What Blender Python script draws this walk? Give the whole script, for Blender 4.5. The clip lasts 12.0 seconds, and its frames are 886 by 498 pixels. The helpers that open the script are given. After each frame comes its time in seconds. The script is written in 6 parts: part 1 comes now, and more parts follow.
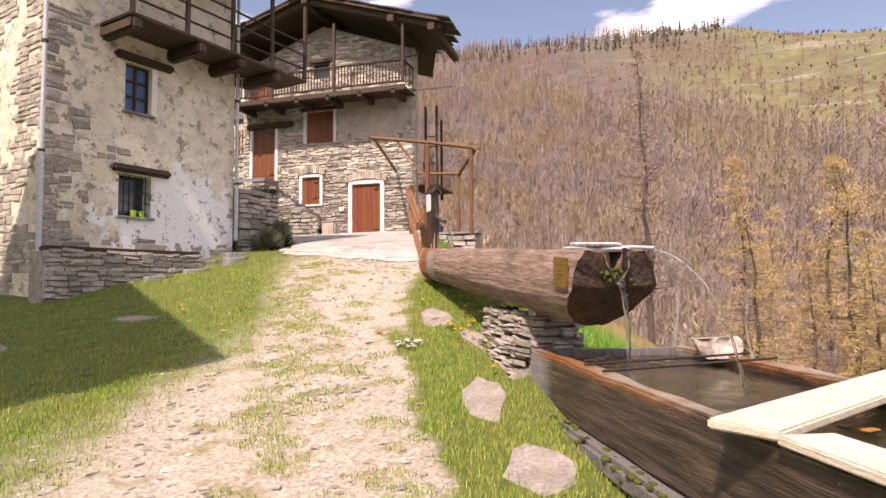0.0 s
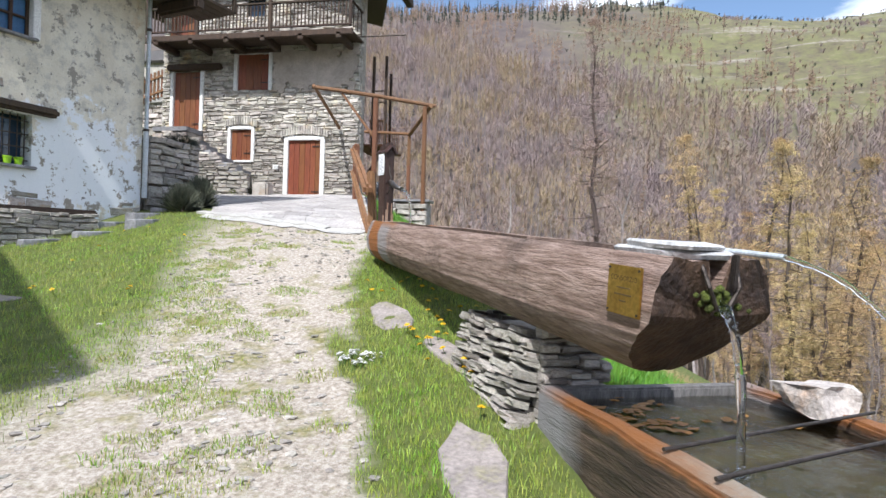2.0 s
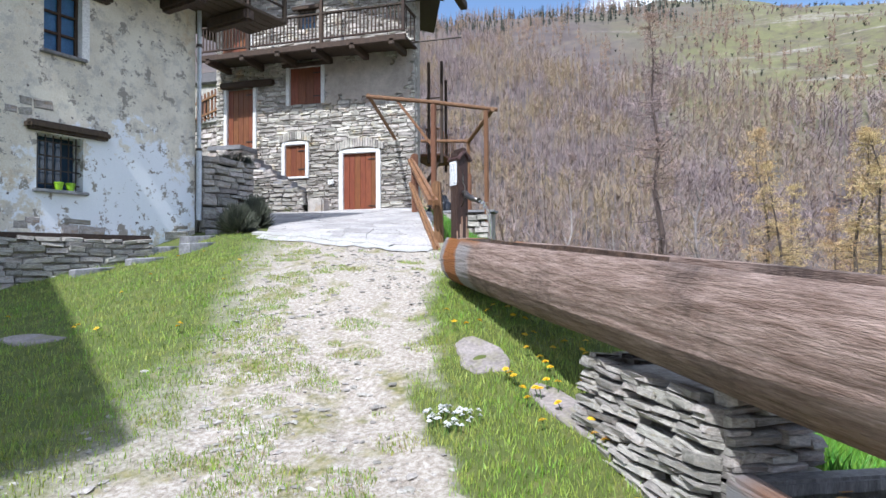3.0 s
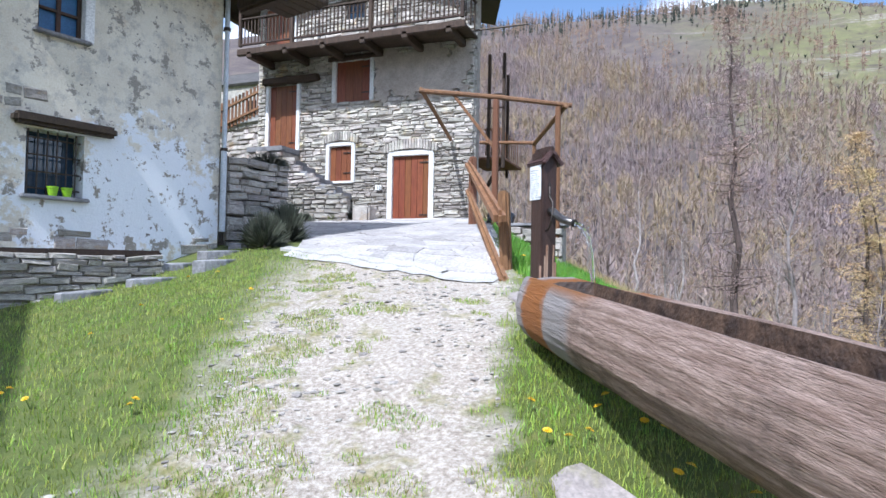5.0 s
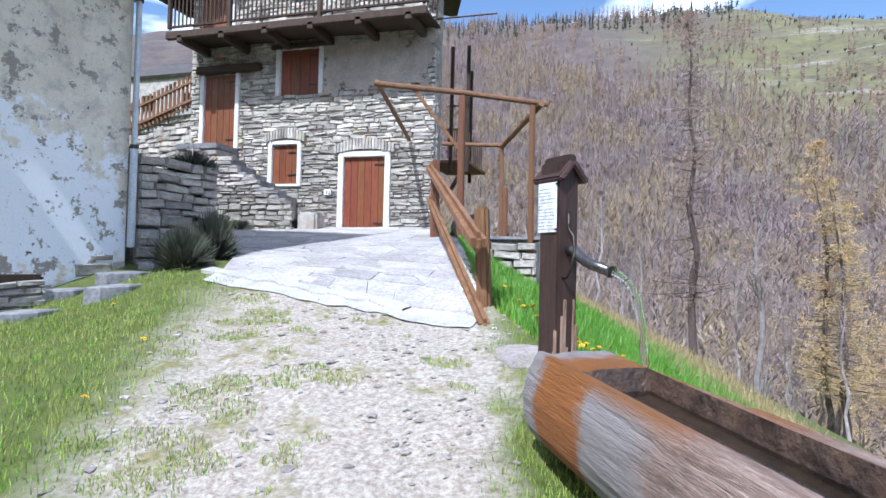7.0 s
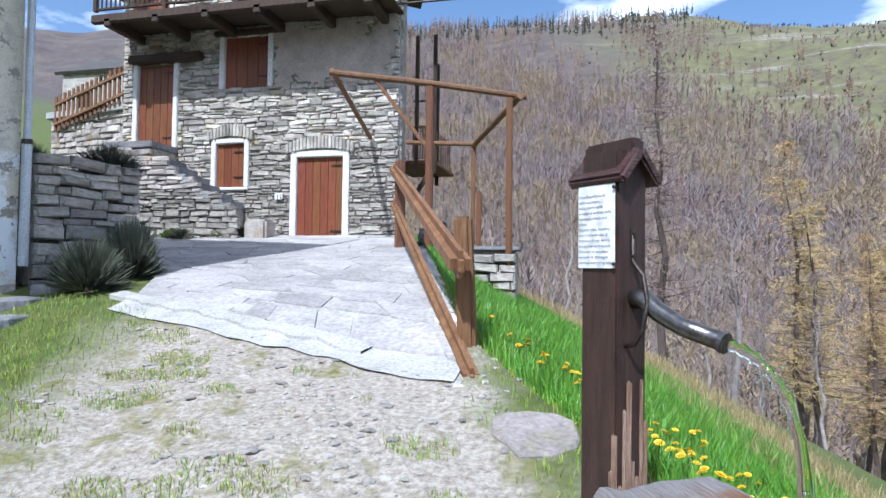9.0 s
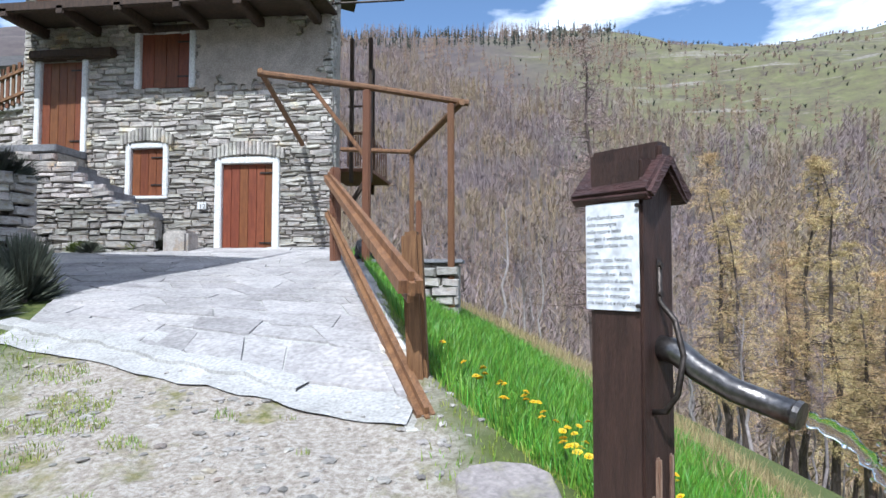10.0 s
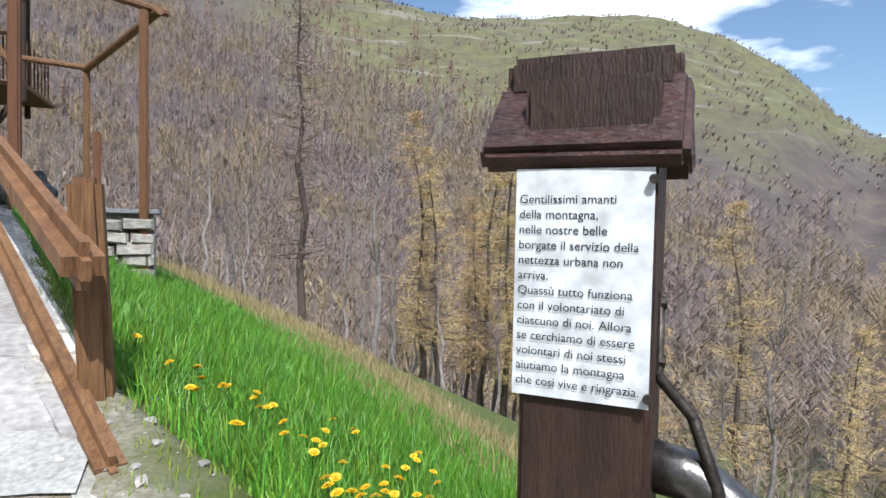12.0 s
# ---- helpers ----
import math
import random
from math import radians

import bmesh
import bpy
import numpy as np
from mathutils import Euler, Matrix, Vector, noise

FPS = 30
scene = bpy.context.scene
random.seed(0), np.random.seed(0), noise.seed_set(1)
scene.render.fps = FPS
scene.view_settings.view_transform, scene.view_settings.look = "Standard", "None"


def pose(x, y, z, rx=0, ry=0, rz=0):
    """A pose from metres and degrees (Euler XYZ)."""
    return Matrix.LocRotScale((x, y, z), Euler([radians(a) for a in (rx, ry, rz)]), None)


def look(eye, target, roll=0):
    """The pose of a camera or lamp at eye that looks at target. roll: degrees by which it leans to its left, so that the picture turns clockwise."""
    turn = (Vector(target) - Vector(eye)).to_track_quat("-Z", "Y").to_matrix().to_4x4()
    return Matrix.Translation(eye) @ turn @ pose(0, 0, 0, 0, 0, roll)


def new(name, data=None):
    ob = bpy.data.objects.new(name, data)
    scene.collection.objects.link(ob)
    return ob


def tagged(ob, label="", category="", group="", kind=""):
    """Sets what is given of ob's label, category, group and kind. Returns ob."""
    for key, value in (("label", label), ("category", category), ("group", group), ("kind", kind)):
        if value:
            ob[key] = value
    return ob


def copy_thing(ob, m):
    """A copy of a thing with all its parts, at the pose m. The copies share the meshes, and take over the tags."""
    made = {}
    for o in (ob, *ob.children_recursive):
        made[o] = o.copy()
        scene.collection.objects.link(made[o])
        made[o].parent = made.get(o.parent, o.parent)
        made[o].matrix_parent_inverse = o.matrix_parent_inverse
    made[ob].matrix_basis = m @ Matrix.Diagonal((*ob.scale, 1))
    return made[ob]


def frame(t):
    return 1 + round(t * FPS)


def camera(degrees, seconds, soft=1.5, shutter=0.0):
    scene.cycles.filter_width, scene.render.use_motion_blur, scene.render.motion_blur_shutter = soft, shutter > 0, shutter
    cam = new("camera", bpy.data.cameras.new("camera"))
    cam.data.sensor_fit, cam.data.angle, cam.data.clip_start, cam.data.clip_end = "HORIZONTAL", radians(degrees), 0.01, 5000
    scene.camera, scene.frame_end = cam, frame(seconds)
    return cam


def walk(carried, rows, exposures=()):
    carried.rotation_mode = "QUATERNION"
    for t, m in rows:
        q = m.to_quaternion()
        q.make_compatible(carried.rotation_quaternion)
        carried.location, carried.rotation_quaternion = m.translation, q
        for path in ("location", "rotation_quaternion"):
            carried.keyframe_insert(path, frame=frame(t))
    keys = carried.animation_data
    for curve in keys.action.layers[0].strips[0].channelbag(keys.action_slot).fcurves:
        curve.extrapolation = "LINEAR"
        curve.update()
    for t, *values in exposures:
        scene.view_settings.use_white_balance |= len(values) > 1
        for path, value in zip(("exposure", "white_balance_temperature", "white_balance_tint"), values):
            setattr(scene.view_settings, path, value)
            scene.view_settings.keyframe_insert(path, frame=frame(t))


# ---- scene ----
cam = camera(72.0, 12.0)
PATH = [
    (0, (2.489, -0.482, 1.109), (1.901, 1.425, 1.23), -0.4),
    (0.5, (2.296, 0.049, 1.189), (1.721, 1.964, 1.26), -0.2),
    (1, (2.126, 0.55, 1.181), (1.763, 2.516, 1.252), 1.8),
    (1.5, (1.95, 0.906, 1.241), (1.735, 2.894, 1.291), 1.2),
    (2, (1.693, 1.349, 1.362), (1.3, 3.31, 1.371), 1.7),
    (2.5, (1.407, 1.804, 1.451), (0.934, 3.747, 1.435), 0.1),
    (3, (1.09, 2.343, 1.496), (0.531, 4.263, 1.532), -0.2),
    (3.5, (0.895, 2.75, 1.61), (0.185, 4.619, 1.635), 0.7),
    (3.7, (0.837, 3.007, 1.653), (0.101, 4.866, 1.699), 0.8),
    (5.3, (0.148, 4.683, 1.899), (-0.559, 6.554, 1.948), 1.3),
    (5.5, (0.087, 4.837, 1.928), (-0.589, 6.719, 1.981), 1.2),
    (6, (-0.148, 5.358, 2.003), (-0.877, 7.219, 2.04), -0.2),
    (6.5, (-0.297, 5.762, 2.076), (-0.911, 7.665, 2.098), 0.1),
    (6.7, (-0.367, 5.87, 2.146), (-0.963, 7.779, 2.196), 0.8),
    (8.3, (-0.782, 6.99, 2.318), (-1.237, 8.937, 2.371), 0.3),
    (8.5, (-0.828, 7.128, 2.314), (-1.258, 9.081, 2.349), -0.3),
    (9, (-0.956, 7.466, 2.427), (-1.416, 9.412, 2.49), 0.8),
    (9.5, (-1.117, 7.709, 2.501), (-1.463, 9.677, 2.581), 0.7),
    (10, (-1.184, 7.988, 2.527), (-1.428, 9.971, 2.618), 0.1),
    (10.5, (-1.244, 8.274, 2.55), (-1.364, 10.27, 2.606), 0.5),
    (11, (-1.294, 8.566, 2.597), (-1.163, 10.56, 2.677), 0.4),
    (11.5, (-1.338, 8.833, 2.609), (-0.969, 10.798, 2.638), 0.6),
    (12, (-1.362, 9.062, 2.655), (-0.668, 10.938, 2.586), 1.2),
]
walk(cam, [(t, look(eye, target, roll)) for t, eye, target, roll in PATH],
     exposures=[(0, 0.55, 7900, 28), (0.8, 0.45, 7200, 18), (1.5, 0.45, 6300, 10), (5.5, 0.56, 5450, 11), (8.5, 0.40, 5350, 10), (9.5, 0.33, 5450, 8), (10.5, 0.24, 5600, 8), (12, 0.20, 5900, 7)])

# ---- sky and sun ----
SUN_DIR = Vector((0.10, 0.60, -0.80)).normalized()
world = bpy.data.worlds.new("sky")
scene.world = world
world.use_nodes = True
wt = world.node_tree
bg = wt.nodes["Background"]
sky = wt.nodes.new("ShaderNodeTexSky")
sky.sky_type = "NISHITA"
sky.sun_disc = False
sky.sun_elevation = math.asin(-SUN_DIR.z)
sky.sun_rotation = math.atan2(-SUN_DIR.x, -SUN_DIR.y)
sky.altitude = 200
sky.dust_density = 1.6
# clouds drift low over the ridge
geo_w = wt.nodes.new("ShaderNodeTexCoord")
map_w = wt.nodes.new("ShaderNodeMapping")
map_w.inputs["Scale"].default_value = (2.2, 2.2, 6.5)
cl = wt.nodes.new("ShaderNodeTexNoise")
cl.inputs["Scale"].default_value = 1.6
cl.inputs["Detail"].default_value = 7
cl.inputs["Roughness"].default_value = 0.52
ramp_w = wt.nodes.new("ShaderNodeValToRGB")
ramp_w.color_ramp.elements[0].position = 0.48
ramp_w.color_ramp.elements[1].position = 0.60
mix_w = wt.nodes.new("ShaderNodeMix")
mix_w.data_type = "RGBA"
mix_w.inputs["B"].default_value = (9.8, 10.0, 10.4, 1)
wt.links.new(geo_w.outputs["Generated"], map_w.inputs["Vector"])
wt.links.new(map_w.outputs["Vector"], cl.inputs["Vector"])
wt.links.new(cl.outputs["Fac"], ramp_w.inputs["Fac"])
wt.links.new(ramp_w.outputs["Color"], mix_w.inputs["Factor"])
wt.links.new(sky.outputs["Color"], mix_w.inputs["A"])
wt.links.new(mix_w.outputs["Result"], bg.inputs["Color"])
bg.inputs["Strength"].default_value = 0.14

sun = bpy.data.lights.new("sun", "SUN")
sun.energy = 4.5
sun.angle = radians(0.53)
sun.color = (1.0, 0.95, 0.88)
sun_ob = new("sun", sun)
sun_ob.matrix_world = look((0, 0, 60), Vector((0, 0, 60)) + SUN_DIR)
tagged(sun_ob, kind="structure")


# ---- materials ----
def mat(name, base, other=None, scale=6.0, rough=0.8, metal=0.0, bump=0.3, fine=60.0, stretch=(1, 1, 1), contrast=(0.35, 0.65),
        stain=None, stain_scale=0.8, stain_edge=(0.55, 0.7), island=0.0, object_random=0.0, transmission=0.0, coords="Object"):
    """A surface of two colours mixed by a coarse and a fine noise, with relief, stains and variation from piece to piece."""
    m = bpy.data.materials.new(name)
    m.use_nodes = True
    nt = m.node_tree
    bs = nt.nodes["Principled BSDF"]
    tc = nt.nodes.new("ShaderNodeTexCoord")
    mp = nt.nodes.new("ShaderNodeMapping")
    mp.inputs["Scale"].default_value = stretch
    nt.links.new(tc.outputs[coords], mp.inputs["Vector"])
    vec = mp.outputs["Vector"]
    n1 = nt.nodes.new("ShaderNodeTexNoise")
    n1.inputs["Scale"].default_value = scale
    n1.inputs["Detail"].default_value = 6
    n1.inputs["Roughness"].default_value = 0.62
    nt.links.new(vec, n1.inputs["Vector"])
    r1 = nt.nodes.new("ShaderNodeValToRGB")
    r1.color_ramp.elements[0].position, r1.color_ramp.elements[1].position = contrast
    r1.color_ramp.elements[0].color = (*base, 1)
    r1.color_ramp.elements[1].color = (*(other or [c * 0.7 for c in base]), 1)
    nt.links.new(n1.outputs["Fac"], r1.inputs["Fac"])
    col = r1.outputs["Color"]
    n2 = nt.nodes.new("ShaderNodeTexNoise")
    n2.inputs["Scale"].default_value = fine
    n2.inputs["Detail"].default_value = 4
    nt.links.new(vec, n2.inputs["Vector"])

    def mixed(fac, a, b, kind="MIX"):
        mx = nt.nodes.new("ShaderNodeMix")
        mx.data_type, mx.blend_type = "RGBA", kind
        for key, val in (("Factor", fac), ("A", a), ("B", b)):
            if isinstance(val, (int, float)):
                mx.inputs[key].default_value = val
            elif isinstance(val, tuple):
                mx.inputs[key].default_value = val
            else:
                nt.links.new(val, mx.inputs[key])
        return mx.outputs["Result"]

    if stain:
        n3 = nt.nodes.new("ShaderNodeTexNoise")
        n3.inputs["Scale"].default_value = stain_scale
        n3.inputs["Detail"].default_value = 8
        n3.inputs["Roughness"].default_value = 0.7
        nt.links.new(tc.outputs[coords], n3.inputs["Vector"])
        r3 = nt.nodes.new("ShaderNodeMapRange")
        r3.inputs["From Min"].default_value, r3.inputs["From Max"].default_value = stain_edge
        nt.links.new(n3.outputs["Fac"], r3.inputs["Value"])
        col = mixed(r3.outputs["Result"], col, (*stain, 1))
    r2 = nt.nodes.new("ShaderNodeMapRange")
    r2.inputs["From Min"].default_value, r2.inputs["From Max"].default_value = 0.3, 0.7
    r2.inputs["To Min"].default_value, r2.inputs["To Max"].default_value = 0.72, 1.2
    nt.links.new(n2.outputs["Fac"], r2.inputs["Value"])
    gr = nt.nodes.new("ShaderNodeCombineColor")
    for i in range(3):
        nt.links.new(r2.outputs["Result"], gr.inputs[i])
    col = mixed(1.0, col, gr.outputs["Color"], "MULTIPLY")
    for amount, kind in ((island, "island"), (object_random, "object")):
        if amount:
            src = nt.nodes.new("ShaderNodeNewGeometry" if kind == "island" else "ShaderNodeObjectInfo")
            out = src.outputs["Random Per Island" if kind == "island" else "Random"]
            hs = nt.nodes.new("ShaderNodeHueSaturation")
            rv = nt.nodes.new("ShaderNodeMapRange")
            rv.inputs["To Min"].default_value, rv.inputs["To Max"].default_value = 1 - amount, 1 + amount
            nt.links.new(out, rv.inputs["Value"])
            nt.links.new(rv.outputs["Result"], hs.inputs["Value"])
            wn = nt.nodes.new("ShaderNodeTexWhiteNoise")
            wn.noise_dimensions = "1D"
            nt.links.new(out, wn.inputs["W"])
            rh = nt.nodes.new("ShaderNodeMapRange")
            rh.inputs["To Min"].default_value, rh.inputs["To Max"].default_value = 0.5 - amount * 0.08, 0.5 + amount * 0.08
            nt.links.new(wn.outputs["Value"], rh.inputs["Value"])
            nt.links.new(rh.outputs["Result"], hs.inputs["Hue"])
            nt.links.new(col, hs.inputs["Color"])
            col = hs.outputs["Color"]
    nt.links.new(col, bs.inputs["Base Color"])
    bs.inputs["Roughness"].default_value = rough
    bs.inputs["Metallic"].default_value = metal
    bs.inputs["Transmission Weight"].default_value = transmission
    if bump:
        add = nt.nodes.new("ShaderNodeMath")
        add.operation = "MULTIPLY_ADD"
        add.inputs[1].default_value = 0.35
        nt.links.new(n2.outputs["Fac"], add.inputs[0])
        nt.links.new(n1.outputs["Fac"], add.inputs[2])
        bp = nt.nodes.new("ShaderNodeBump")
        bp.inputs["Strength"].default_value = bump
        bp.inputs["Distance"].default_value = 0.05
        nt.links.new(add.outputs["Value"], bp.inputs["Height"])
        nt.links.new(bp.outputs["Normal"], bs.inputs["Normal"])
    return m


M_STONE = mat("stone", (0.48, 0.445, 0.40), (0.25, 0.23, 0.21), 3, 0.85, bump=0.5, fine=35, island=0.32, object_random=0.32,
              stain=(0.50, 0.37, 0.22), stain_scale=1.6, stain_edge=(0.55, 0.72))
M_STONE_WARM = mat("stone_warm", (0.54, 0.50, 0.45), (0.30, 0.275, 0.25), 4, 0.85, bump=0.5, fine=40, island=0.28, object_random=0.3,
                   stain=(0.38, 0.27, 0.16), stain_scale=1.5, stain_edge=(0.58, 0.72))
M_MORTAR = mat("mortar", (0.46, 0.42, 0.37), (0.28, 0.255, 0.225), 7, 0.95, bump=0.8, fine=40)
M_PLASTER = mat("plaster", (0.72, 0.69, 0.61), (0.58, 0.52, 0.43), 1.6, 0.92, bump=1.0, fine=22, contrast=(0.4, 0.7),
                stain=(0.24, 0.22, 0.19), stain_scale=2.3, stain_edge=(0.57, 0.60))
M_PLASTER_ROUGH = mat("render_coat", (0.52, 0.46, 0.40), (0.38, 0.33, 0.28), 2.5, 0.95, bump=0.9, fine=50)
M_WHITE = mat("whitewash", (0.82, 0.82, 0.80), (0.72, 0.72, 0.70), 5, 0.85, bump=0.25, fine=40)
M_SHUTTER = mat("shutter_wood", (0.23, 0.075, 0.028), (0.15, 0.045, 0.018), 5, 0.5, bump=0.2, fine=50, stretch=(6, 6, 0.7), object_random=0.15)
M_OLDWOOD = mat("old_wood", (0.075, 0.045, 0.028), (0.035, 0.022, 0.015), 4, 0.8, bump=0.4, fine=40, stretch=(5, 5, 1), object_random=0.2)
M_RAIL = mat("stained_rail", (0.26, 0.125, 0.058), (0.14, 0.062, 0.03), 4, 0.65, bump=0.5, fine=30, stretch=(7, 7, 1), coords="Generated",
             object_random=0.12)
M_POST = mat("brown_paint", (0.060, 0.030, 0.022), (0.030, 0.015, 0.011), 5, 0.55, bump=0.3, fine=60, stretch=(5, 5, 0.8))
M_POSTROOF = mat("roof_paint", (0.085, 0.038, 0.034), (0.038, 0.017, 0.015), 9, 0.5, bump=0.6, fine=50, stretch=(1, 1, 5),
                 stain=(0.30, 0.24, 0.22), stain_scale=26, stain_edge=(0.68, 0.74))
M_RAWWOOD = mat("split_wood", (0.58, 0.42, 0.31), (0.33, 0.18, 0.11), 6, 0.8, bump=0.9, fine=40, stretch=(9, 9, 0.6))
M_PAPER = mat("paper", (0.80, 0.82, 0.86), (0.78, 0.80, 0.84), 3, 0.6, bump=0.05, fine=30)
M_INK = mat("ink", (0.02, 0.02, 0.025), None, 3, 0.7, bump=0)
M_IRON = mat("iron", (0.10, 0.085, 0.075), (0.055, 0.045, 0.04), 15, 0.5, metal=0.8, bump=0.2, fine=80)
M_SPOUT = mat("steel_pipe", (0.20, 0.19, 0.185), (0.10, 0.09, 0.085), 9, 0.32, metal=0.9, bump=0.1, fine=60)
M_ZINC = mat("zinc_pipe", (0.56, 0.60, 0.64), (0.46, 0.50, 0.54), 5, 0.45, metal=0.3, bump=0.05)
M_BRASS = mat("brass", (0.50, 0.32, 0.08), (0.36, 0.21, 0.05), 7, 0.38, metal=0.85, bump=0.05, fine=50)
M_BRASS_MARK = mat("brass_mark", (0.12, 0.07, 0.02), None, 5, 0.6, bump=0)
M_LOG = mat("log_wood", (0.44, 0.325, 0.275), (0.20, 0.13, 0.10), 3.2, 0.8, bump=1.0, fine=22, stretch=(1.1, 10, 10), contrast=(0.3, 0.62),
            stain=(0.075, 0.05, 0.04), stain_scale=1.1, stain_edge=(0.52, 0.68))
M_PALESLATE = mat("pale_slate", (0.60, 0.60, 0.60), (0.34, 0.34, 0.35), 7, 0.75, bump=0.6, fine=40)
M_LOGCUT = mat("log_cut", (0.11, 0.066, 0.042), (0.022, 0.013, 0.010), 5, 0.55, bump=0.7, fine=30)
M_TROUGH = mat("trough_wood", (0.25, 0.17, 0.12), (0.055, 0.036, 0.027), 3.5, 0.65, bump=0.7, fine=25, stretch=(0.6, 7, 7), contrast=(0.35, 0.6),
               stain=(0.02, 0.016, 0.013), stain_scale=1.0, stain_edge=(0.5, 0.62))
M_TROUGH_SIDE = mat("trough_side_wood", (0.12, 0.082, 0.058), (0.03, 0.021, 0.016), 3.5, 0.55, bump=0.8, fine=25, stretch=(0.6, 7, 7), contrast=(0.35, 0.6),
                    stain=(0.30, 0.26, 0.22), stain_scale=16, stain_edge=(0.64, 0.70))
M_SILT = mat("silt", (0.13, 0.115, 0.045), (0.035, 0.034, 0.016), 2.5, 0.9, bump=0.4, fine=20)
M_FALLEN = mat("fallen_leaf", (0.42, 0.19, 0.03), (0.25, 0.10, 0.02), 30, 0.6, bump=0, island=0.3)
M_TROUGH_END = mat("trough_end_wood", (0.20, 0.19, 0.185), (0.11, 0.105, 0.10), 5, 0.7, bump=0.5, fine=30, stretch=(6, 6, 1))
M_PLANK = mat("bleached_plank", (0.66, 0.61, 0.52), (0.50, 0.44, 0.36), 4, 0.8, bump=0.4, fine=30, stretch=(1, 8, 8))
M_MOSS = mat("moss", (0.10, 0.13, 0.015), (0.05, 0.06, 0.01), 20, 0.95, bump=0.8, fine=80)
M_SLATE = mat("slate_slab", (0.30, 0.30, 0.315), (0.15, 0.15, 0.16), 2.5, 0.75, bump=0.4, fine=25, object_random=0.2)
M_FLAG = mat("flagstone", (0.41, 0.39, 0.38), (0.29, 0.275, 0.265), 1.8, 0.85, bump=0.45, fine=22, object_random=0.16, island=0.16,
             stain=(0.48, 0.45, 0.43), stain_scale=0.7, stain_edge=(0.5, 0.7))
M_SLAB = mat("verge_slab", (0.34, 0.30, 0.28), (0.22, 0.195, 0.185), 2.2, 0.9, bump=0.6, fine=30, stain=(0.26, 0.24, 0.16), stain_scale=3, stain_edge=(0.52, 0.66))
M_KERB = mat("concrete_strip", (0.48, 0.47, 0.45), (0.36, 0.35, 0.33), 3, 0.9, bump=0.3, fine=40)
M_BLUE = mat("blue_shutter", (0.05, 0.16, 0.32), (0.03, 0.10, 0.22), 6, 0.5, bump=0.1)
M_POTGREEN = mat("lime_plastic", (0.30, 0.55, 0.02), (0.24, 0.46, 0.02), 5, 0.4, bump=0)
M_TERRA = mat("terracotta", (0.42, 0.15, 0.07), (0.32, 0.11, 0.055), 8, 0.85, bump=0.2)
M_GRASS = mat("grass_blades", (0.20, 0.33, 0.036), (0.29, 0.32, 0.07), 1.6, 0.55, bump=0, island=0.35)
M_GRASS_BANK = mat("bank_blades", (0.15, 0.33, 0.03), (0.085, 0.22, 0.022), 2.5, 0.5, bump=0, island=0.35)
M_GRASS_DRY = mat("dry_grass", (0.42, 0.34, 0.17), (0.26, 0.20, 0.09), 4, 0.7, bump=0, island=0.3)
M_YELLOW = mat("petal_yellow", (0.86, 0.62, 0.012), (0.80, 0.50, 0.01), 30, 0.5, bump=0)
M_PETALWHITE = mat("petal_white", (0.84, 0.84, 0.82), (0.78, 0.78, 0.78), 30, 0.5, bump=0)
M_STEM = mat("stem_green", (0.09, 0.18, 0.03), None, 10, 0.6, bump=0)
M_LAVENDER = mat("grey_green_leaf", (0.115, 0.125, 0.085), (0.055, 0.06, 0.04), 6, 0.8, bump=0, island=0.4)
M_BARK = mat("bark", (0.14, 0.105, 0.085), (0.065, 0.05, 0.042), 5, 0.9, bump=0.6, fine=30, stretch=(3, 3, 0.7), object_random=0.25)
M_BIRCH = mat("pale_bark", (0.36, 0.32, 0.31), (0.20, 0.17, 0.165), 2.5, 0.8, bump=0.2, fine=10, object_random=0.25)
M_TWIG = mat("twig", (0.34, 0.265, 0.255), (0.20, 0.15, 0.165), 0.07, 0.9, bump=0, island=0.25, object_random=0.25,
             stain=(0.36, 0.265, 0.165), stain_scale=0.035, stain_edge=(0.44, 0.58))
M_LARCH = mat("larch_spring", (0.23, 0.165, 0.10), (0.14, 0.10, 0.085), 0.5, 0.85, bump=0, island=0.25, object_random=0.25)
M_LARCH_NEAR = mat("larch_haze", (0.62, 0.46, 0.23), (0.47, 0.335, 0.16), 0.5, 0.85, bump=0, island=0.25, object_random=0.2)
M_LEAF = mat("spring_leaf", (0.20, 0.24, 0.05), (0.12, 0.16, 0.03), 0.5, 0.7, bump=0, island=0.3)
M_FIR = mat("dark_conifer", (0.032, 0.042, 0.028), (0.02, 0.026, 0.02), 0.3, 0.9, bump=0, island=0.3)
M_SLATEROOF = mat("slate_roof", (0.075, 0.068, 0.062), (0.04, 0.036, 0.034), 3, 0.8, bump=0.4, island=0.3)
M_BLACK = mat("black_plastic", (0.012, 0.014, 0.018), (0.02, 0.022, 0.03), 6, 0.35, bump=0.6, fine=9)
M_DARK = mat("dark_inside", (0.02, 0.017, 0.014), None, 5, 0.9, bump=0)


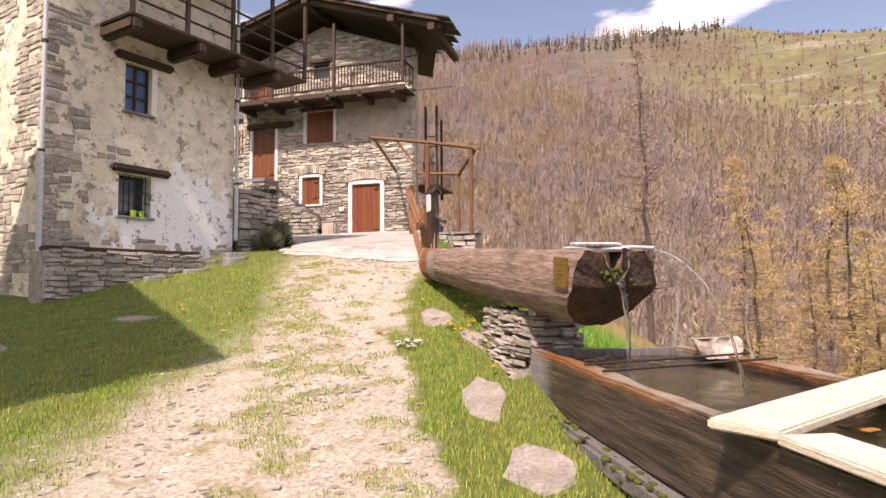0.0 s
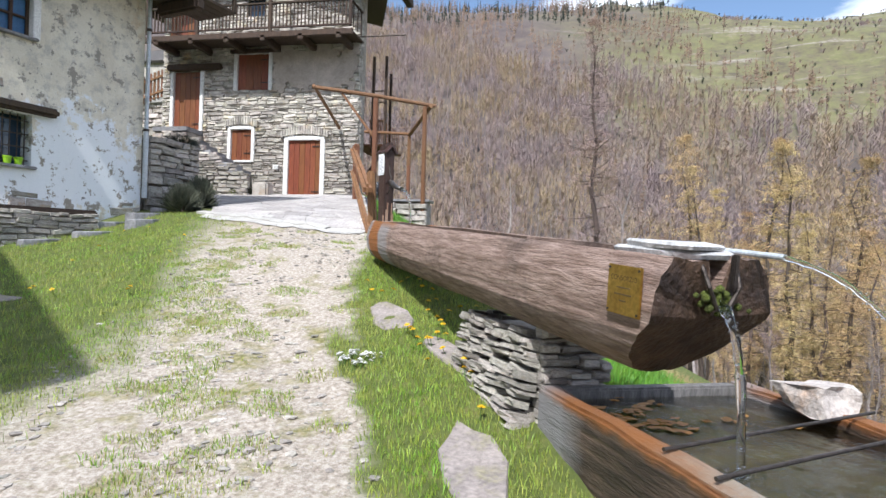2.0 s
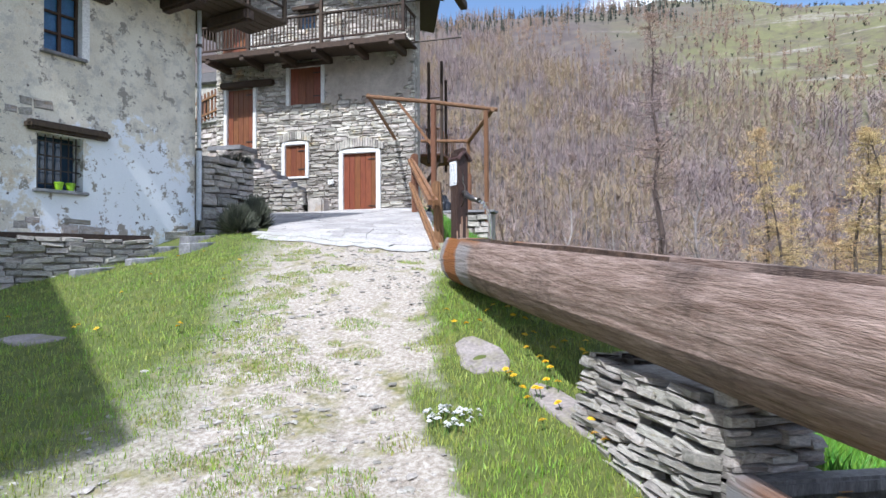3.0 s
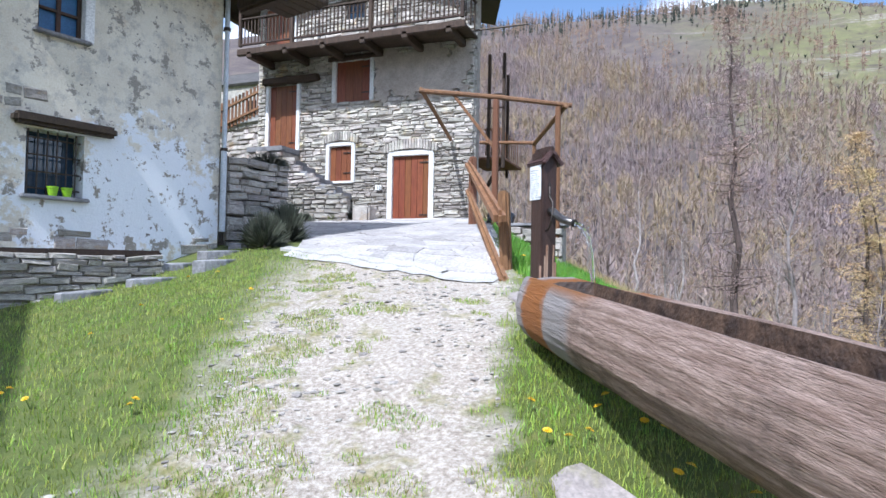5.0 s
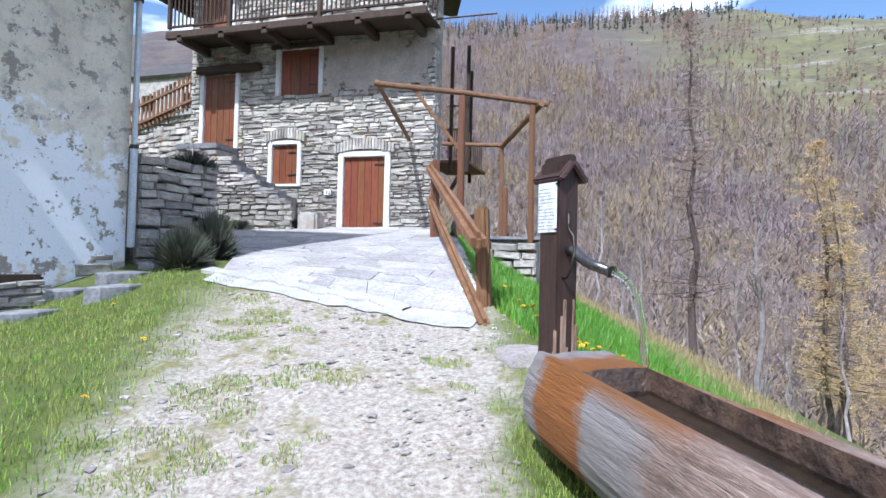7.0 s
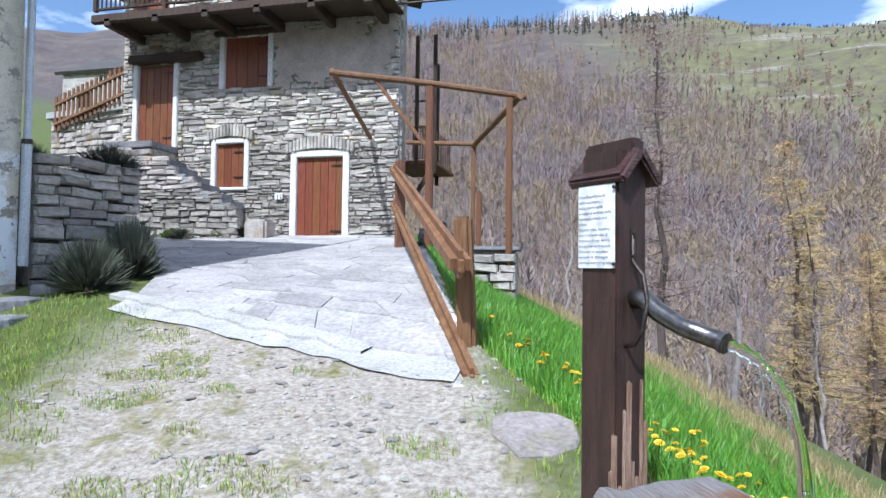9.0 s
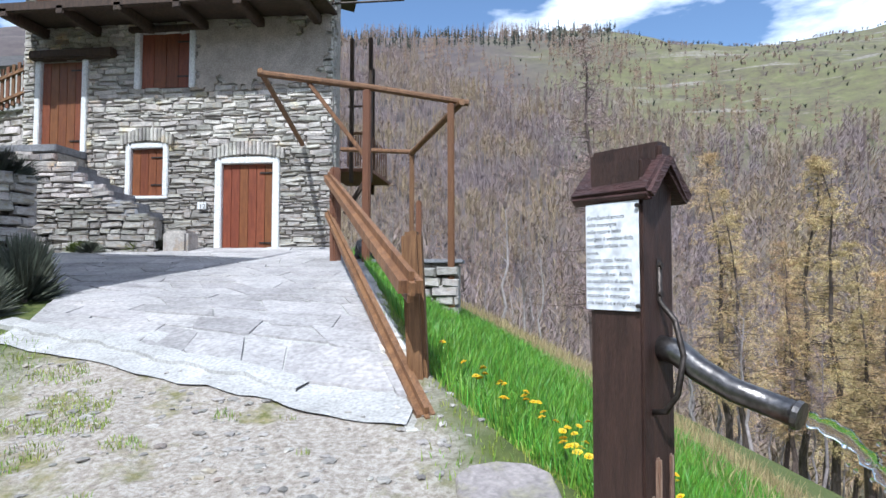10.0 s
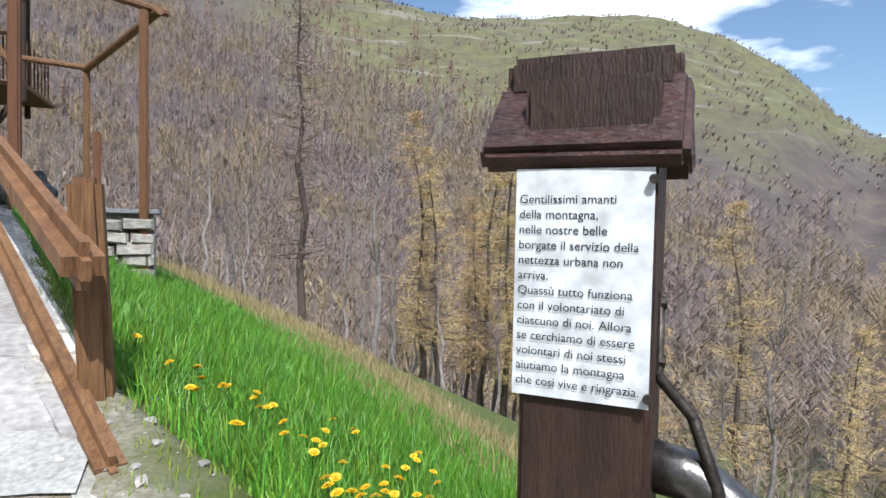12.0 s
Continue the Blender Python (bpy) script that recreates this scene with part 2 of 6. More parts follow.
def wall_plaster():
    """Old lime plaster: cream coats, grey rubbed patches, pits down to the stone and a blue-white limewash low on the wall."""
    m = bpy.data.materials.new("old_plaster")
    m.use_nodes = True
    nt = m.node_tree
    bs = nt.nodes["Principled BSDF"]
    bs.inputs["Roughness"].default_value = 0.93
    tc = nt.nodes.new("ShaderNodeTexCoord")

    def fac(scale, detail, rough, lo, hi, to=1.0):
        n = nt.nodes.new("ShaderNodeTexNoise")
        n.inputs["Scale"].default_value, n.inputs["Detail"].default_value, n.inputs["Roughness"].default_value = scale, detail, rough
        nt.links.new(tc.outputs["Object"], n.inputs["Vector"])
        r = nt.nodes.new("ShaderNodeMapRange")
        r.inputs["From Min"].default_value, r.inputs["From Max"].default_value, r.inputs["To Max"].default_value = lo, hi, to
        nt.links.new(n.outputs["Fac"], r.inputs["Value"])
        return r.outputs["Result"], n.outputs["Fac"]

    def mix(f, a, b):
        mx = nt.nodes.new("ShaderNodeMix")
        mx.data_type = "RGBA"
        nt.links.new(f, mx.inputs["Factor"])
        for key, v in (("A", a), ("B", b)):
            if isinstance(v, tuple):
                mx.inputs[key].default_value = (*v, 1)
            else:
                nt.links.new(v, mx.inputs[key])
        return mx.outputs["Result"]

    def calc(kind, a, b):
        n = nt.nodes.new("ShaderNodeMath")
        n.operation = kind
        n.use_clamp = kind == "MULTIPLY"
        for k, v in enumerate((a, b)):
            if isinstance(v, float):
                n.inputs[k].default_value = v
            else:
                nt.links.new(v, n.inputs[k])
        return n.outputs["Value"]

    col = mix(fac(1.1, 6, 0.65, 0.40, 0.62)[0], (0.74, 0.70, 0.59), (0.62, 0.57, 0.46))
    col = mix(fac(3.1, 8, 0.72, 0.50, 0.60, 0.75)[0], col, (0.46, 0.44, 0.39))
    col = mix(fac(0.9, 7, 0.7, 0.57, 0.64, 0.7)[0], col, (0.55, 0.43, 0.28))
    # limewash in a ragged patch low on the wall
    mp = nt.nodes.new("ShaderNodeMapping")
    mp.inputs["Location"].default_value = (-3.25 / 2.0, 0, -2.75 / 1.25)
    mp.inputs["Scale"].default_value = (1 / 2.0, 0.0, 1 / 1.25)
    nt.links.new(tc.outputs["Object"], mp.inputs["Vector"])
    ln = nt.nodes.new("ShaderNodeVectorMath")
    ln.operation = "LENGTH"
    nt.links.new(mp.outputs["Vector"], ln.inputs[0])
    rag = fac(1.7, 9, 0.72, 0.3, 0.7, 1.3)[0]
    wash = nt.nodes.new("ShaderNodeMapRange")
    wash.inputs["From Min"].default_value, wash.inputs["From Max"].default_value = 1.68, 1.52
    nt.links.new(calc("ADD", ln.outputs["Value"], rag), wash.inputs["Value"])
    col = mix(wash.outputs["Result"], col, (0.80, 0.83, 0.86))
    # flakes gone down to the grey undercoat and to dark pits
    flake, flake_raw = fac(2.6, 10, 0.74, 0.555, 0.575)
    col = mix(flake, col, (0.30, 0.275, 0.235))
    pit, pit_raw = fac(7.0, 6, 0.6, 0.645, 0.67)
    col = mix(pit, col, (0.12, 0.105, 0.09))
    fine = fac(38, 5, 0.6, 0.25, 0.75, 1.0)[1]
    gr = nt.nodes.new("ShaderNodeMix")
    gr.data_type, gr.blend_type = "RGBA", "OVERLAY"
    gr.inputs["Factor"].default_value = 0.45
    nt.links.new(col, gr.inputs["A"])
    nt.links.new(fine, gr.inputs["B"])
    nt.links.new(gr.outputs["Result"], bs.inputs["Base Color"])
    depth = calc("ADD", calc("MULTIPLY", flake, -0.7), calc("MULTIPLY", fine, 0.35))
    depth = calc("ADD", depth, calc("MULTIPLY", fac(9, 5, 0.6, 0.0, 1.0)[0], 0.6))
    bp = nt.nodes.new("ShaderNodeBump")
    bp.inputs["Strength"].default_value = 0.9
    bp.inputs["Distance"].default_value = 0.03
    nt.links.new(depth, bp.inputs["Height"])
    nt.links.new(bp.outputs["Normal"], bs.inputs["Normal"])
    return m


M_PLASTER_OLD = wall_plaster()


def glass(name, color, rough):
    m = bpy.data.materials.new(name)
    m.use_nodes = True
    bs = m.node_tree.nodes["Principled BSDF"]
    bs.inputs["Base Color"].default_value = (*color, 1)
    bs.inputs["Roughness"].default_value = rough
    bs.inputs["Transmission Weight"].default_value = 1.0
    bs.inputs["IOR"].default_value = 1.33
    return m


M_GLASS = mat("window_pane", (0.03, 0.06, 0.10), (0.02, 0.04, 0.07), 2, 0.06, bump=0)
M_JET = glass("water_jet", (0.96, 0.98, 1.0), 0.03)


def water_material():
    m = glass("trough_water", (0.62, 0.60, 0.47), 0.02)
    nt = m.node_tree
    n = nt.nodes.new("ShaderNodeTexNoise")
    n.inputs["Scale"].default_value = 9
    n.inputs["Detail"].default_value = 3
    b = nt.nodes.new("ShaderNodeBump")
    b.inputs["Strength"].default_value = 0.25
    b.inputs["Distance"].default_value = 0.03
    nt.links.new(n.outputs["Fac"], b.inputs["Height"])
    nt.links.new(b.outputs["Normal"], nt.nodes["Principled BSDF"].inputs["Normal"])
    return m


M_WATER = water_material()


# ---- mesh helpers ----
def link(name, bm, material, parent=None, label="", smooth=False):
    me = bpy.data.meshes.new(name)
    bmesh.ops.recalc_face_normals(bm, faces=bm.faces)
    bm.to_mesh(me)
    bm.free()
    if smooth:
        me.shade_smooth()
    for one in material if isinstance(material, (list, tuple)) else (material,):
        me.materials.append(one)
    ob = new(name, me)
    if parent is not None:
        ob.parent = parent
    if label:
        tagged(ob, label)
    return ob


def part(name, bm, material, parent, label="", smooth=False):
    return link(name, bm, material, parent, label, smooth)


def raw(name, verts, faces, material, parent=None, smooth=False):
    me = bpy.data.meshes.new(name)
    me.from_pydata(verts, [], faces)
    if smooth:
        me.shade_smooth()
    me.materials.append(material)
    ob = new(name, me)
    ob.parent = parent
    return ob


def thing(name, label, category, m=None, group="", kind=""):
    ob = new(name)
    if m is not None:
        ob.matrix_basis = m
    return tagged(ob, label, category, group, kind)


def box(sx, sy, sz, at=(0, 0, 0), bevel=0.0, rot=None, bm=None):
    """A block centred on at."""
    own = bmesh.new()
    bmesh.ops.create_cube(own, size=1)
    bmesh.ops.scale(own, vec=(sx, sy, sz), verts=own.verts)
    if bevel:
        bmesh.ops.bevel(own, geom=own.edges[:], offset=bevel, segments=2, affect="EDGES", clamp_overlap=True)
    if rot is not None:
        bmesh.ops.transform(own, matrix=rot.to_4x4(), verts=own.verts)
    bmesh.ops.translate(own, vec=at, verts=own.verts)
    return merged(bm, own)


def merged(bm, own):
    if bm is None:
        return own
    me = bpy.data.meshes.new("tmp")
    own.to_mesh(me)
    own.free()
    bm.from_mesh(me)
    bpy.data.meshes.remove(me)
    return bm


def tube(points, radii, sides=8, bm=None, jitter=0.0, seed=0, cap=True):
    """A pipe or branch along points, with a radius at each."""
    rng = random.Random(seed)
    own = bm if bm is not None else bmesh.new()
    pts = [Vector(p) for p in points]
    if isinstance(radii, (int, float)):
        radii = [radii] * len(pts)
    rings = []
    side = None
    for i, p in enumerate(pts):
        way = (pts[min(i + 1, len(pts) - 1)] - pts[max(i - 1, 0)]).normalized()
        if side is None:
            side = way.orthogonal().normalized()
        side = (side - way * side.dot(way)).normalized()
        other = way.cross(side)
        ring = []
        for k in range(sides):
            a = 2 * math.pi * k / sides
            r = radii[i] * (1 + rng.uniform(-jitter, jitter))
            ring.append(own.verts.new(p + (side * math.cos(a) + other * math.sin(a)) * r))
        rings.append(ring)
    for a, b in zip(rings, rings[1:]):
        for k in range(sides):
            own.faces.new((a[k], a[(k + 1) % sides], b[(k + 1) % sides], b[k]))
    if cap and sides > 2:
        own.faces.new(rings[0][::-1])
        own.faces.new(rings[-1])
    return own


def beam(a, b, w, h, bevel=0.012, bm=None, roll=0.0):
    """A squared timber from a to b, with worn edges."""
    a, b = Vector(a), Vector(b)
    way = b - a
    own = bmesh.new()
    bmesh.ops.create_cube(own, size=1)
    bmesh.ops.scale(own, vec=(w, h, way.length), verts=own.verts)
    if bevel:
        bmesh.ops.bevel(own, geom=own.edges[:], offset=bevel, segments=2, affect="EDGES", clamp_overlap=True)
    q = way.to_track_quat("Z", "Y").to_matrix().to_4x4() @ Matrix.Rotation(roll, 4, "Z")
    bmesh.ops.transform(own, matrix=Matrix.Translation((a + b) / 2) @ q, verts=own.verts)
    return merged(bm, own)


def frame_of(p, u, z=0.0):
    """A matrix with its x along u (level), its z up and its origin at p."""
    ux = Vector((u[0], u[1], 0)).normalized()
    uy = Vector((0, 0, 1)).cross(ux)
    m = Matrix((ux, uy, Vector((0, 0, 1)))).transposed().to_4x4()
    m.translation = Vector((p[0], p[1], z))
    return m


# ---- lie of the land ----
PROFILE = [(-40, -6.5), (-8, -1.75), (-2, -0.80), (2, -0.33), (5, 0.12), (6.5, 0.40), (8.3, 0.88), (9.5, 1.20), (10.5, 1.44), (12.2, 1.70),
           (13.1, 2.02), (16, 2.48), (20.7, 3.15), (26, 4.1), (60, 8.0), (400, 30)]
PX, PZ = [p[0] for p in PROFILE], [p[1] for p in PROFILE]
EDGE = [(30.0, -44.0), (5.5, -0.8), (2.95, 4.6), (-0.35, 9.9), (-2.0, 12.6), (-3.9, 18.0), (-5.0, 21.0), (-20.0, 48.0), (-190.0, 330.0)]
SKYLINE = [(-180, 12), (-60, 14.5), (-46, 17.0), (-30, 19.6), (-14, 20.6), (4, 20.3), (10, 19.7), (14, 19.1), (19, 18.5), (24, 17.8), (30, 17.4), (35.5, 17.3), (40, 16.9), (44.6, 15.2), (48.7, 13.0), (50.5, 11.2), (52.5, 9.0), (55, 7.4), (70, 6), (180, 12)]


def smooth_step(a, b, v):
    t = np.clip((v - a) / (b - a), 0, 1)
    return t * t * (3 - 2 * t)


def beyond_edge(x, y):
    """How far a place lies beyond the edge of the bank, to the valley's side."""
    best = np.full(np.shape(x), 1e9)
    sign = np.ones(np.shape(x))
    for (ax, ay), (bx, by) in zip(EDGE, EDGE[1:]):
        ux, uy = bx - ax, by - ay
        ln = math.hypot(ux, uy)
        t = np.clip(((x - ax) * ux + (y - ay) * uy) / ln ** 2, 0, 1)
        dx, dy = x - ax - t * ux, y - ay - t * uy
        dist = np.hypot(dx, dy)
        nearer = dist < best
        best = np.where(nearer, dist, best)
        sign = np.where(nearer, np.where((dx * uy - dy * ux) > 0, 1.0, -1.0), sign)
    return best * sign


def wobble(x, y, size, seed=0.0):
    return (np.sin(x / size * 1.7 + seed) * np.cos(y / size * 1.3 - seed * 2) + 0.6 * np.sin((x + y * 0.7) / size * 3.1 + seed * 3)
            + 0.35 * np.cos((x * 0.6 - y) / size * 6.7 + seed)) / 1.95


def height(x, y):
    x, y = np.asarray(x, float), np.asarray(y, float)
    d = beyond_edge(x, y)
    z = np.interp(y, PX, PZ)
    soft = 0.5 * np.interp(y - 0.6, PX, PZ) + 0.5 * np.interp(y + 0.6, PX, PZ)
    z = 0.5 * z + 0.5 * soft
    # the lawn lies a little lower than the track, under the old house
    z = z - 0.14 * smooth_step(0, 3, -3.4 - x - (y - 9) * 0.35) * smooth_step(14, 11, y)
    # beyond the edge the bank falls into the valley
    out = np.maximum(d - 0.05, 0)
    fall = 0.55 * out + 0.12 * np.minimum(out, 1.0)
    low = z - fall
    floor = -34 + 0.0 * d
    low = np.maximum(low, floor + 8 * np.exp(-np.maximum(low - floor, 0) / 8) - 0.0)
    # the far side of the valley climbs to the ridge
    r = np.hypot(x, y - 8)
    az = np.degrees(np.arctan2(x, y - 8))
    el = np.interp(az, [s[0] for s in SKYLINE], [s[1] for s in SKYLINE])
    top = np.tan(np.radians(el)) * 470
    rise = smooth_step(60, 470, r) ** 0.9
    far = -30 + (top + 30) * rise + wobble(x, y, 60, 1) * 6 * smooth_step(100, 250, r) * smooth_step(520, 400, r) + wobble(x, y, 17, 2) * 1.5 * smooth_step(70, 150, r)
    far = far - np.maximum(r - 480, 0) * 0.25
    right = np.maximum(low, far)
    left = np.where(d > 0, right, z + np.maximum(-17 - x, 0) * 0.28)
    left = np.where((d <= 0) & (r > 60), np.maximum(left, far * smooth_step(60, 200, r)), left)
    fine = 0.03 * wobble(x, y, 0.55, 3) + 0.015 * wobble(x, y, 0.17, 5)
    return left + fine * smooth_step(60, 20, r) * (1 - 0.75 * smooth_step(12.6, 13.4, y))


def gz(x, y):
    return float(height(x, y))


# ---- ground ----
def build_ground():
    """One sheet, finest round the walk and coarser to the horizon."""
    rings = np.concatenate(([0.0], np.geomspace(0.25, 700, 330)))
    spokes = 760
    ang = np.linspace(0, 2 * math.pi, spokes, endpoint=False)
    x = (rings[:, None] * np.sin(ang)[None, :] - 1.0).ravel()
    y = (rings[:, None] * np.cos(ang)[None, :] + 8.0).ravel()
    z = height(x, y)
    n = len(rings)
    a = np.arange(n - 1)[:, None] * spokes + np.arange(spokes)[None, :]
    b = np.arange(n - 1)[:, None] * spokes + (np.arange(spokes)[None, :] + 1) % spokes
    faces = np.stack([a, b, b + spokes, a + spokes], -1).reshape(-1, 4)
    me = bpy.data.meshes.new("ground")
    me.from_pydata(np.stack([x, y, z], 1).tolist(), [], faces.tolist())
    me.shade_smooth()
    track = track_amount(x, y)
    far = smooth_step(40, 130, np.hypot(x + 1, y - 8))
    meadow = far * smooth_step(20, 60, z + 14 * wobble(x, y, 40, 4)) * smooth_step(-4, 10, np.degrees(np.arctan2(x, y - 8)) + 6 * wobble(x, y, 50, 6))
    for name, values in (("track", track), ("far", far), ("meadow", meadow)):
        layer = me.attributes.new(name, "FLOAT", "POINT")
        layer.data.foreach_set("value", values.astype(np.float32))
    me.materials.append(ground_material())
    return tagged(new("ground", me), "gravel track, grass verges and wooded valley sides", "ground", kind="structure")


TRACK = [(3.4, -6.0), (1.9, -0.8), (0.55, 3.4), (-0.9, 6.6), (-2.3, 9.4), (-3.1, 11.0), (-3.7, 12.6)]


def track_amount(x, y):
    cx = np.interp(y, [p[1] for p in TRACK], [p[0] for p in TRACK])
    half_l = np.interp(y, [-6, 3, 6, 8, 10, 12], [3.2, 2.9, 2.0, 1.6, 1.7, 1.9])
    half_r = np.interp(y, [-6, 3, 8, 9.2, 10.5, 12], [0.75, 0.75, 0.75, 1.2, 1.7, 1.9])
    off = x - cx + 0.22 * wobble(x, y, 0.7, 9) + 0.15 * wobble(x, y, 0.23, 2)
    inside = np.where(off < 0, 1 - smooth_step(0.55, 1.2, -off / half_l), 1 - smooth_step(0.8, 1.15, off / half_r))
    return inside * smooth_step(13.4, 12.8, y) * smooth_step(-14, -9, y)


def ground_material():
    m = bpy.data.materials.new("ground")
    m.use_nodes = True
    nt = m.node_tree
    bs = nt.nodes["Principled BSDF"]
    bs.inputs["Roughness"].default_value = 0.95
    geo = nt.nodes.new("ShaderNodeNewGeometry")

    def noise_at(scale, detail=5, rough=0.6):
        n = nt.nodes.new("ShaderNodeTexNoise")
        n.inputs["Scale"].default_value, n.inputs["Detail"].default_value, n.inputs["Roughness"].default_value = scale, detail, rough
        nt.links.new(geo.outputs["Position"], n.inputs["Vector"])
        return n.outputs["Fac"]

    def ramp(fac, *stops):
        r = nt.nodes.new("ShaderNodeValToRGB")
        els = r.color_ramp.elements
        while len(els) < len(stops):
            els.new(0.5)
        for e, (p, c) in zip(els, stops):
            e.position, e.color = p, (*c, 1)
        nt.links.new(fac, r.inputs["Fac"])
        return r.outputs["Color"]

    def mix(fac, a, b):
        mx = nt.nodes.new("ShaderNodeMix")
        mx.data_type = "RGBA"
        nt.links.new(fac, mx.inputs["Factor"])
        nt.links.new(a, mx.inputs["A"])
        nt.links.new(b, mx.inputs["B"])
        return mx.outputs["Result"]

    def attr(name):
        at = nt.nodes.new("ShaderNodeAttribute")
        at.attribute_name = name
        return at.outputs["Fac"]

    gravel = ramp(noise_at(24, 8, 0.75), (0.30, (0.15, 0.12, 0.095)), (0.46, (0.33, 0.285, 0.235)), (0.60, (0.50, 0.455, 0.40)))
    turf = ramp(noise_at(5, 6, 0.7), (0.3, (0.06, 0.085, 0.016)), (0.55, (0.10, 0.125, 0.025)), (0.75, (0.19, 0.17, 0.06)))
    patch = nt.nodes.new("ShaderNodeMapRange")
    patch.inputs["From Min"].default_value, patch.inputs["From Max"].default_value = 0.53, 0.66
    nt.links.new(noise_at(2.3, 6, 0.65), patch.inputs["Value"])
    dry = ramp(noise_at(18, 5), (0.38, (0.13, 0.135, 0.035)), (0.62, (0.30, 0.26, 0.13)))
    gravel = mix(patch.outputs["Result"], gravel, dry)
    near = mix(attr("track"), turf, gravel)
    wood = ramp(noise_at(0.09, 9, 0.72), (0.3, (0.055, 0.043, 0.042)), (0.5, (0.095, 0.076, 0.072)), (0.68, (0.14, 0.115, 0.085)))
    meadow = ramp(noise_at(0.12, 10, 0.75), (0.36, (0.07, 0.058, 0.042)), (0.46, (0.115, 0.105, 0.055)), (0.56, (0.135, 0.137, 0.057)), (0.64, (0.165, 0.15, 0.08)), (0.72, (0.27, 0.24, 0.20)))
    # scrub and stony terraces on the high meadow
    scrub = nt.nodes.new("ShaderNodeMapRange")
    scrub.inputs["From Min"].default_value, scrub.inputs["From Max"].default_value, scrub.inputs["To Max"].default_value = 0.50, 0.60, 0.75
    nt.links.new(noise_at(0.055, 12, 0.82), scrub.inputs["Value"])
    meadow = mix(scrub.outputs["Result"], meadow, ramp(noise_at(0.4, 6, 0.7), (0.35, (0.06, 0.05, 0.035)), (0.6, (0.15, 0.125, 0.08))))
    mp = nt.nodes.new("ShaderNodeMapping")
    mp.inputs["Scale"].default_value = (0.02, 0.02, 0.22)
    nt.links.new(geo.outputs["Position"], mp.inputs["Vector"])
    terrace = nt.nodes.new("ShaderNodeTexNoise")
    terrace.inputs["Scale"].default_value, terrace.inputs["Detail"].default_value, terrace.inputs["Roughness"].default_value = 1.0, 9, 0.75
    nt.links.new(mp.outputs["Vector"], terrace.inputs["Vector"])
    ledge = nt.nodes.new("ShaderNodeMapRange")
    ledge.inputs["From Min"].default_value, ledge.inputs["From Max"].default_value, ledge.inputs["To Max"].default_value = 0.56, 0.62, 0.8
    nt.links.new(terrace.outputs["Fac"], ledge.inputs["Value"])
    meadow = mix(ledge.outputs["Result"], meadow, ramp(noise_at(0.7, 5, 0.7), (0.35, (0.13, 0.11, 0.085)), (0.6, (0.30, 0.27, 0.235))))
    nt.links.new(mix(attr("far"), near, mix(attr("meadow"), wood, meadow)), bs.inputs["Base Color"])
    bp = nt.nodes.new("ShaderNodeBump")
    bp.inputs["Strength"].default_value = 0.7
    bp.inputs["Distance"].default_value = 0.03
    nt.links.new(noise_at(26, 7, 0.75), bp.inputs["Height"])
    nt.links.new(bp.outputs["Normal"], bs.inputs["Normal"])
    return m


build_ground()


# ---- masonry ----
def stone_mesh(rng):
    """One rough block of unit size, its face chipped round the rim; the face looks to -y."""
    bm = bmesh.new()
    c = [(-0.5, -0.5), (0.5, -0.5), (0.5, 0.5), (-0.5, 0.5)]
    back = [bm.verts.new((x + rng.uniform(-0.03, 0.03), 0.5, z + rng.uniform(-0.05, 0.05))) for x, z in c]
    rim = [bm.verts.new((x * rng.uniform(0.94, 1.02), -0.18 + rng.uniform(-0.1, 0.1), z * rng.uniform(0.88, 1.04))) for x, z in c]
    face = [bm.verts.new((x * rng.uniform(0.72, 0.92), -0.5 + rng.uniform(-0.12, 0.18), z * rng.uniform(0.55, 0.85))) for x, z in c]
    for a, b in ((back, rim), (rim, face)):
        for k in range(4):
            bm.faces.new((a[k], a[(k + 1) % 4], b[(k + 1) % 4], b[k]))
    bm.faces.new(face)
    bmesh.ops.recalc_face_normals(bm, faces=bm.faces)
    me = bpy.data.meshes.new("stone")
    bm.to_mesh(me)
    bm.free()
    return me


STONE_KINDS = {}


def stones_for(material, seed):
    key = material.name
    if key not in STONE_KINDS:
        rng = random.Random(seed)
        STONE_KINDS[key] = [stone_mesh(rng) for _ in range(14)]
        for me in STONE_KINDS[key]:
            me.materials.append(material)
    return STONE_KINDS[key]


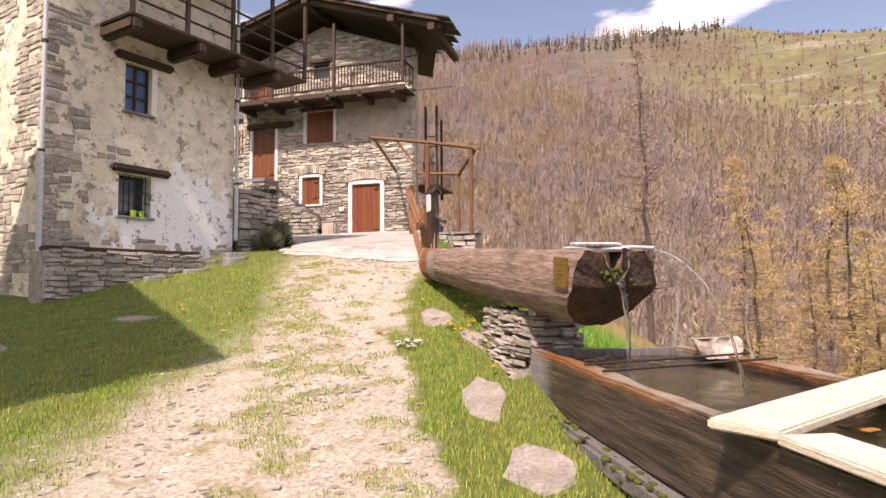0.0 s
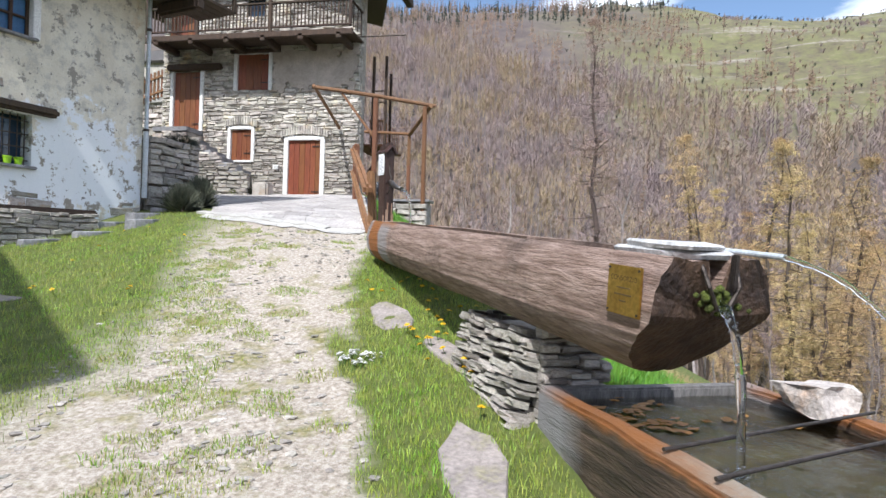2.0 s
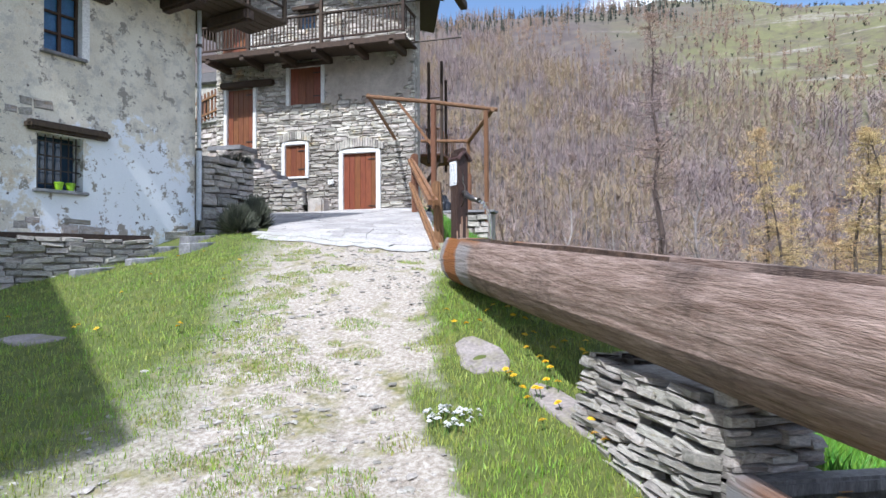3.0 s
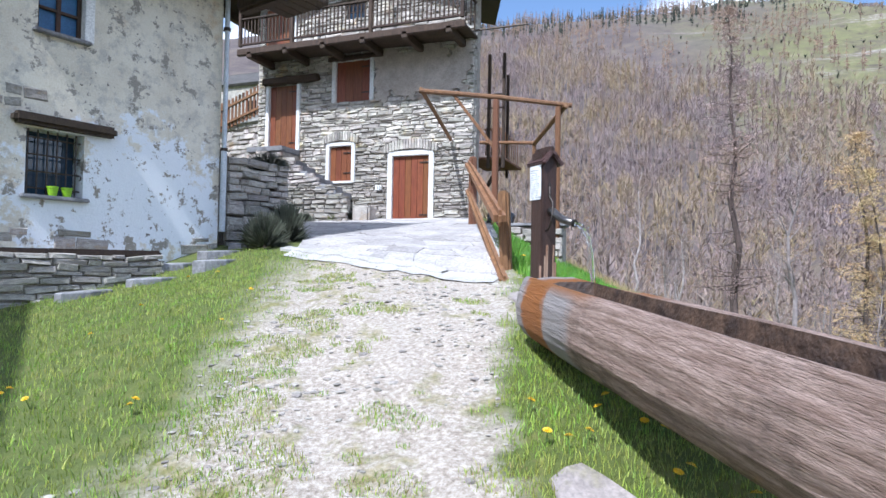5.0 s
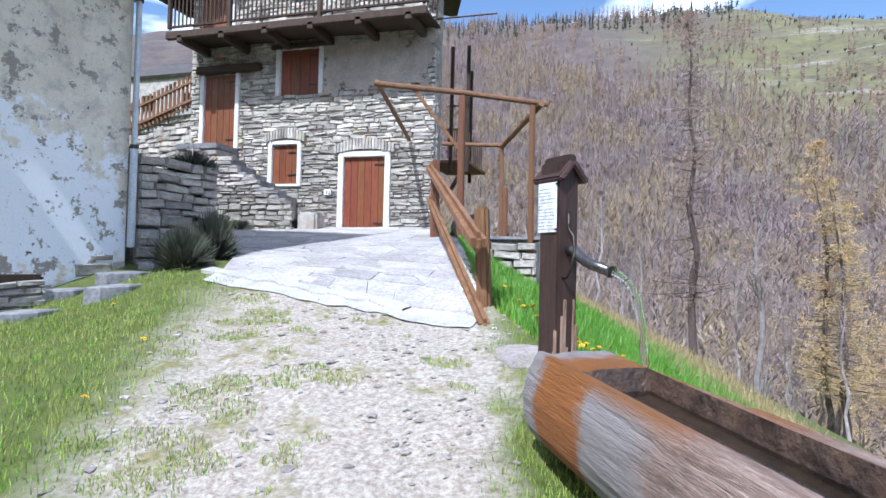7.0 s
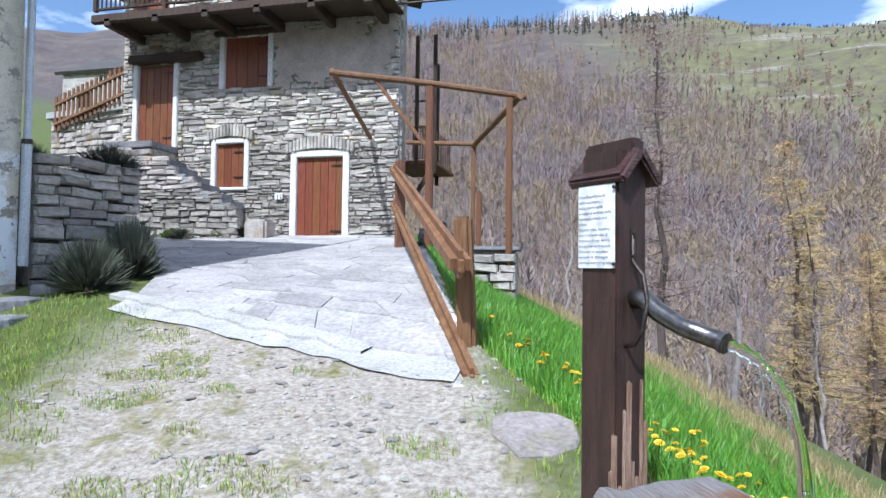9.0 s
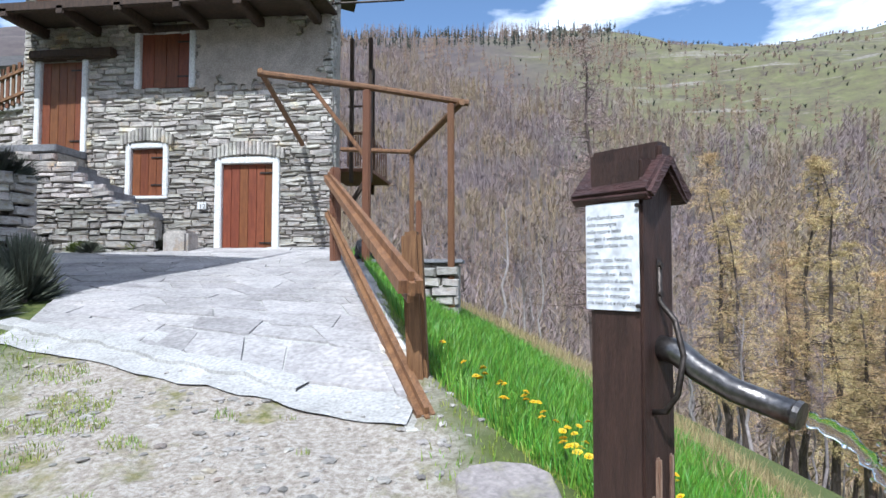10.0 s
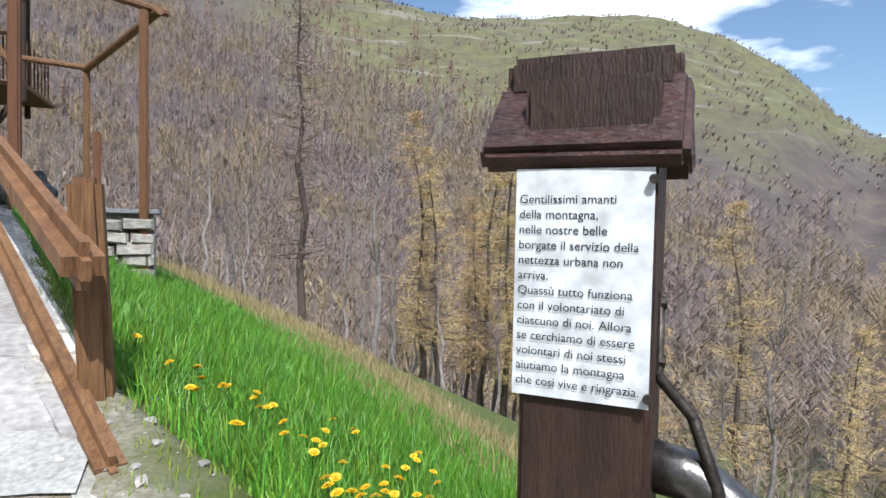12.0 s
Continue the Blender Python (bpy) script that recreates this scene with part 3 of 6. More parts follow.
def lay_stones(parent, m, length, z0, z1, material, seed, course=(0.06, 0.15), long=(0.16, 0.5), depth=0.12, holes=(), single=lambda x, z: True, top=None, limit=300, bare=None):
    """Courses of rough stones on the plane of m (x along it, its face to -y). Those that single() picks are pieces of their own."""
    rng = random.Random(seed)
    kinds = stones_for(material, 7)
    z = z0
    cells = []
    while z < z1:
        h = rng.uniform(*course)
        x = -rng.uniform(0, long[0])
        while x < length:
            w = rng.uniform(*long) * (0.7 + h / course[1] * 0.5)
            a, b = max(x, 0), min(x + w, length)
            x += w
            zz, hh = z + rng.uniform(-0.022, 0.022), h * rng.uniform(0.75, 1.15)
            if top is not None and zz + hh > top((a + b) / 2) or bare is not None and not bare((a + b) / 2, zz + hh / 2):
                continue
            spans = [(a, b)]
            for hx0, hx1, hz0, hz1 in holes:
                if zz + hh * 0.75 > hz0 and zz + hh * 0.25 < hz1:
                    spans = [s for p, q in spans for s in ((p, min(q, hx0)), (max(p, hx1), q)) if s[1] - s[0] > 0.05]
            for p, q in spans:
                if q - p > 0.05:
                    cells.append((p, q, zz, hh))
        z += h
    verts, faces, made = [], [], 0
    for p, q, zz, hh in cells:
        me = rng.choice(kinds)
        flip = rng.choice((-1, 1))
        s = Matrix.Diagonal(((q - p) * 0.98, depth * rng.uniform(0.75, 1.15), hh * 0.97 * flip, 1))
        mm = m @ Matrix.Translation(((p + q) / 2, -depth * 0.1, zz + hh / 2)) @ Matrix.Rotation(rng.gauss(0, 0.055), 4, "Y") @ s
        if made < limit and single((p + q) / 2, zz):
            ob = new("stone", me)
            ob.parent = parent
            ob.matrix_parent_inverse = Matrix.Identity(4)
            ob.matrix_basis = parent.matrix_basis.inverted() @ mm
            made += 1
        else:
            base = len(verts)
            verts += [tuple(mm @ v.co) for v in me.vertices]
            for f in me.polygons:
                ids = [base + i for i in f.vertices]
                faces.append(ids if flip > 0 else ids[::-1])
    if verts:
        inv = parent.matrix_basis.inverted()
        ob = raw("stones", [tuple(inv @ Vector(v)) for v in verts], faces, material, parent)
        tagged(ob, kind="stuff")


def wall_panels(length, z0, z1, thick, holes, gable=None):
    """A wall from x 0 to length, its face at y 0 and its body behind, with openings that go through it."""
    bm = bmesh.new()
    xs = sorted({0, length, *[h[0] for h in holes], *[h[1] for h in holes]})
    zs = sorted({z0, z1, *[h[2] for h in holes], *[h[3] for h in holes]})
    for xa, xb in zip(xs, xs[1:]):
        for za, zb in zip(zs, zs[1:]):
            cx, cz = (xa + xb) / 2, (za + zb) / 2
            if any(h[0] < cx < h[1] and h[2] < cz < h[3] for h in holes):
                continue
            box(xb - xa, thick, zb - za, (cx, thick / 2, cz), bm=bm)
    if gable:
        px, pz = gable
        front = [bm.verts.new(v) for v in ((0, 0, z1), (length, 0, z1), (px, 0, pz))]
        rear = [bm.verts.new(v) for v in ((0, thick, z1), (length, thick, z1), (px, thick, pz))]
        bm.faces.new(front)
        bm.faces.new(rear[::-1])
        for k in range(3):
            bm.faces.new((front[k], front[(k + 1) % 3], rear[(k + 1) % 3], rear[k]))
    bmesh.ops.remove_doubles(bm, verts=bm.verts, dist=0.0005)
    return bm


def boards(parent, name, w, h, count, material, at, m, thick=0.03, top_rail=True):
    """A plank leaf: boards side by side with a joint, at the place at (left, y, bottom) of the plane m."""
    x0, y, z0 = at
    bw = w / count
    inv = parent.matrix_basis.inverted() @ m
    for k in range(count):
        bm = box(bw - 0.008, thick, h, (x0 + bw * (k + 0.5), y, z0 + h / 2), 0.004)
        bmesh.ops.transform(bm, matrix=inv, verts=bm.verts)
        part("board", bm, material, parent)


def hinge(parent, m, at, w=0.3, material=None):
    bm = box(w, 0.02, 0.035, at, 0.004)
    tube([(at[0] + w / 2, at[1], at[2] - 0.07), (at[0] + w / 2, at[1], at[2] + 0.07)], 0.018, 8, bm)
    bmesh.ops.transform(bm, matrix=parent.matrix_basis.inverted() @ m, verts=bm.verts)
    part("hinge", bm, material or M_IRON, parent, "black iron strap hinge")


# ---- the stone house ----
FX0, FX1, FY = -12.44, -5.12, 20.57
FM = Matrix.Translation((FX0, FY, 0))


def fx(x):
    return x - FX0


FACADE_HOLES = [(fx(-7.58), fx(-6.42), 3.0, 4.97), (fx(-9.72), fx(-8.95), 4.30, 5.36), (fx(-9.55), fx(-8.38), 6.72, 7.95),
                (fx(-11.98), fx(-10.95), 5.33, 7.40), (fx(-9.25), fx(-8.6), 9.25, 9.85), (fx(-12.2), fx(-11.1), 8.3, 9.9)]


def surround(name, hole, wide, label, bottom=True):
    """A whitewashed band round an opening, proud of the stones."""
    x0, x1, z0, z1 = hole
    t = thing(name, label, "surround", FM, kind="structure")
    for a, b, c, d in ((x0 - wide, x0, z0, z1 + wide), (x1, x1 + wide, z0, z1 + wide), (x0, x1, z1, z1 + wide)) + (((x0 - wide, x1 + wide, z0 - wide * 0.6, z0),) if bottom else ()):
        bm = box(b - a, 0.16, d - c, ((a + b) / 2, -0.03, (c + d) / 2), 0.015)
        part("band", bm, M_WHITE, t)
    return t


def ragged_patch(cx, cz, w, h, y, seed):
    """A thin coat with a torn outline and holes, its face towards -y."""
    bm = bmesh.new()
    n, k = 90, 50
    grid = [[bm.verts.new((cx + w * (i / n - 0.5), y + 0.008 * noise.noise(Vector((i * 0.2, j * 0.2, seed))), cz + h * (j / k - 0.5))) for i in range(n + 1)] for j in range(k + 1)]
    for j in range(k):
        for i in range(n):
            edge = min(i, n - 1 - i) / n * w, min(j, k - 1 - j) / k * h
            if min(edge) / 0.45 + 0.9 * noise.noise(Vector((i * 0.05, j * 0.06, seed))) + 0.5 * noise.noise(Vector((i * 0.19, j * 0.22, seed + 3))) > 0.35:
                bm.faces.new((grid[j][i], grid[j][i + 1], grid[j + 1][i + 1], grid[j + 1][i]))
    bmesh.ops.delete(bm, geom=[v for v in bm.verts if not v.link_faces], context="VERTS")
    res = bmesh.ops.extrude_face_region(bm, geom=bm.faces[:])
    bmesh.ops.translate(bm, vec=(0, 0.05, 0), verts=[g for g in res["geom"] if isinstance(g, bmesh.types.BMVert)])
    return bm


def stone_house():
    house = thing("stone_house", "two-storey slate-stone house with wooden shutters and balcony", "house", FM)
    part("front_wall", wall_panels(FX1 - FX0, 1.8, 10.0, 0.5, FACADE_HOLES, (3.55, 11.35)), M_MORTAR, house, "grey stone wall in lime mortar")
    # the side walls run back askew
    wide = FX1 - FX0
    for x, way in ((0.25, -0.3), (wide - 0.25, -2.6)):
        part("side_wall", beam((x - 0.05, 0.52, 5.9), (x + way, 6.3, 5.9), 0.45, 8.2, 0.0), M_MORTAR, house)
    part("back_wall", box(wide - 2.3, 0.4, 8.2, ((wide - 2.6) / 2, 6.3, 5.9)), M_MORTAR, house)
    for s, label in ((1, ""), (-1, "")):
        rx, rz, ex, ez = 3.55, 12.0, 3.55 + s * 5.3, 10.35
        bm = bmesh.new()
        prof = [(rx, rz), (ex, ez), (ex, ez - 0.1), (rx, rz - 0.1)]
        fr = [bm.verts.new((x, -1.45, z)) for x, z in prof]
        re = [bm.verts.new((x if s < 0 else rx + (x - rx) * 0.45, 6.6, z if s < 0 else rz + (z - rz) * 0.45)) for x, z in prof]
        for k in range(4):
            bm.faces.new((fr[k], fr[(k + 1) % 4], re[(k + 1) % 4], re[k]))
        bm.faces.new(fr)
        bm.faces.new(re)
        roof = part("roof", bm, M_OLDWOOD, house, "dark timber roof under grey slates")
        rng = random.Random(5 + s)
        verts, faces = [], []
        for k in range(16):
            for j in range(19 if s < 0 else 3 + int(16 * (1 - k / 16) ** 0.8)):
                t0 = k / 16
                x = rx + (ex - rx) * (t0 + 0.04)
                z = rz + (ez - rz) * (t0 + 0.04) + 0.035 + rng.uniform(0, 0.03)
                yy = -1.5 + j * 0.42 + rng.uniform(-0.05, 0.05)
                dx, dz = (ex - rx) / 16 * 1.3, (ez - rz) / 16 * 1.3
                b0 = len(verts)
                for oy in (0, 0.41):
                    verts += [(x, yy + oy, z + 0.02), (x + dx, yy + oy, z + dz + 0.03), (x + dx, yy + oy, z + dz - 0.02), (x, yy + oy, z - 0.03)]
                for q in range(4):
                    faces.append((b0 + q, b0 + (q + 1) % 4, b0 + 4 + (q + 1) % 4, b0 + 4 + q))
                faces += [(b0, b0 + 1, b0 + 2, b0 + 3), (b0 + 7, b0 + 6, b0 + 5, b0 + 4)]
        tagged(raw("slates", verts, faces, M_SLATEROOF, roof), kind="stuff")
    for x, z in ((3.55, 11.75), (0.3, 10.6), (7.0, 10.6), (8.5, 10.1), (-1.5, 10.1)):
        part("purlin", box(0.24, 3.2, 0.26, (x, 0.1, z), 0.02), M_OLDWOOD, house)
    for a, b in (((3.55, -1.2, 11.8), (-1.6, -1.2, 10.15)), ((3.55, -1.2, 11.8), (8.8, -1.2, 10.15))):
        part("rafter", beam(a, b, 0.16, 0.2), M_OLDWOOD, house)
    # rough render patch under the balcony
    part("render_patch", ragged_patch(fx(-6.75), 7.42, 3.2, 1.75, -0.092, 5), M_PLASTER_ROUGH, house, "crumbling grey-brown render")
    lay_stones(house, FM, FX1 - FX0, 2.6, 10.9, M_STONE, 11, (0.04, 0.135), (0.12, 0.52), 0.11, FACADE_HOLES,
               lambda x, z: 2.5 < x and 3 < z < 6.4, lambda x: 10.0 + min(x / 3.55, (FX1 - FX0 - x) / 3.77) * 1.2)
    side = frame_of((FX1, FY + 0.05), (-2.6, 5.8))
    lay_stones(house, side, 4.0, 1.5, 10.0, M_STONE, 12, (0.08, 0.18), (0.2, 0.6), 0.12, (), lambda x, z: False)
    left = frame_of((FX0, FY + 5), (0, -1))
    lay_stones(house, left, 5.0, 3.5, 10.0, M_STONE, 13, (0.08, 0.18), (0.2, 0.6), 0.12, (), lambda x, z: False)
    # stones on edge over the two low openings
    for cx, cz, half in ((fx(-7.0), 5.16, 0.85), (fx(-9.33), 5.52, 0.62)):
        n = int(half * 2 / 0.085)
        for k in range(n):
            t = (k + 0.5) / n * 2 - 1
            bm = box(0.075, 0.16, 0.30 * (1 - 0.25 * t * t), (cx + t * half, -0.07, cz + 0.15 * (1 - t * t)), 0.012)
            part("arch_stone", bm, M_STONE, house)
    # shutters and doors
    for name, hole, count, label, lab2 in (("door_1", FACADE_HOLES[0], 6, "low reddish-brown plank cellar door in a white surround", ""),
                                           ("shutter_1", FACADE_HOLES[1], 4, "small closed reddish-brown plank shutter", ""),
                                           ("shutter_2", FACADE_HOLES[2], 4, "pair of closed reddish-brown window shutters", ""),
                                           ("door_2", FACADE_HOLES[3], 5, "tall reddish-brown plank door above stone steps", "")):
        x0, x1, z0, z1 = hole
        d = thing(name, label, "door" if "door" in name else "shutter", FM, kind="structure")
        boards(d, "board", x1 - x0 - 0.01, z1 - z0 - 0.01, count, M_SHUTTER, (x0 + 0.005, 0.0, z0 + 0.005), FM)
        for zz in (z0 + 0.25, z1 - 0.2):
            hinge(d, FM, (x1 - 0.16, -0.03, zz))
        bm = box(x1 - x0, 0.04, z1 - z0, ((x0 + x1) / 2, 0.06, (z0 + z1) / 2))
        part("backing", bm, M_OLDWOOD, d)
    surround("surround_1", FACADE_HOLES[0], 0.15, "white painted door surround", False)
    surround("surround_2", FACADE_HOLES[1], 0.12, "white painted window surround")
    for hole, nm in ((FACADE_HOLES[2], "surround_3"), (FACADE_HOLES[3], "surround_4")):
        x0, x1, z0, z1 = hole
        t = thing(nm, "white painted strips beside the opening", "surround", FM, kind="structure")
        for a, b in ((x0 - 0.13, x0), (x1, x1 + 0.13)):
            part("band", box(b - a, 0.16, z1 - z0 + 0.05, ((a + b) / 2, -0.03, (z0 + z1) / 2), 0.015), M_WHITE, t)
    t = thing("lintel", "thick dark timber lintel", "lintel", FM, kind="structure")
    part("timber", box(2.05, 0.3, 0.2, (fx(-11.15), -0.1, 7.53), 0.03), M_OLDWOOD, t)
    t = thing("lintel", "dark timber lintel under the balcony", "lintel", FM, kind="structure")
    part("timber", box(1.7, 0.24, 0.12, (fx(-8.95), -0.06, 8.03), 0.02), M_OLDWOOD, t)
    # small window above
    x0, x1, z0, z1 = FACADE_HOLES[4]
    w = thing("window_1", "small barred window with blue frame", "window", FM, kind="structure")
    part("pane", box(x1 - x0, 0.02, z1 - z0, ((x0 + x1) / 2, 0.12, (z0 + z1) / 2)), M_GLASS, w)
    for k in range(4):
        part("bar", tube([(x0 + (k + 0.5) * 0.16, -0.02, z0), (x0 + (k + 0.5) * 0.16, -0.02, z1)], 0.012, 6), M_IRON, w)
    for zz in (z0 + 0.2, z0 + 0.4):
        part("bar", tube([(x0, -0.02, zz), (x1, -0.02, zz)], 0.012, 6), M_IRON, w)
    part("lintel", box(1.0, 0.2, 0.14, ((x0 + x1) / 2, -0.06, z1 + 0.08), 0.02), M_OLDWOOD, w)
    d = thing("door_3", "reddish-brown balcony door in a white surround", "door", FM, kind="structure")
    x0, x1, z0, z1 = FACADE_HOLES[5]
    boards(d, "board", x1 - x0, z1 - z0, 5, M_SHUTTER, (x0, 0.0, z0), FM)
    part("band", box(0.1, 0.16, z1 - z0, (x1 + 0.05, -0.03, (z0 + z1) / 2)), M_WHITE, d)
    n = thing("house_number", "small white house number plate reading 12", "sign", FM)
    part("plate", box(0.2, 0.02, 0.16, (fx(-8.0), -0.13, 4.06), 0.004), M_WHITE, n)
    digits("12", Matrix.Translation((fx(-8.05), -0.145, 4.0)) @ pose(0, 0, 0, 90), 0.14, n, M_INK)


def digits(text, m, size, parent, material, align="LEFT", name="lettering"):
    cu = bpy.data.curves.new("text", "FONT")
    cu.body, cu.size, cu.align_x = text, size, align
    tmp = bpy.data.objects.new("text", cu)
    scene.collection.objects.link(tmp)
    bpy.context.view_layer.update()
    me = bpy.data.meshes.new_from_object(tmp.evaluated_get(bpy.context.evaluated_depsgraph_get()))
    bpy.data.objects.remove(tmp)
    me.materials.clear()
    me.materials.append(material)
    ob = new(name, me)
    ob.parent = parent
    ob.matrix_basis = m
    return ob


def balcony():
    b = thing("balcony", "weathered dark timber balcony with slatted railing", "balcony", FM)
    x0, x1 = fx(-12.3), fx(-5.05)
    for k in range(6):
        part("floor_board", box(x1 - x0, 0.22, 0.06, ((x0 + x1) / 2, -1.08 + 0.2 * k, 8.22), 0.008), M_OLDWOOD, b)
    part("front_beam", box(x1 - x0 + 0.1, 0.14, 0.2, ((x0 + x1) / 2, -1.18, 8.16), 0.02), M_OLDWOOD, b)
    for k in range(6):
        part("joist", box(0.18, 1.5, 0.2, (x0 + 0.4 + k * (x1 - x0 - 0.8) / 5, -0.5, 8.06), 0.02), M_OLDWOOD, b)
    part("top_rail", box(x1 - x0, 0.09, 0.06, ((x0 + x1) / 2, -1.17, 9.18), 0.01), M_OLDWOOD, b)
    part("bottom_rail", box(x1 - x0, 0.06, 0.06, ((x0 + x1) / 2, -1.17, 8.40), 0.01), M_OLDWOOD, b)
    n = 58
    for k in range(n):
        part("slat", box(0.045, 0.025, 0.78, (x0 + 0.06 + k * (x1 - x0 - 0.12) / (n - 1), -1.17, 8.78), 0.005), M_OLDWOOD, b)
    for x in (x0 + 0.02, x0 + 1.9, x0 + 4.5, x1 - 0.04):
        part("post", box(0.1, 0.1, 2.75 if x > x0 + 1 and x < x1 - 1 else 2.2, (x, -1.17, 9.45), 0.012), M_OLDWOOD, b)
    for y in (-0.9, -0.5, -0.15):
        part("slat", box(0.03, 0.045, 0.78, (x1 - 0.04, y, 8.78), 0.005), M_OLDWOOD, b)
    part("side_rail", box(0.07, 1.1, 0.06, (x1 - 0.04, -0.6, 9.18), 0.01), M_OLDWOOD, b)
    # gallery with stairs on the valley side
    g = thing("side_gallery", "narrow timber gallery with reddish railing on the side wall", "balcony", FM)
    gx = FX1 - FX0
    for z in (5.0,):
        part("floor_board", box(1.2, 2.2, 0.08, (gx - 0.03, 2.2, z), 0.01), M_RAIL, g)
    for k in range(9):
        part("slat", box(0.03, 0.03, 0.75, (gx + 0.02 + k * 0.06, 1.12, 5.45), 0.005), M_RAIL, g)
    for k in range(8):
        part("slat", box(0.03, 0.03, 0.75, (gx + 0.52, 1.2 + k * 0.25, 5.45), 0.005), M_RAIL, g)
    part("rail", box(0.6, 0.06, 0.06, (gx + 0.27, 1.12, 5.86), 0.01), M_RAIL, g)
    for x, y in ((gx + 0.55, 1.12), (gx + 0.1, 3.2), (gx + 0.1, 1.12)):
        part("post", box(0.09, 0.09, 3.4, (x, y, 6.4), 0.01), M_OLDWOOD, g)
    for z in (6.5, 6.9):
        part("rail", box(0.55, 0.04, 0.04, (gx + 0.28, 1.15, z), 0.008), M_OLDWOOD, g)
    part("brace", beam((gx - 0.1, 1.3, 4.0), (gx + 0.5, 1.3, 4.95), 0.1, 0.1), M_OLDWOOD, g)
    for z, a in ((8.3, 1.6), (9.6, 1.3)):
        part("pole", tube([(gx - 0.2, -0.3, z), (gx + a, -0.3, z)], 0.025, 8), M_IRON, g)


stone_house()
balcony()


def steps():
    t = thing("stone_steps", "worn stone steps up to the tall door", "stairs", FM)
    for k in range(8):
        x = fx(-11.9) + 0.55 + k * 0.32
        top = 5.30 - k * 0.2
        part("step", box(0.36 if k else 1.3, 0.95, 0.16, (x if k else fx(-11.45), -0.52, top - 0.08), 0.02), M_SLATE, t)
        part("riser", box(0.34 if k else 1.26, 0.85, 1.9 - k * 0.1, (x if k else fx(-11.45), -0.48, top - 0.165 - (1.9 - k * 0.1) / 2), 0.02), M_MORTAR, t)
    m = FM @ Matrix.Translation((fx(-12.1), -0.95, 0))
    lay_stones(t, m, 3.6, 2.9, 5.1, M_STONE, 21, (0.07, 0.16), (0.18, 0.5), 0.12, (), lambda x, z: True, lambda x: 5.16 - max(0, (x - 1.25)) * 0.62, 120)


steps()


# ---- the old plastered house ----
WU = Vector((0.24, 0.97, 0)).normalized()
WM = frame_of((-8.98, 8.9), (WU.x, WU.y))     # x runs along the long wall, -y is its outside
WL = 4.83
WALL_HOLES = [(1.62, 2.42, 2.75, 3.74), (1.72, 2.38, 5.2, 6.36)]


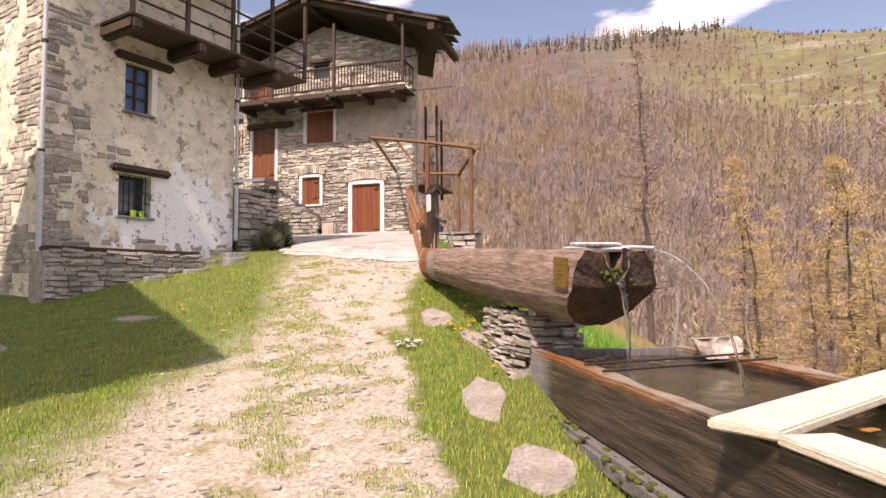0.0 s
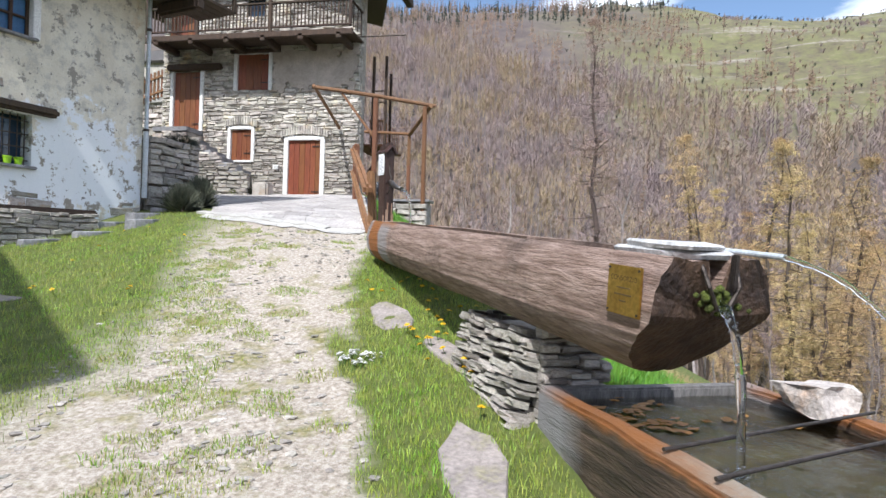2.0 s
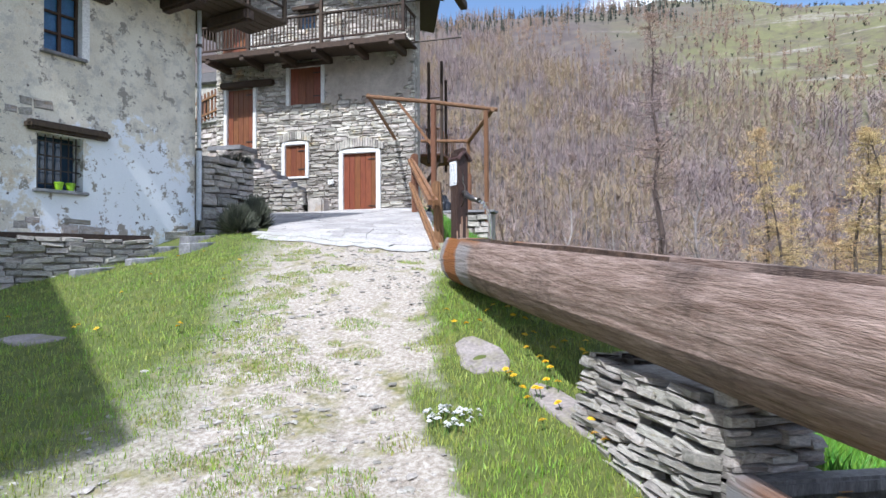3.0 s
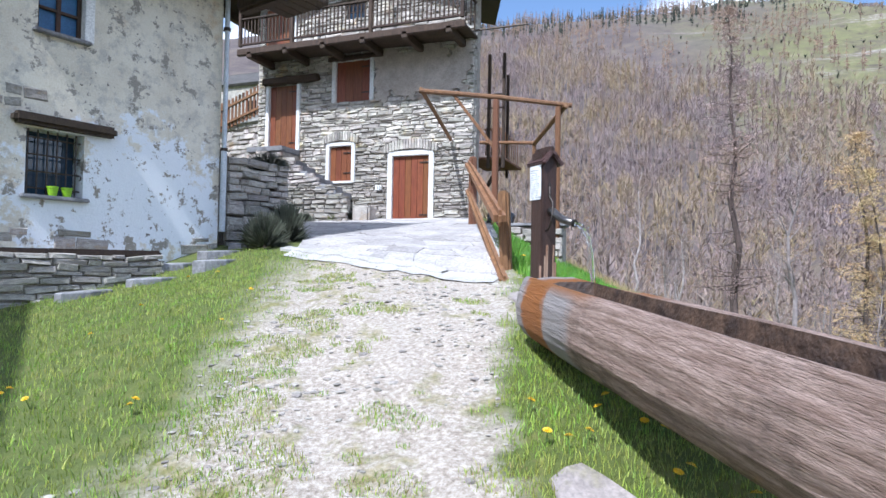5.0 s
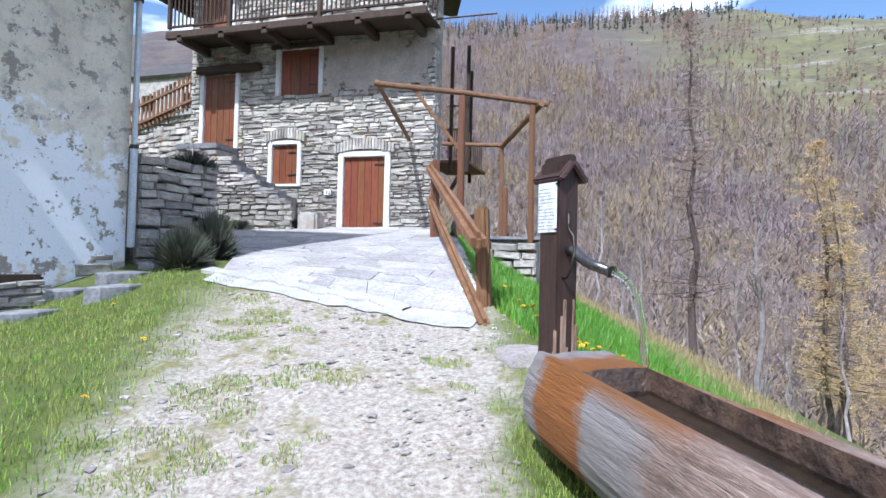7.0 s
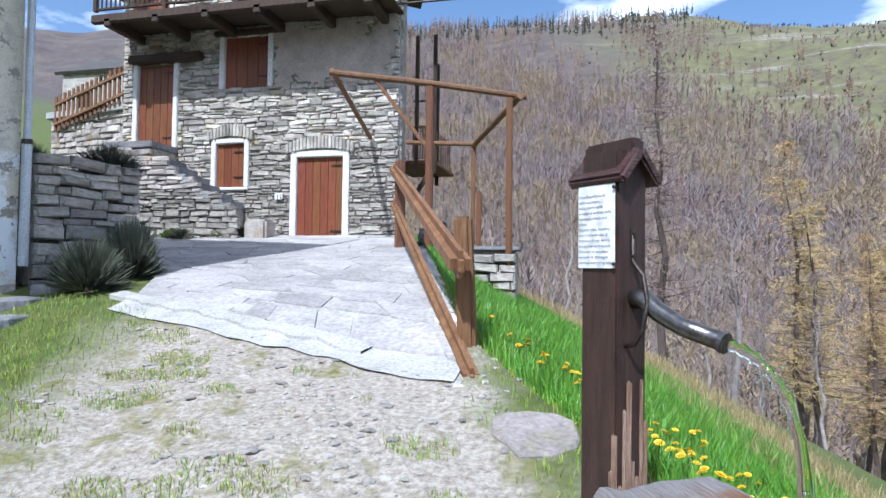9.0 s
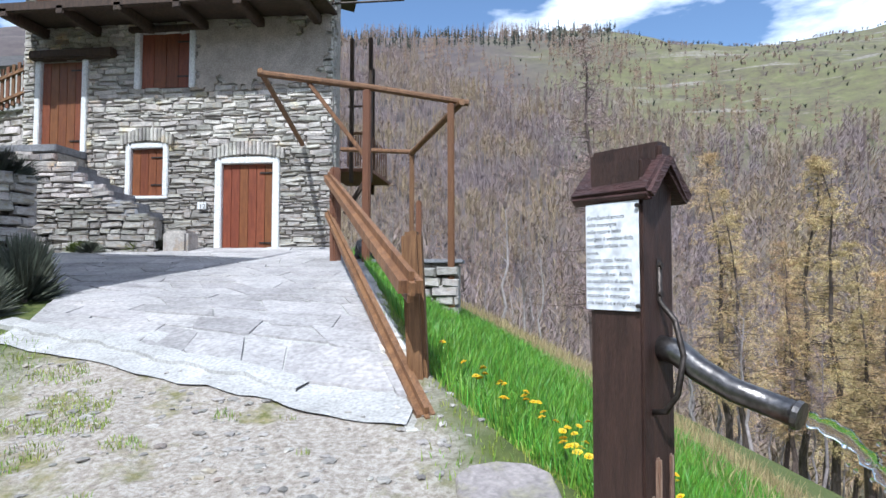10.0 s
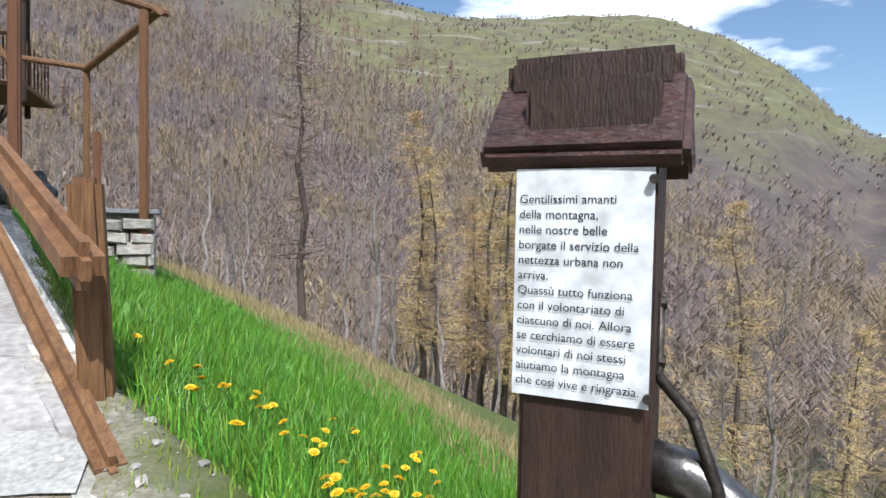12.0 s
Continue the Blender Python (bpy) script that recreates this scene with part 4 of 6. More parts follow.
def old_house():
    h = thing("plastered_house", "old stone house with flaking cream plaster", "house", WM)
    part("long_wall", wall_panels(WL, 0.4, 9.26, 0.55, WALL_HOLES), M_PLASTER_OLD, h, "flaking cream lime plaster over stone")
    part("end_wall", box(0.5, 7.0, 8.8, (0.25, 4.06, 4.8)), M_PLASTER_OLD, h)
    part("end_wall", box(0.5, 7.0, 8.8, (WL - 0.25, 4.06, 4.8)), M_PLASTER, h)
    part("rear_wall", box(WL, 0.4, 8.8, (WL / 2, 7.8, 4.8)), M_PLASTER, h)
    part("inner_floor", box(WL - 1.0, 7, 0.1, (WL / 2, 4, 2.4)), M_DARK, h)
    part("roof", box(WL + 0.9, 9.6, 0.16, (WL / 2 - 0.2, 3.5, 9.35), 0.02), M_OLDWOOD, h, "dark timber roof underside")
    # bare stones where the plaster has gone: the corner by the pipe, the foot, and above the lower window
    lay_stones(h, WM, 0.95, 1.2, 7.0, M_STONE_WARM, 31, (0.07, 0.2), (0.18, 0.5), 0.05, (), lambda x, z: z < 5, lambda x: 9, 120,
               lambda x, z: noise.noise(Vector((x * 2.2, z * 1.1, 2.2))) > -0.25 + 0.5 * x)
    lay_stones(h, WM, WL, 1.4, 2.62, M_STONE, 32, (0.08, 0.2), (0.2, 0.6), 0.055, WALL_HOLES, lambda x, z: True, lambda x: 2.1 + 0.25 * math.sin(x * 3.1) + 0.14 * math.sin(x * 9), 120)
    patch = WM @ Matrix.Translation((0, 0.022, 0))
    lay_stones(h, patch, WL, 1.8, 6.6, M_STONE, 34, (0.07, 0.18), (0.16, 0.42), 0.06, WALL_HOLES, lambda x, z: z < 4.2, None, 130,
               lambda x, z: noise.noise(Vector((x * 1.5, z * 1.3, 4.2))) + 0.45 * noise.noise(Vector((x * 4, z * 4, 1.7))) > 0.12 + 0.17 * x + 0.05 * max(0, z - 3.2))
    end = frame_of((-8.98 - 0.97 * 7, 8.9 + 0.24 * 7), (0.97, -0.24))
    lay_stones(h, end, 7.0, 1.0, 9.0, M_STONE_WARM, 33, (0.07, 0.19), (0.16, 0.5), 0.05, (), lambda x, z: False,
               bare=lambda x, z: noise.noise(Vector((x * 0.9, z * 0.8, 8.2))) + 0.5 * noise.noise(Vector((x * 3, z * 3, 5.7))) > -0.02)
    # window with iron bars, timber lintel and two lime pots
    for k, (x0, x1, z0, z1) in enumerate(WALL_HOLES):
        w = thing("window_2" if k == 0 else "window_3", "deep dark barred window under a timber lintel" if k == 0 else "blue-framed window with a white reveal and small panes",
                  "window", WM, kind="structure")
        part("pane", box(x1 - x0, 0.02, z1 - z0, ((x0 + x1) / 2, 0.36 if k == 0 else 0.2, (z0 + z1) / 2)), M_GLASS, w)
        part("lintel", box(1.45, 0.24, 0.17, ((x0 + x1) / 2 + 0.12, -0.05, z1 + 0.11), 0.05), M_OLDWOOD, w, "rounded dark timber lintel")
        part("sill", box(x1 - x0 + 0.14, 0.4, 0.06, ((x0 + x1) / 2, 0.1, z0 - 0.02), 0.015), M_SLATE, w)
        if k == 0:
            for j in range(6):
                part("bar", tube([(x0 + (j + 0.5) * 0.133, 0.12, z0), (x0 + (j + 0.5) * 0.133, 0.12, z1)], 0.012, 6), M_IRON, w)
            for j in range(4):
                part("bar", tube([(x0, 0.12, z0 + 0.12 + j * 0.25), (x1, 0.12, z0 + 0.12 + j * 0.25)], 0.012, 6), M_IRON, w)
        else:
            cx = (x0 + x1) / 2
            for x in (x0 + 0.03, cx, x1 - 0.03):
                part("window_frame", box(0.06, 0.06, z1 - z0, (x, 0.15, (z0 + z1) / 2), 0.008), M_OLDWOOD, w)
            for j in range(4):
                part("window_frame", box(x1 - x0, 0.05, 0.045, (cx, 0.15, z0 + 0.03 + j * (z1 - z0 - 0.06) / 3), 0.008), M_OLDWOOD, w)
            part("curtain", box(x1 - x0 - 0.1, 0.01, z1 - z0 - 0.1, (cx, 0.188, (z0 + z1) / 2)), M_BLUE, w, "blue inner shutters behind the panes")
            part("reveal", box(0.14, 0.26, z1 - z0, (x1 + 0.06, 0.1, (z0 + z1) / 2), 0.01), M_WHITE, w)
    for x in (2.0, 2.2):
        p = thing("flower_pot", "small lime-green plastic pot on the window sill", "flower pot", WM @ Matrix.Translation((x, 0.02, 2.76)), "pots on the sill")
        part("pot", tube([(0, 0, 0), (0, 0, 0.13)], [0.055, 0.075], 14), M_POTGREEN, p)
        part("rim", tube([(0, 0, 0.12), (0, 0, 0.145)], [0.082, 0.082], 14), M_POTGREEN, p)
    # down-pipes at both corners
    for x, label, z0, z1 in ((-0.06, "pale zinc down-pipe with wall brackets", 1.15, 9.2), (WL + 0.03, "pale zinc down-pipe with wall brackets", 2.38, 9.2)):
        p = thing("down_pipe", label, "pipe", WM)
        part("pipe", tube([(x, -0.09, z0), (x, -0.09, 3.9)], 0.058, 12), M_ZINC, p)
        part("pipe", tube([(x, -0.09, 3.95), (x, -0.09, z1)], 0.045, 12), M_ZINC, p)
        for z in (3.92, 6.2):
            part("bracket", tube([(x, -0.09, z - 0.03), (x, -0.09, z + 0.03)], 0.066, 12), M_IRON, p)
            part("bracket_arm", box(0.02, 0.1, 0.03, (x, -0.02, z)), M_IRON, p)
    # balcony
    b = thing("balcony", "dark timber balcony with thin rails on heavy brackets", "balcony", WM)
    for k in range(5):
        part("floor_board", box(5.3, 0.24, 0.07, (3.75, -1.06 + 0.245 * k, 7.0), 0.01), M_OLDWOOD, b)
    for x in (1.25, 2.9, 4.1, 5.3):
        part("bracket", box(0.28, 1.3, 0.3, (x, -0.55, 6.82), 0.06), M_OLDWOOD, b)
    for z in (7.35, 7.75, 8.1):
        part("rail", box(5.3, 0.05, 0.045, (3.75, -1.15, z), 0.008), M_OLDWOOD, b)
    for x in (1.15, 2.5, 3.8, 5.1, 6.35):
        part("post", box(0.09, 0.09, 2.2, (x, -1.15, 8.1), 0.01), M_OLDWOOD, b)


old_house()


def low_wall():
    """The stone bench at the foot of the old house and the slabs along it."""
    t = thing("stone_bench", "low dry-stone ledge with a timber edge along the house", "bench", WM)
    part("core", box(3.6, 0.55, 1.3, (1.6, -0.3, 1.2), 0.03), M_MORTAR, t)
    m = WM @ Matrix.Translation((-0.2, -0.6, 0))
    lay_stones(t, m, 3.6, 0.9, 1.84, M_STONE_WARM, 41, (0.05, 0.12), (0.15, 0.45), 0.1, (), lambda x, z: True, None, 160)
    part("timber_edge", beam((-0.2, -0.5, 1.9), (3.4, -0.5, 1.92), 0.22, 0.12, 0.03), M_OLDWOOD, t, "weathered timber edge")
    rng = random.Random(8)
    for k, (x, y, w, d) in enumerate(((3.75, -0.45, 1.0, 0.5), (4.55, -0.6, 1.1, 0.6), (3.1, -0.95, 0.9, 0.42), (4.1, -1.15, 1.0, 0.45), (2.1, -0.95, 0.9, 0.35), (5.2, -0.5, 0.9, 0.7))):
        c = WM @ Vector((x, y, 0))
        s = thing("stone_slab", "flat grey stone slab set in the grass", "slab", WM @ Matrix.Translation((x, y, gz(c.x, c.y))), "slabs by the house")
        ring = [(math.cos(a) * w / 2 * rng.uniform(0.85, 1.1), math.sin(a) * d / 2 * rng.uniform(0.85, 1.15)) for a in (0.3, 0.9, 1.6, 2.4, 3.0, 3.7, 4.6, 5.5)]
        bm = bmesh.new()
        loops = [[bm.verts.new((px * q, py * q, zz + 0.05 * px)) for px, py in ring] for q, zz in ((0.95, 0.045), (1.0, 0.03), (1.02, -0.25))]
        bm.faces.new(loops[0])
        for la, lb in zip(loops, loops[1:]):
            for i in range(8):
                bm.faces.new((la[i], lb[i], lb[(i + 1) % 8], la[(i + 1) % 8]))
        part("slab", bm, M_SLATE, s)


low_wall()


def garden_wall():
    u = Vector((0.24, 0.97, 0)).normalized()
    m = frame_of((-7.78, 13.75), (u.x, u.y))
    t = thing("garden_wall", "dry-stone retaining wall of grey blocks", "wall", m)
    part("core", box(1.35, 3.4, 2.3, (0.72, 1.85, 2.5), 0.05), M_MORTAR, t)
    lay_stones(t, m, 1.45, 1.9, 3.72, M_STONE, 51, (0.09, 0.2), (0.2, 0.5), 0.14, (), lambda x, z: True, None, 120)
    far = m @ frame_of((1.45, 0), (0, 1))
    lay_stones(t, far, 3.4, 2.1, 3.72, M_STONE, 52, (0.09, 0.2), (0.2, 0.5), 0.14, (), lambda x, z: False)
    # the soil of the bed behind it
    part("soil", box(1.3, 3.2, 0.1, (0.72, 1.9, 3.68), 0.03), M_MORTAR, t)
    return m


GM = garden_wall()


def shrub(name, label, m, r, h, seed, material=M_LAVENDER, count=900):
    rng = random.Random(seed)
    t = thing(name, label, "shrub", m)
    verts, faces = [], []
    for k in range(count):
        a, e = rng.uniform(0, 6.283), rng.uniform(0.05, 1.4)
        d = Vector((math.cos(a) * math.cos(e), math.sin(a) * math.cos(e), math.sin(e)))
        root = d * rng.uniform(0.2, 0.75)
        tip = d * rng.uniform(0.85, 1.12) + Vector((rng.uniform(-0.1, 0.1), rng.uniform(-0.1, 0.1), rng.uniform(0, 0.12)))
        side = d.orthogonal().normalized() * 0.035
        b = len(verts)
        for p in (root - side, root + side, tip):
            verts.append((p.x * r, p.y * r, max(p.z * h, 0)))
        faces.append((b, b + 1, b + 2))
    raw("foliage", verts, faces, material, t)
    part("stems", tube([(0, 0, -0.15), (0, 0, h * 0.5)], [0.05, 0.02], 7), M_BARK, t)
    return t


shrub("lavender_bush", "grey-green lavender bush hanging over the wall", GM @ Matrix.Translation((1.2, 0.3, 3.7)), 0.5, 0.5, 1)
shrub("lavender_bush", "grey-green lavender bush at the foot of the wall", Matrix.Translation((-6.75, 13.6, gz(-6.75, 13.6))), 0.48, 0.6, 2)
shrub("lavender_bush", "grey-green lavender bush at the foot of the wall", Matrix.Translation((-6.85, 14.4, gz(-6.85, 14.4))), 0.45, 0.75, 3)
shrub("lavender_bush", "small grey-green bush on the garden bed", GM @ Matrix.Translation((0.6, 1.2, 3.7)), 0.4, 0.45, 4)


# ---- paved forecourt ----
def paving():
    p = thing("pavement", "irregular grey flagstone forecourt", "pavement", kind="structure")
    strip = thing("kerb", "pale concrete strip along the edge of the paving", "kerb", kind="structure")
    a, b = Vector((-6.2, 13.42, 0)), Vector((-2.7, 12.2, 0))
    n = 60
    verts, faces = [], []
    for k in range(n + 1):
        q = a.lerp(b, k / n)
        way = (b - a).normalized()
        nrm = Vector((-way.y, way.x, 0))
        w = 0.085 + 0.012 * math.sin(k * 0.7) + 0.008 * math.sin(k * 1.9)
        for off in (-w, w):
            pt = q + nrm * off
            z = gz(pt.x, pt.y)
            verts += [(pt.x, pt.y, z + 0.045), (pt.x, pt.y, z - 0.15)]
    for k in range(n):
        i = k * 4
        faces += [(i, i + 4, i + 6, i + 2), (i, i + 1, i + 5, i + 4), (i + 2, i + 6, i + 7, i + 3)]
    raw("strip", verts, faces, M_KERB, strip)
    rng = random.Random(77)
    # left and right edges of the paving by distance up the slope
    ys = [12.0]
    while ys[-1] < 20.3:
        ys.append(ys[-1] + rng.uniform(0.35, 0.7))
    made, jv, jf = 0, [], []
    rows = []
    for y in ys:
        left = np.interp(y, [12, 13, 14, 16, 20.6], [-5.9, -6.3, -6.6, -8.5, -12.2])
        right = np.interp(y, [12, 13, 18, 20.6], [-1.85, -2.2, -3.85, -4.9])
        rows.append((y, left, right))
    for (ya, la, ra), (yb, lb, rb) in zip(rows, rows[1:]):
        cuts = [0.0]
        while cuts[-1] < 1:
            cuts.append(cuts[-1] + rng.uniform(0.35, 1.0) / (ra - la))
        cuts[-1] = 1.0
        sk = [rng.uniform(-0.03, 0.03) for _ in cuts]
        for k in range(len(cuts) - 1):
            q = []
            for c, s, (y, l, r) in ((cuts[k], sk[k], (ya, la, ra)), (cuts[k + 1], sk[k + 1], (ya, la, ra)), (cuts[k + 1], -sk[k + 1], (yb, lb, rb)), (cuts[k], -sk[k], (yb, lb, rb))):
                cc = min(max(c + (s if 0 < c < 1 else 0), 0), 1)
                x = l + (r - l) * cc
                y2 = y - 0.33 * (x + 1.8) + rng.uniform(-0.06, 0.06) if y < 12.5 else y - 0.33 * (x + 1.8) * max(0, (15.5 - y) / 3.5) + rng.uniform(-0.06, 0.06)
                q.append(Vector((x, y2, 0)))
            mid = sum(q, Vector()) / 4
            if mid.y > 20.3:
                continue
            q = [mid + (v - mid) * (1 - 0.009 / max((v - mid).length, 0.05)) for v in q]
            lift = rng.uniform(0.030, 0.038)
            # corners cut off, so that no slab is a plain quad
            poly = []
            for i in range(4):
                a0, b0, c0 = q[i - 1], q[i], q[(i + 1) % 4]
                t = rng.uniform(0.02, 0.10)
                poly += [b0.lerp(a0, t), b0.lerp(c0, rng.uniform(0.02, 0.10))]
            base = len(jv)
            topv = [(v.x, v.y, gz(v.x, v.y) + lift) for v in poly]
            botv = [(v.x + (v.x - mid.x) * 0.03, v.y + (v.y - mid.y) * 0.03, z - 0.06) for v, (_, _, z) in zip(poly, topv)]
            nn = len(poly)
            sides = [(i, (i + 1) % nn, nn + (i + 1) % nn, nn + i) for i in range(nn)]
            if mid.y < 17.5 and made < 290:
                raw("flagstone", topv + botv, [tuple(range(nn))] + sides, M_FLAG, p)
                made += 1
            else:
                jv += topv + botv
                jf += [tuple(base + i for i in range(nn))] + [tuple(base + i for i in f) for f in sides]
    if jv:
        tagged(raw("flagstones", jv, jf, M_FLAG, p), kind="stuff")
    # bedding under the slabs
    bv, bf = [], []
    for y in np.linspace(11.6, 20.5, 40):
        l = np.interp(y, [12, 13, 14, 16, 20.6], [-5.9, -6.3, -6.6, -8.5, -12.2])
        r = np.interp(y, [12, 13, 18, 20.6], [-1.85, -2.2, -3.85, -4.9])
        for c in np.linspace(0, 1, 30):
            x = l + (r - l) * c
            y2 = y - 0.33 * (x + 1.8) * min(1, max(0, (15.5 - y) / 3.5))
            bv.append((x, y2, gz(x, y2) + 0.018))
    for i in range(39):
        for j in range(29):
            k = i * 30 + j
            bf.append((k, k + 1, k + 31, k + 30))
    raw("bedding", bv, bf, M_KERB, p)
    # stone edge along the bank
    e = thing("edge_wall", "low dry-stone edge of the paving above the bank", "wall", kind="structure")
    for k in range(22):
        t = k / 21
        x, y = -1.82 - 2.1 * t, 11.75 + 6.4 * t
        s = box(rng.uniform(0.22, 0.3), 0.40, 0.14, (0, 0, 0), 0.03, Matrix.Rotation(0.33 + rng.uniform(-0.12, 0.12), 3, "Z") @ Matrix.Rotation(0.16, 3, "X"))
        bmesh.ops.translate(s, vec=(x, y, gz(x - 0.25, y) - 0.055), verts=s.verts)
        part("stone", s, M_STONE_WARM, e)


paving()


# ---- log fountain ----
LA, LB = Vector((2.38, 4.32, 1.11)), Vector((-0.72, 9.54, 1.53))
LDIR = (LB - LA).normalized()
LM = frame_of(LA, (LDIR.x, LDIR.y), LA.z) @ Matrix.Rotation(-math.asin(LDIR.z), 4, "Y")
LLEN = (LB - LA).length


def fed_end(material):
    """Orange algae in a ragged band and along the lips at the fed end, and bleached grey bark beyond it."""
    nt = material.node_tree
    bs = nt.nodes["Principled BSDF"]
    col = bs.inputs["Base Color"].links[0].from_socket
    tc = nt.nodes.new("ShaderNodeTexCoord")
    sp = nt.nodes.new("ShaderNodeSeparateXYZ")
    nt.links.new(tc.outputs["Object"], sp.inputs[0])
    n = nt.nodes.new("ShaderNodeTexNoise")
    n.inputs["Scale"].default_value, n.inputs["Detail"].default_value, n.inputs["Roughness"].default_value = 4.5, 8, 0.7
    nt.links.new(tc.outputs["Object"], n.inputs["Vector"])

    def calc(kind, a, b, c=0.0):
        k = nt.nodes.new("ShaderNodeMath")
        k.operation = kind
        for i, v in enumerate((a, b, c)):
            if isinstance(v, float):
                k.inputs[i].default_value = v
            else:
                nt.links.new(v, k.inputs[i])
        return k.outputs["Value"]

    def band(value, centre, half, edge):
        far = calc("ABSOLUTE", calc("SUBTRACT", value, centre), 0.0)
        r = nt.nodes.new("ShaderNodeMapRange")
        r.inputs["From Min"].default_value, r.inputs["From Max"].default_value = half + edge, half
        nt.links.new(far, r.inputs["Value"])
        return r.outputs["Result"]

    def mix(f, a, b):
        mx = nt.nodes.new("ShaderNodeMix")
        mx.data_type = "RGBA"
        nt.links.new(f, mx.inputs["Factor"])
        nt.links.new(a, mx.inputs["A"])
        mx.inputs["B"].default_value = (*b, 1)
        return mx.outputs["Result"]

    along = calc("MULTIPLY_ADD", n.outputs["Fac"], 0.55, calc("SUBTRACT", sp.outputs["X"], 0.275))
    col = mix(calc("MULTIPLY", band(along, LLEN - 0.1, 0.95, 0.2), 0.75), col, (0.27, 0.265, 0.27))
    col = mix(band(along, LLEN - 0.40, 0.20, 0.10), col, (0.27, 0.095, 0.016))
    lips = calc("MULTIPLY", band(sp.outputs["Z"], 0.38, 0.14, 0.07), band(along, LLEN - 0.75, 0.45, 0.25))
    col = mix(lips, col, (0.23, 0.085, 0.014))
    nt.links.new(col, bs.inputs["Base Color"])


def log_fountain():
    """A hollowed trunk: x runs from its near end to the far one, its channel open on top."""
    t = thing("log_trough", "long weathered hollowed log with carved water channel", "fountain", LM)
    segs, around = 90, 64
    bm = bmesh.new()
    rings = []
    for i in range(segs + 1):
        s = i / segs
        x = s * LLEN
        r = 0.365 - 0.035 * s
        open_ = 1.0 if 0.35 < x < LLEN - 0.42 else 0.0
        ring = []
        for k in range(around):
            a = 2 * math.pi * k / around          # 0 is up
            n = noise.noise(Vector((x * 0.5, math.cos(a) * 3.5, math.sin(a) * 3.5)))
            f = noise.noise(Vector((x * 0.9, math.cos(a) * 16, math.sin(a) * 16)))
            rr = r * (1 + 0.05 * n + 0.022 * f)
            yy, zz = math.sin(a) * rr, math.cos(a) * rr
            if abs(yy) < 0.235 and zz > 0:
                flat = 0.25 * r / 0.36
                zz = min(zz, flat + 0.03 * n)
                if open_ and abs(yy) < 0.175:
                    zz = 0.02 + abs(yy) * 0.35
                elif x < 0.35 and abs(yy) < 0.06:
                    zz = 0.05 + abs(yy)
            x_end = 0.40 * max(0.0, -zz / r - 0.05) + 0.05 * max(0.0, -yy / r)
            ring.append(bm.verts.new((max(x, x_end + i * 0.0005) + (0.006 * f if i in (0, segs) else 0), yy, zz)))
        rings.append(ring)
    for a, b in zip(rings, rings[1:]):
        for k in range(around):
            bm.faces.new((a[k], a[(k + 1) % around], b[(k + 1) % around], b[k]))
    for ring, inner, mat_i in ((rings[0], 0.06, 1), (rings[-1], -0.03, 0)):
        last = ring
        for shrink in (0.8, 0.6, 0.4, 0.2):
            nxt = [bm.verts.new((v.co.x * shrink + inner * (1 - shrink) + (0 if ring is rings[0] else LLEN * (1 - shrink)), v.co.y * shrink, v.co.z * shrink - 0.03 * (1 - shrink))) for v in ring]
            for k in range(around):
                bm.faces.new((last[k], last[(k + 1) % around], nxt[(k + 1) % around], nxt[k])).material_index = mat_i
            last = nxt
        bm.faces.new(last).material_index = mat_i
    for f in bm.faces:
        c = f.calc_center_median()
        if 0.35 < c.x < LLEN - 0.4 and abs(c.y) < 0.18 and c.z > 0:
            f.material_index = 1
    trunk = part("trunk", bm, (M_LOG, M_LOGCUT), t, "cracked grey-brown trunk with orange algae at the fed end")
    bm = bmesh.new()
    v = [bm.verts.new(c) for c in ((0.36, -0.17, 0.13), (LLEN - 0.43, -0.17, 0.13), (LLEN - 0.43, 0.17, 0.13), (0.36, 0.17, 0.13))]
    bm.faces.new(v)
    part("water", bm, M_WATER, t, "clear water in the channel")
    # slate on top of the near end
    rng = random.Random(31)
    for x, y, z, sx, sy, th, ro in ((0.34, 0.0, 0.268, 0.66, 0.44, 0.035, 0.05), (0.28, 0.03, 0.303, 0.52, 0.36, 0.03, -0.1)):
        s = thing("slate_plate", "thin pale slate plate lying on the log", "slate", LM @ Matrix.Translation((x, y, z)) @ Matrix.Rotation(ro, 4, "Z"), "slates on the log")
        ring = [(math.cos(a) * sx / 2 * rng.uniform(0.9, 1.15), math.sin(a) * sy / 2 * rng.uniform(0.9, 1.2)) for a in (0.5, 0.75, 1.5, 2.3, 2.7, 3.5, 3.9, 4.7, 5.6, 6.0)]
        bm = bmesh.new()
        loops = [[bm.verts.new((px * q, py * q, zz + rng.uniform(-0.004, 0.004))) for px, py in ring] for q, zz in ((0.93, th / 2), (1.0, th * 0.1), (0.96, -th / 2))]
        bm.faces.new(loops[0])
        bm.faces.new(loops[-1][::-1])
        for la, lb in zip(loops, loops[1:]):
            for i in range(10):
                bm.faces.new((la[i], lb[i], lb[(i + 1) % 10], la[(i + 1) % 10]))
        part("plate", bm, M_PALESLATE, s)
    # forked iron and moss round the notch
    k = thing("iron_fork", "forked iron strap round the notch of the log", "bracket", LM)
    for side in (-1, 1):
        part("prong", tube([(0.02, side * 0.10, 0.24), (-0.03, side * 0.085, 0.13), (-0.025, side * 0.03, 0.03)], 0.011, 7), M_IRON, k)
    ms = thing("moss_tuft", "yellow-green moss clump under the outlet notch", "moss", LM)
    bm = bmesh.new()
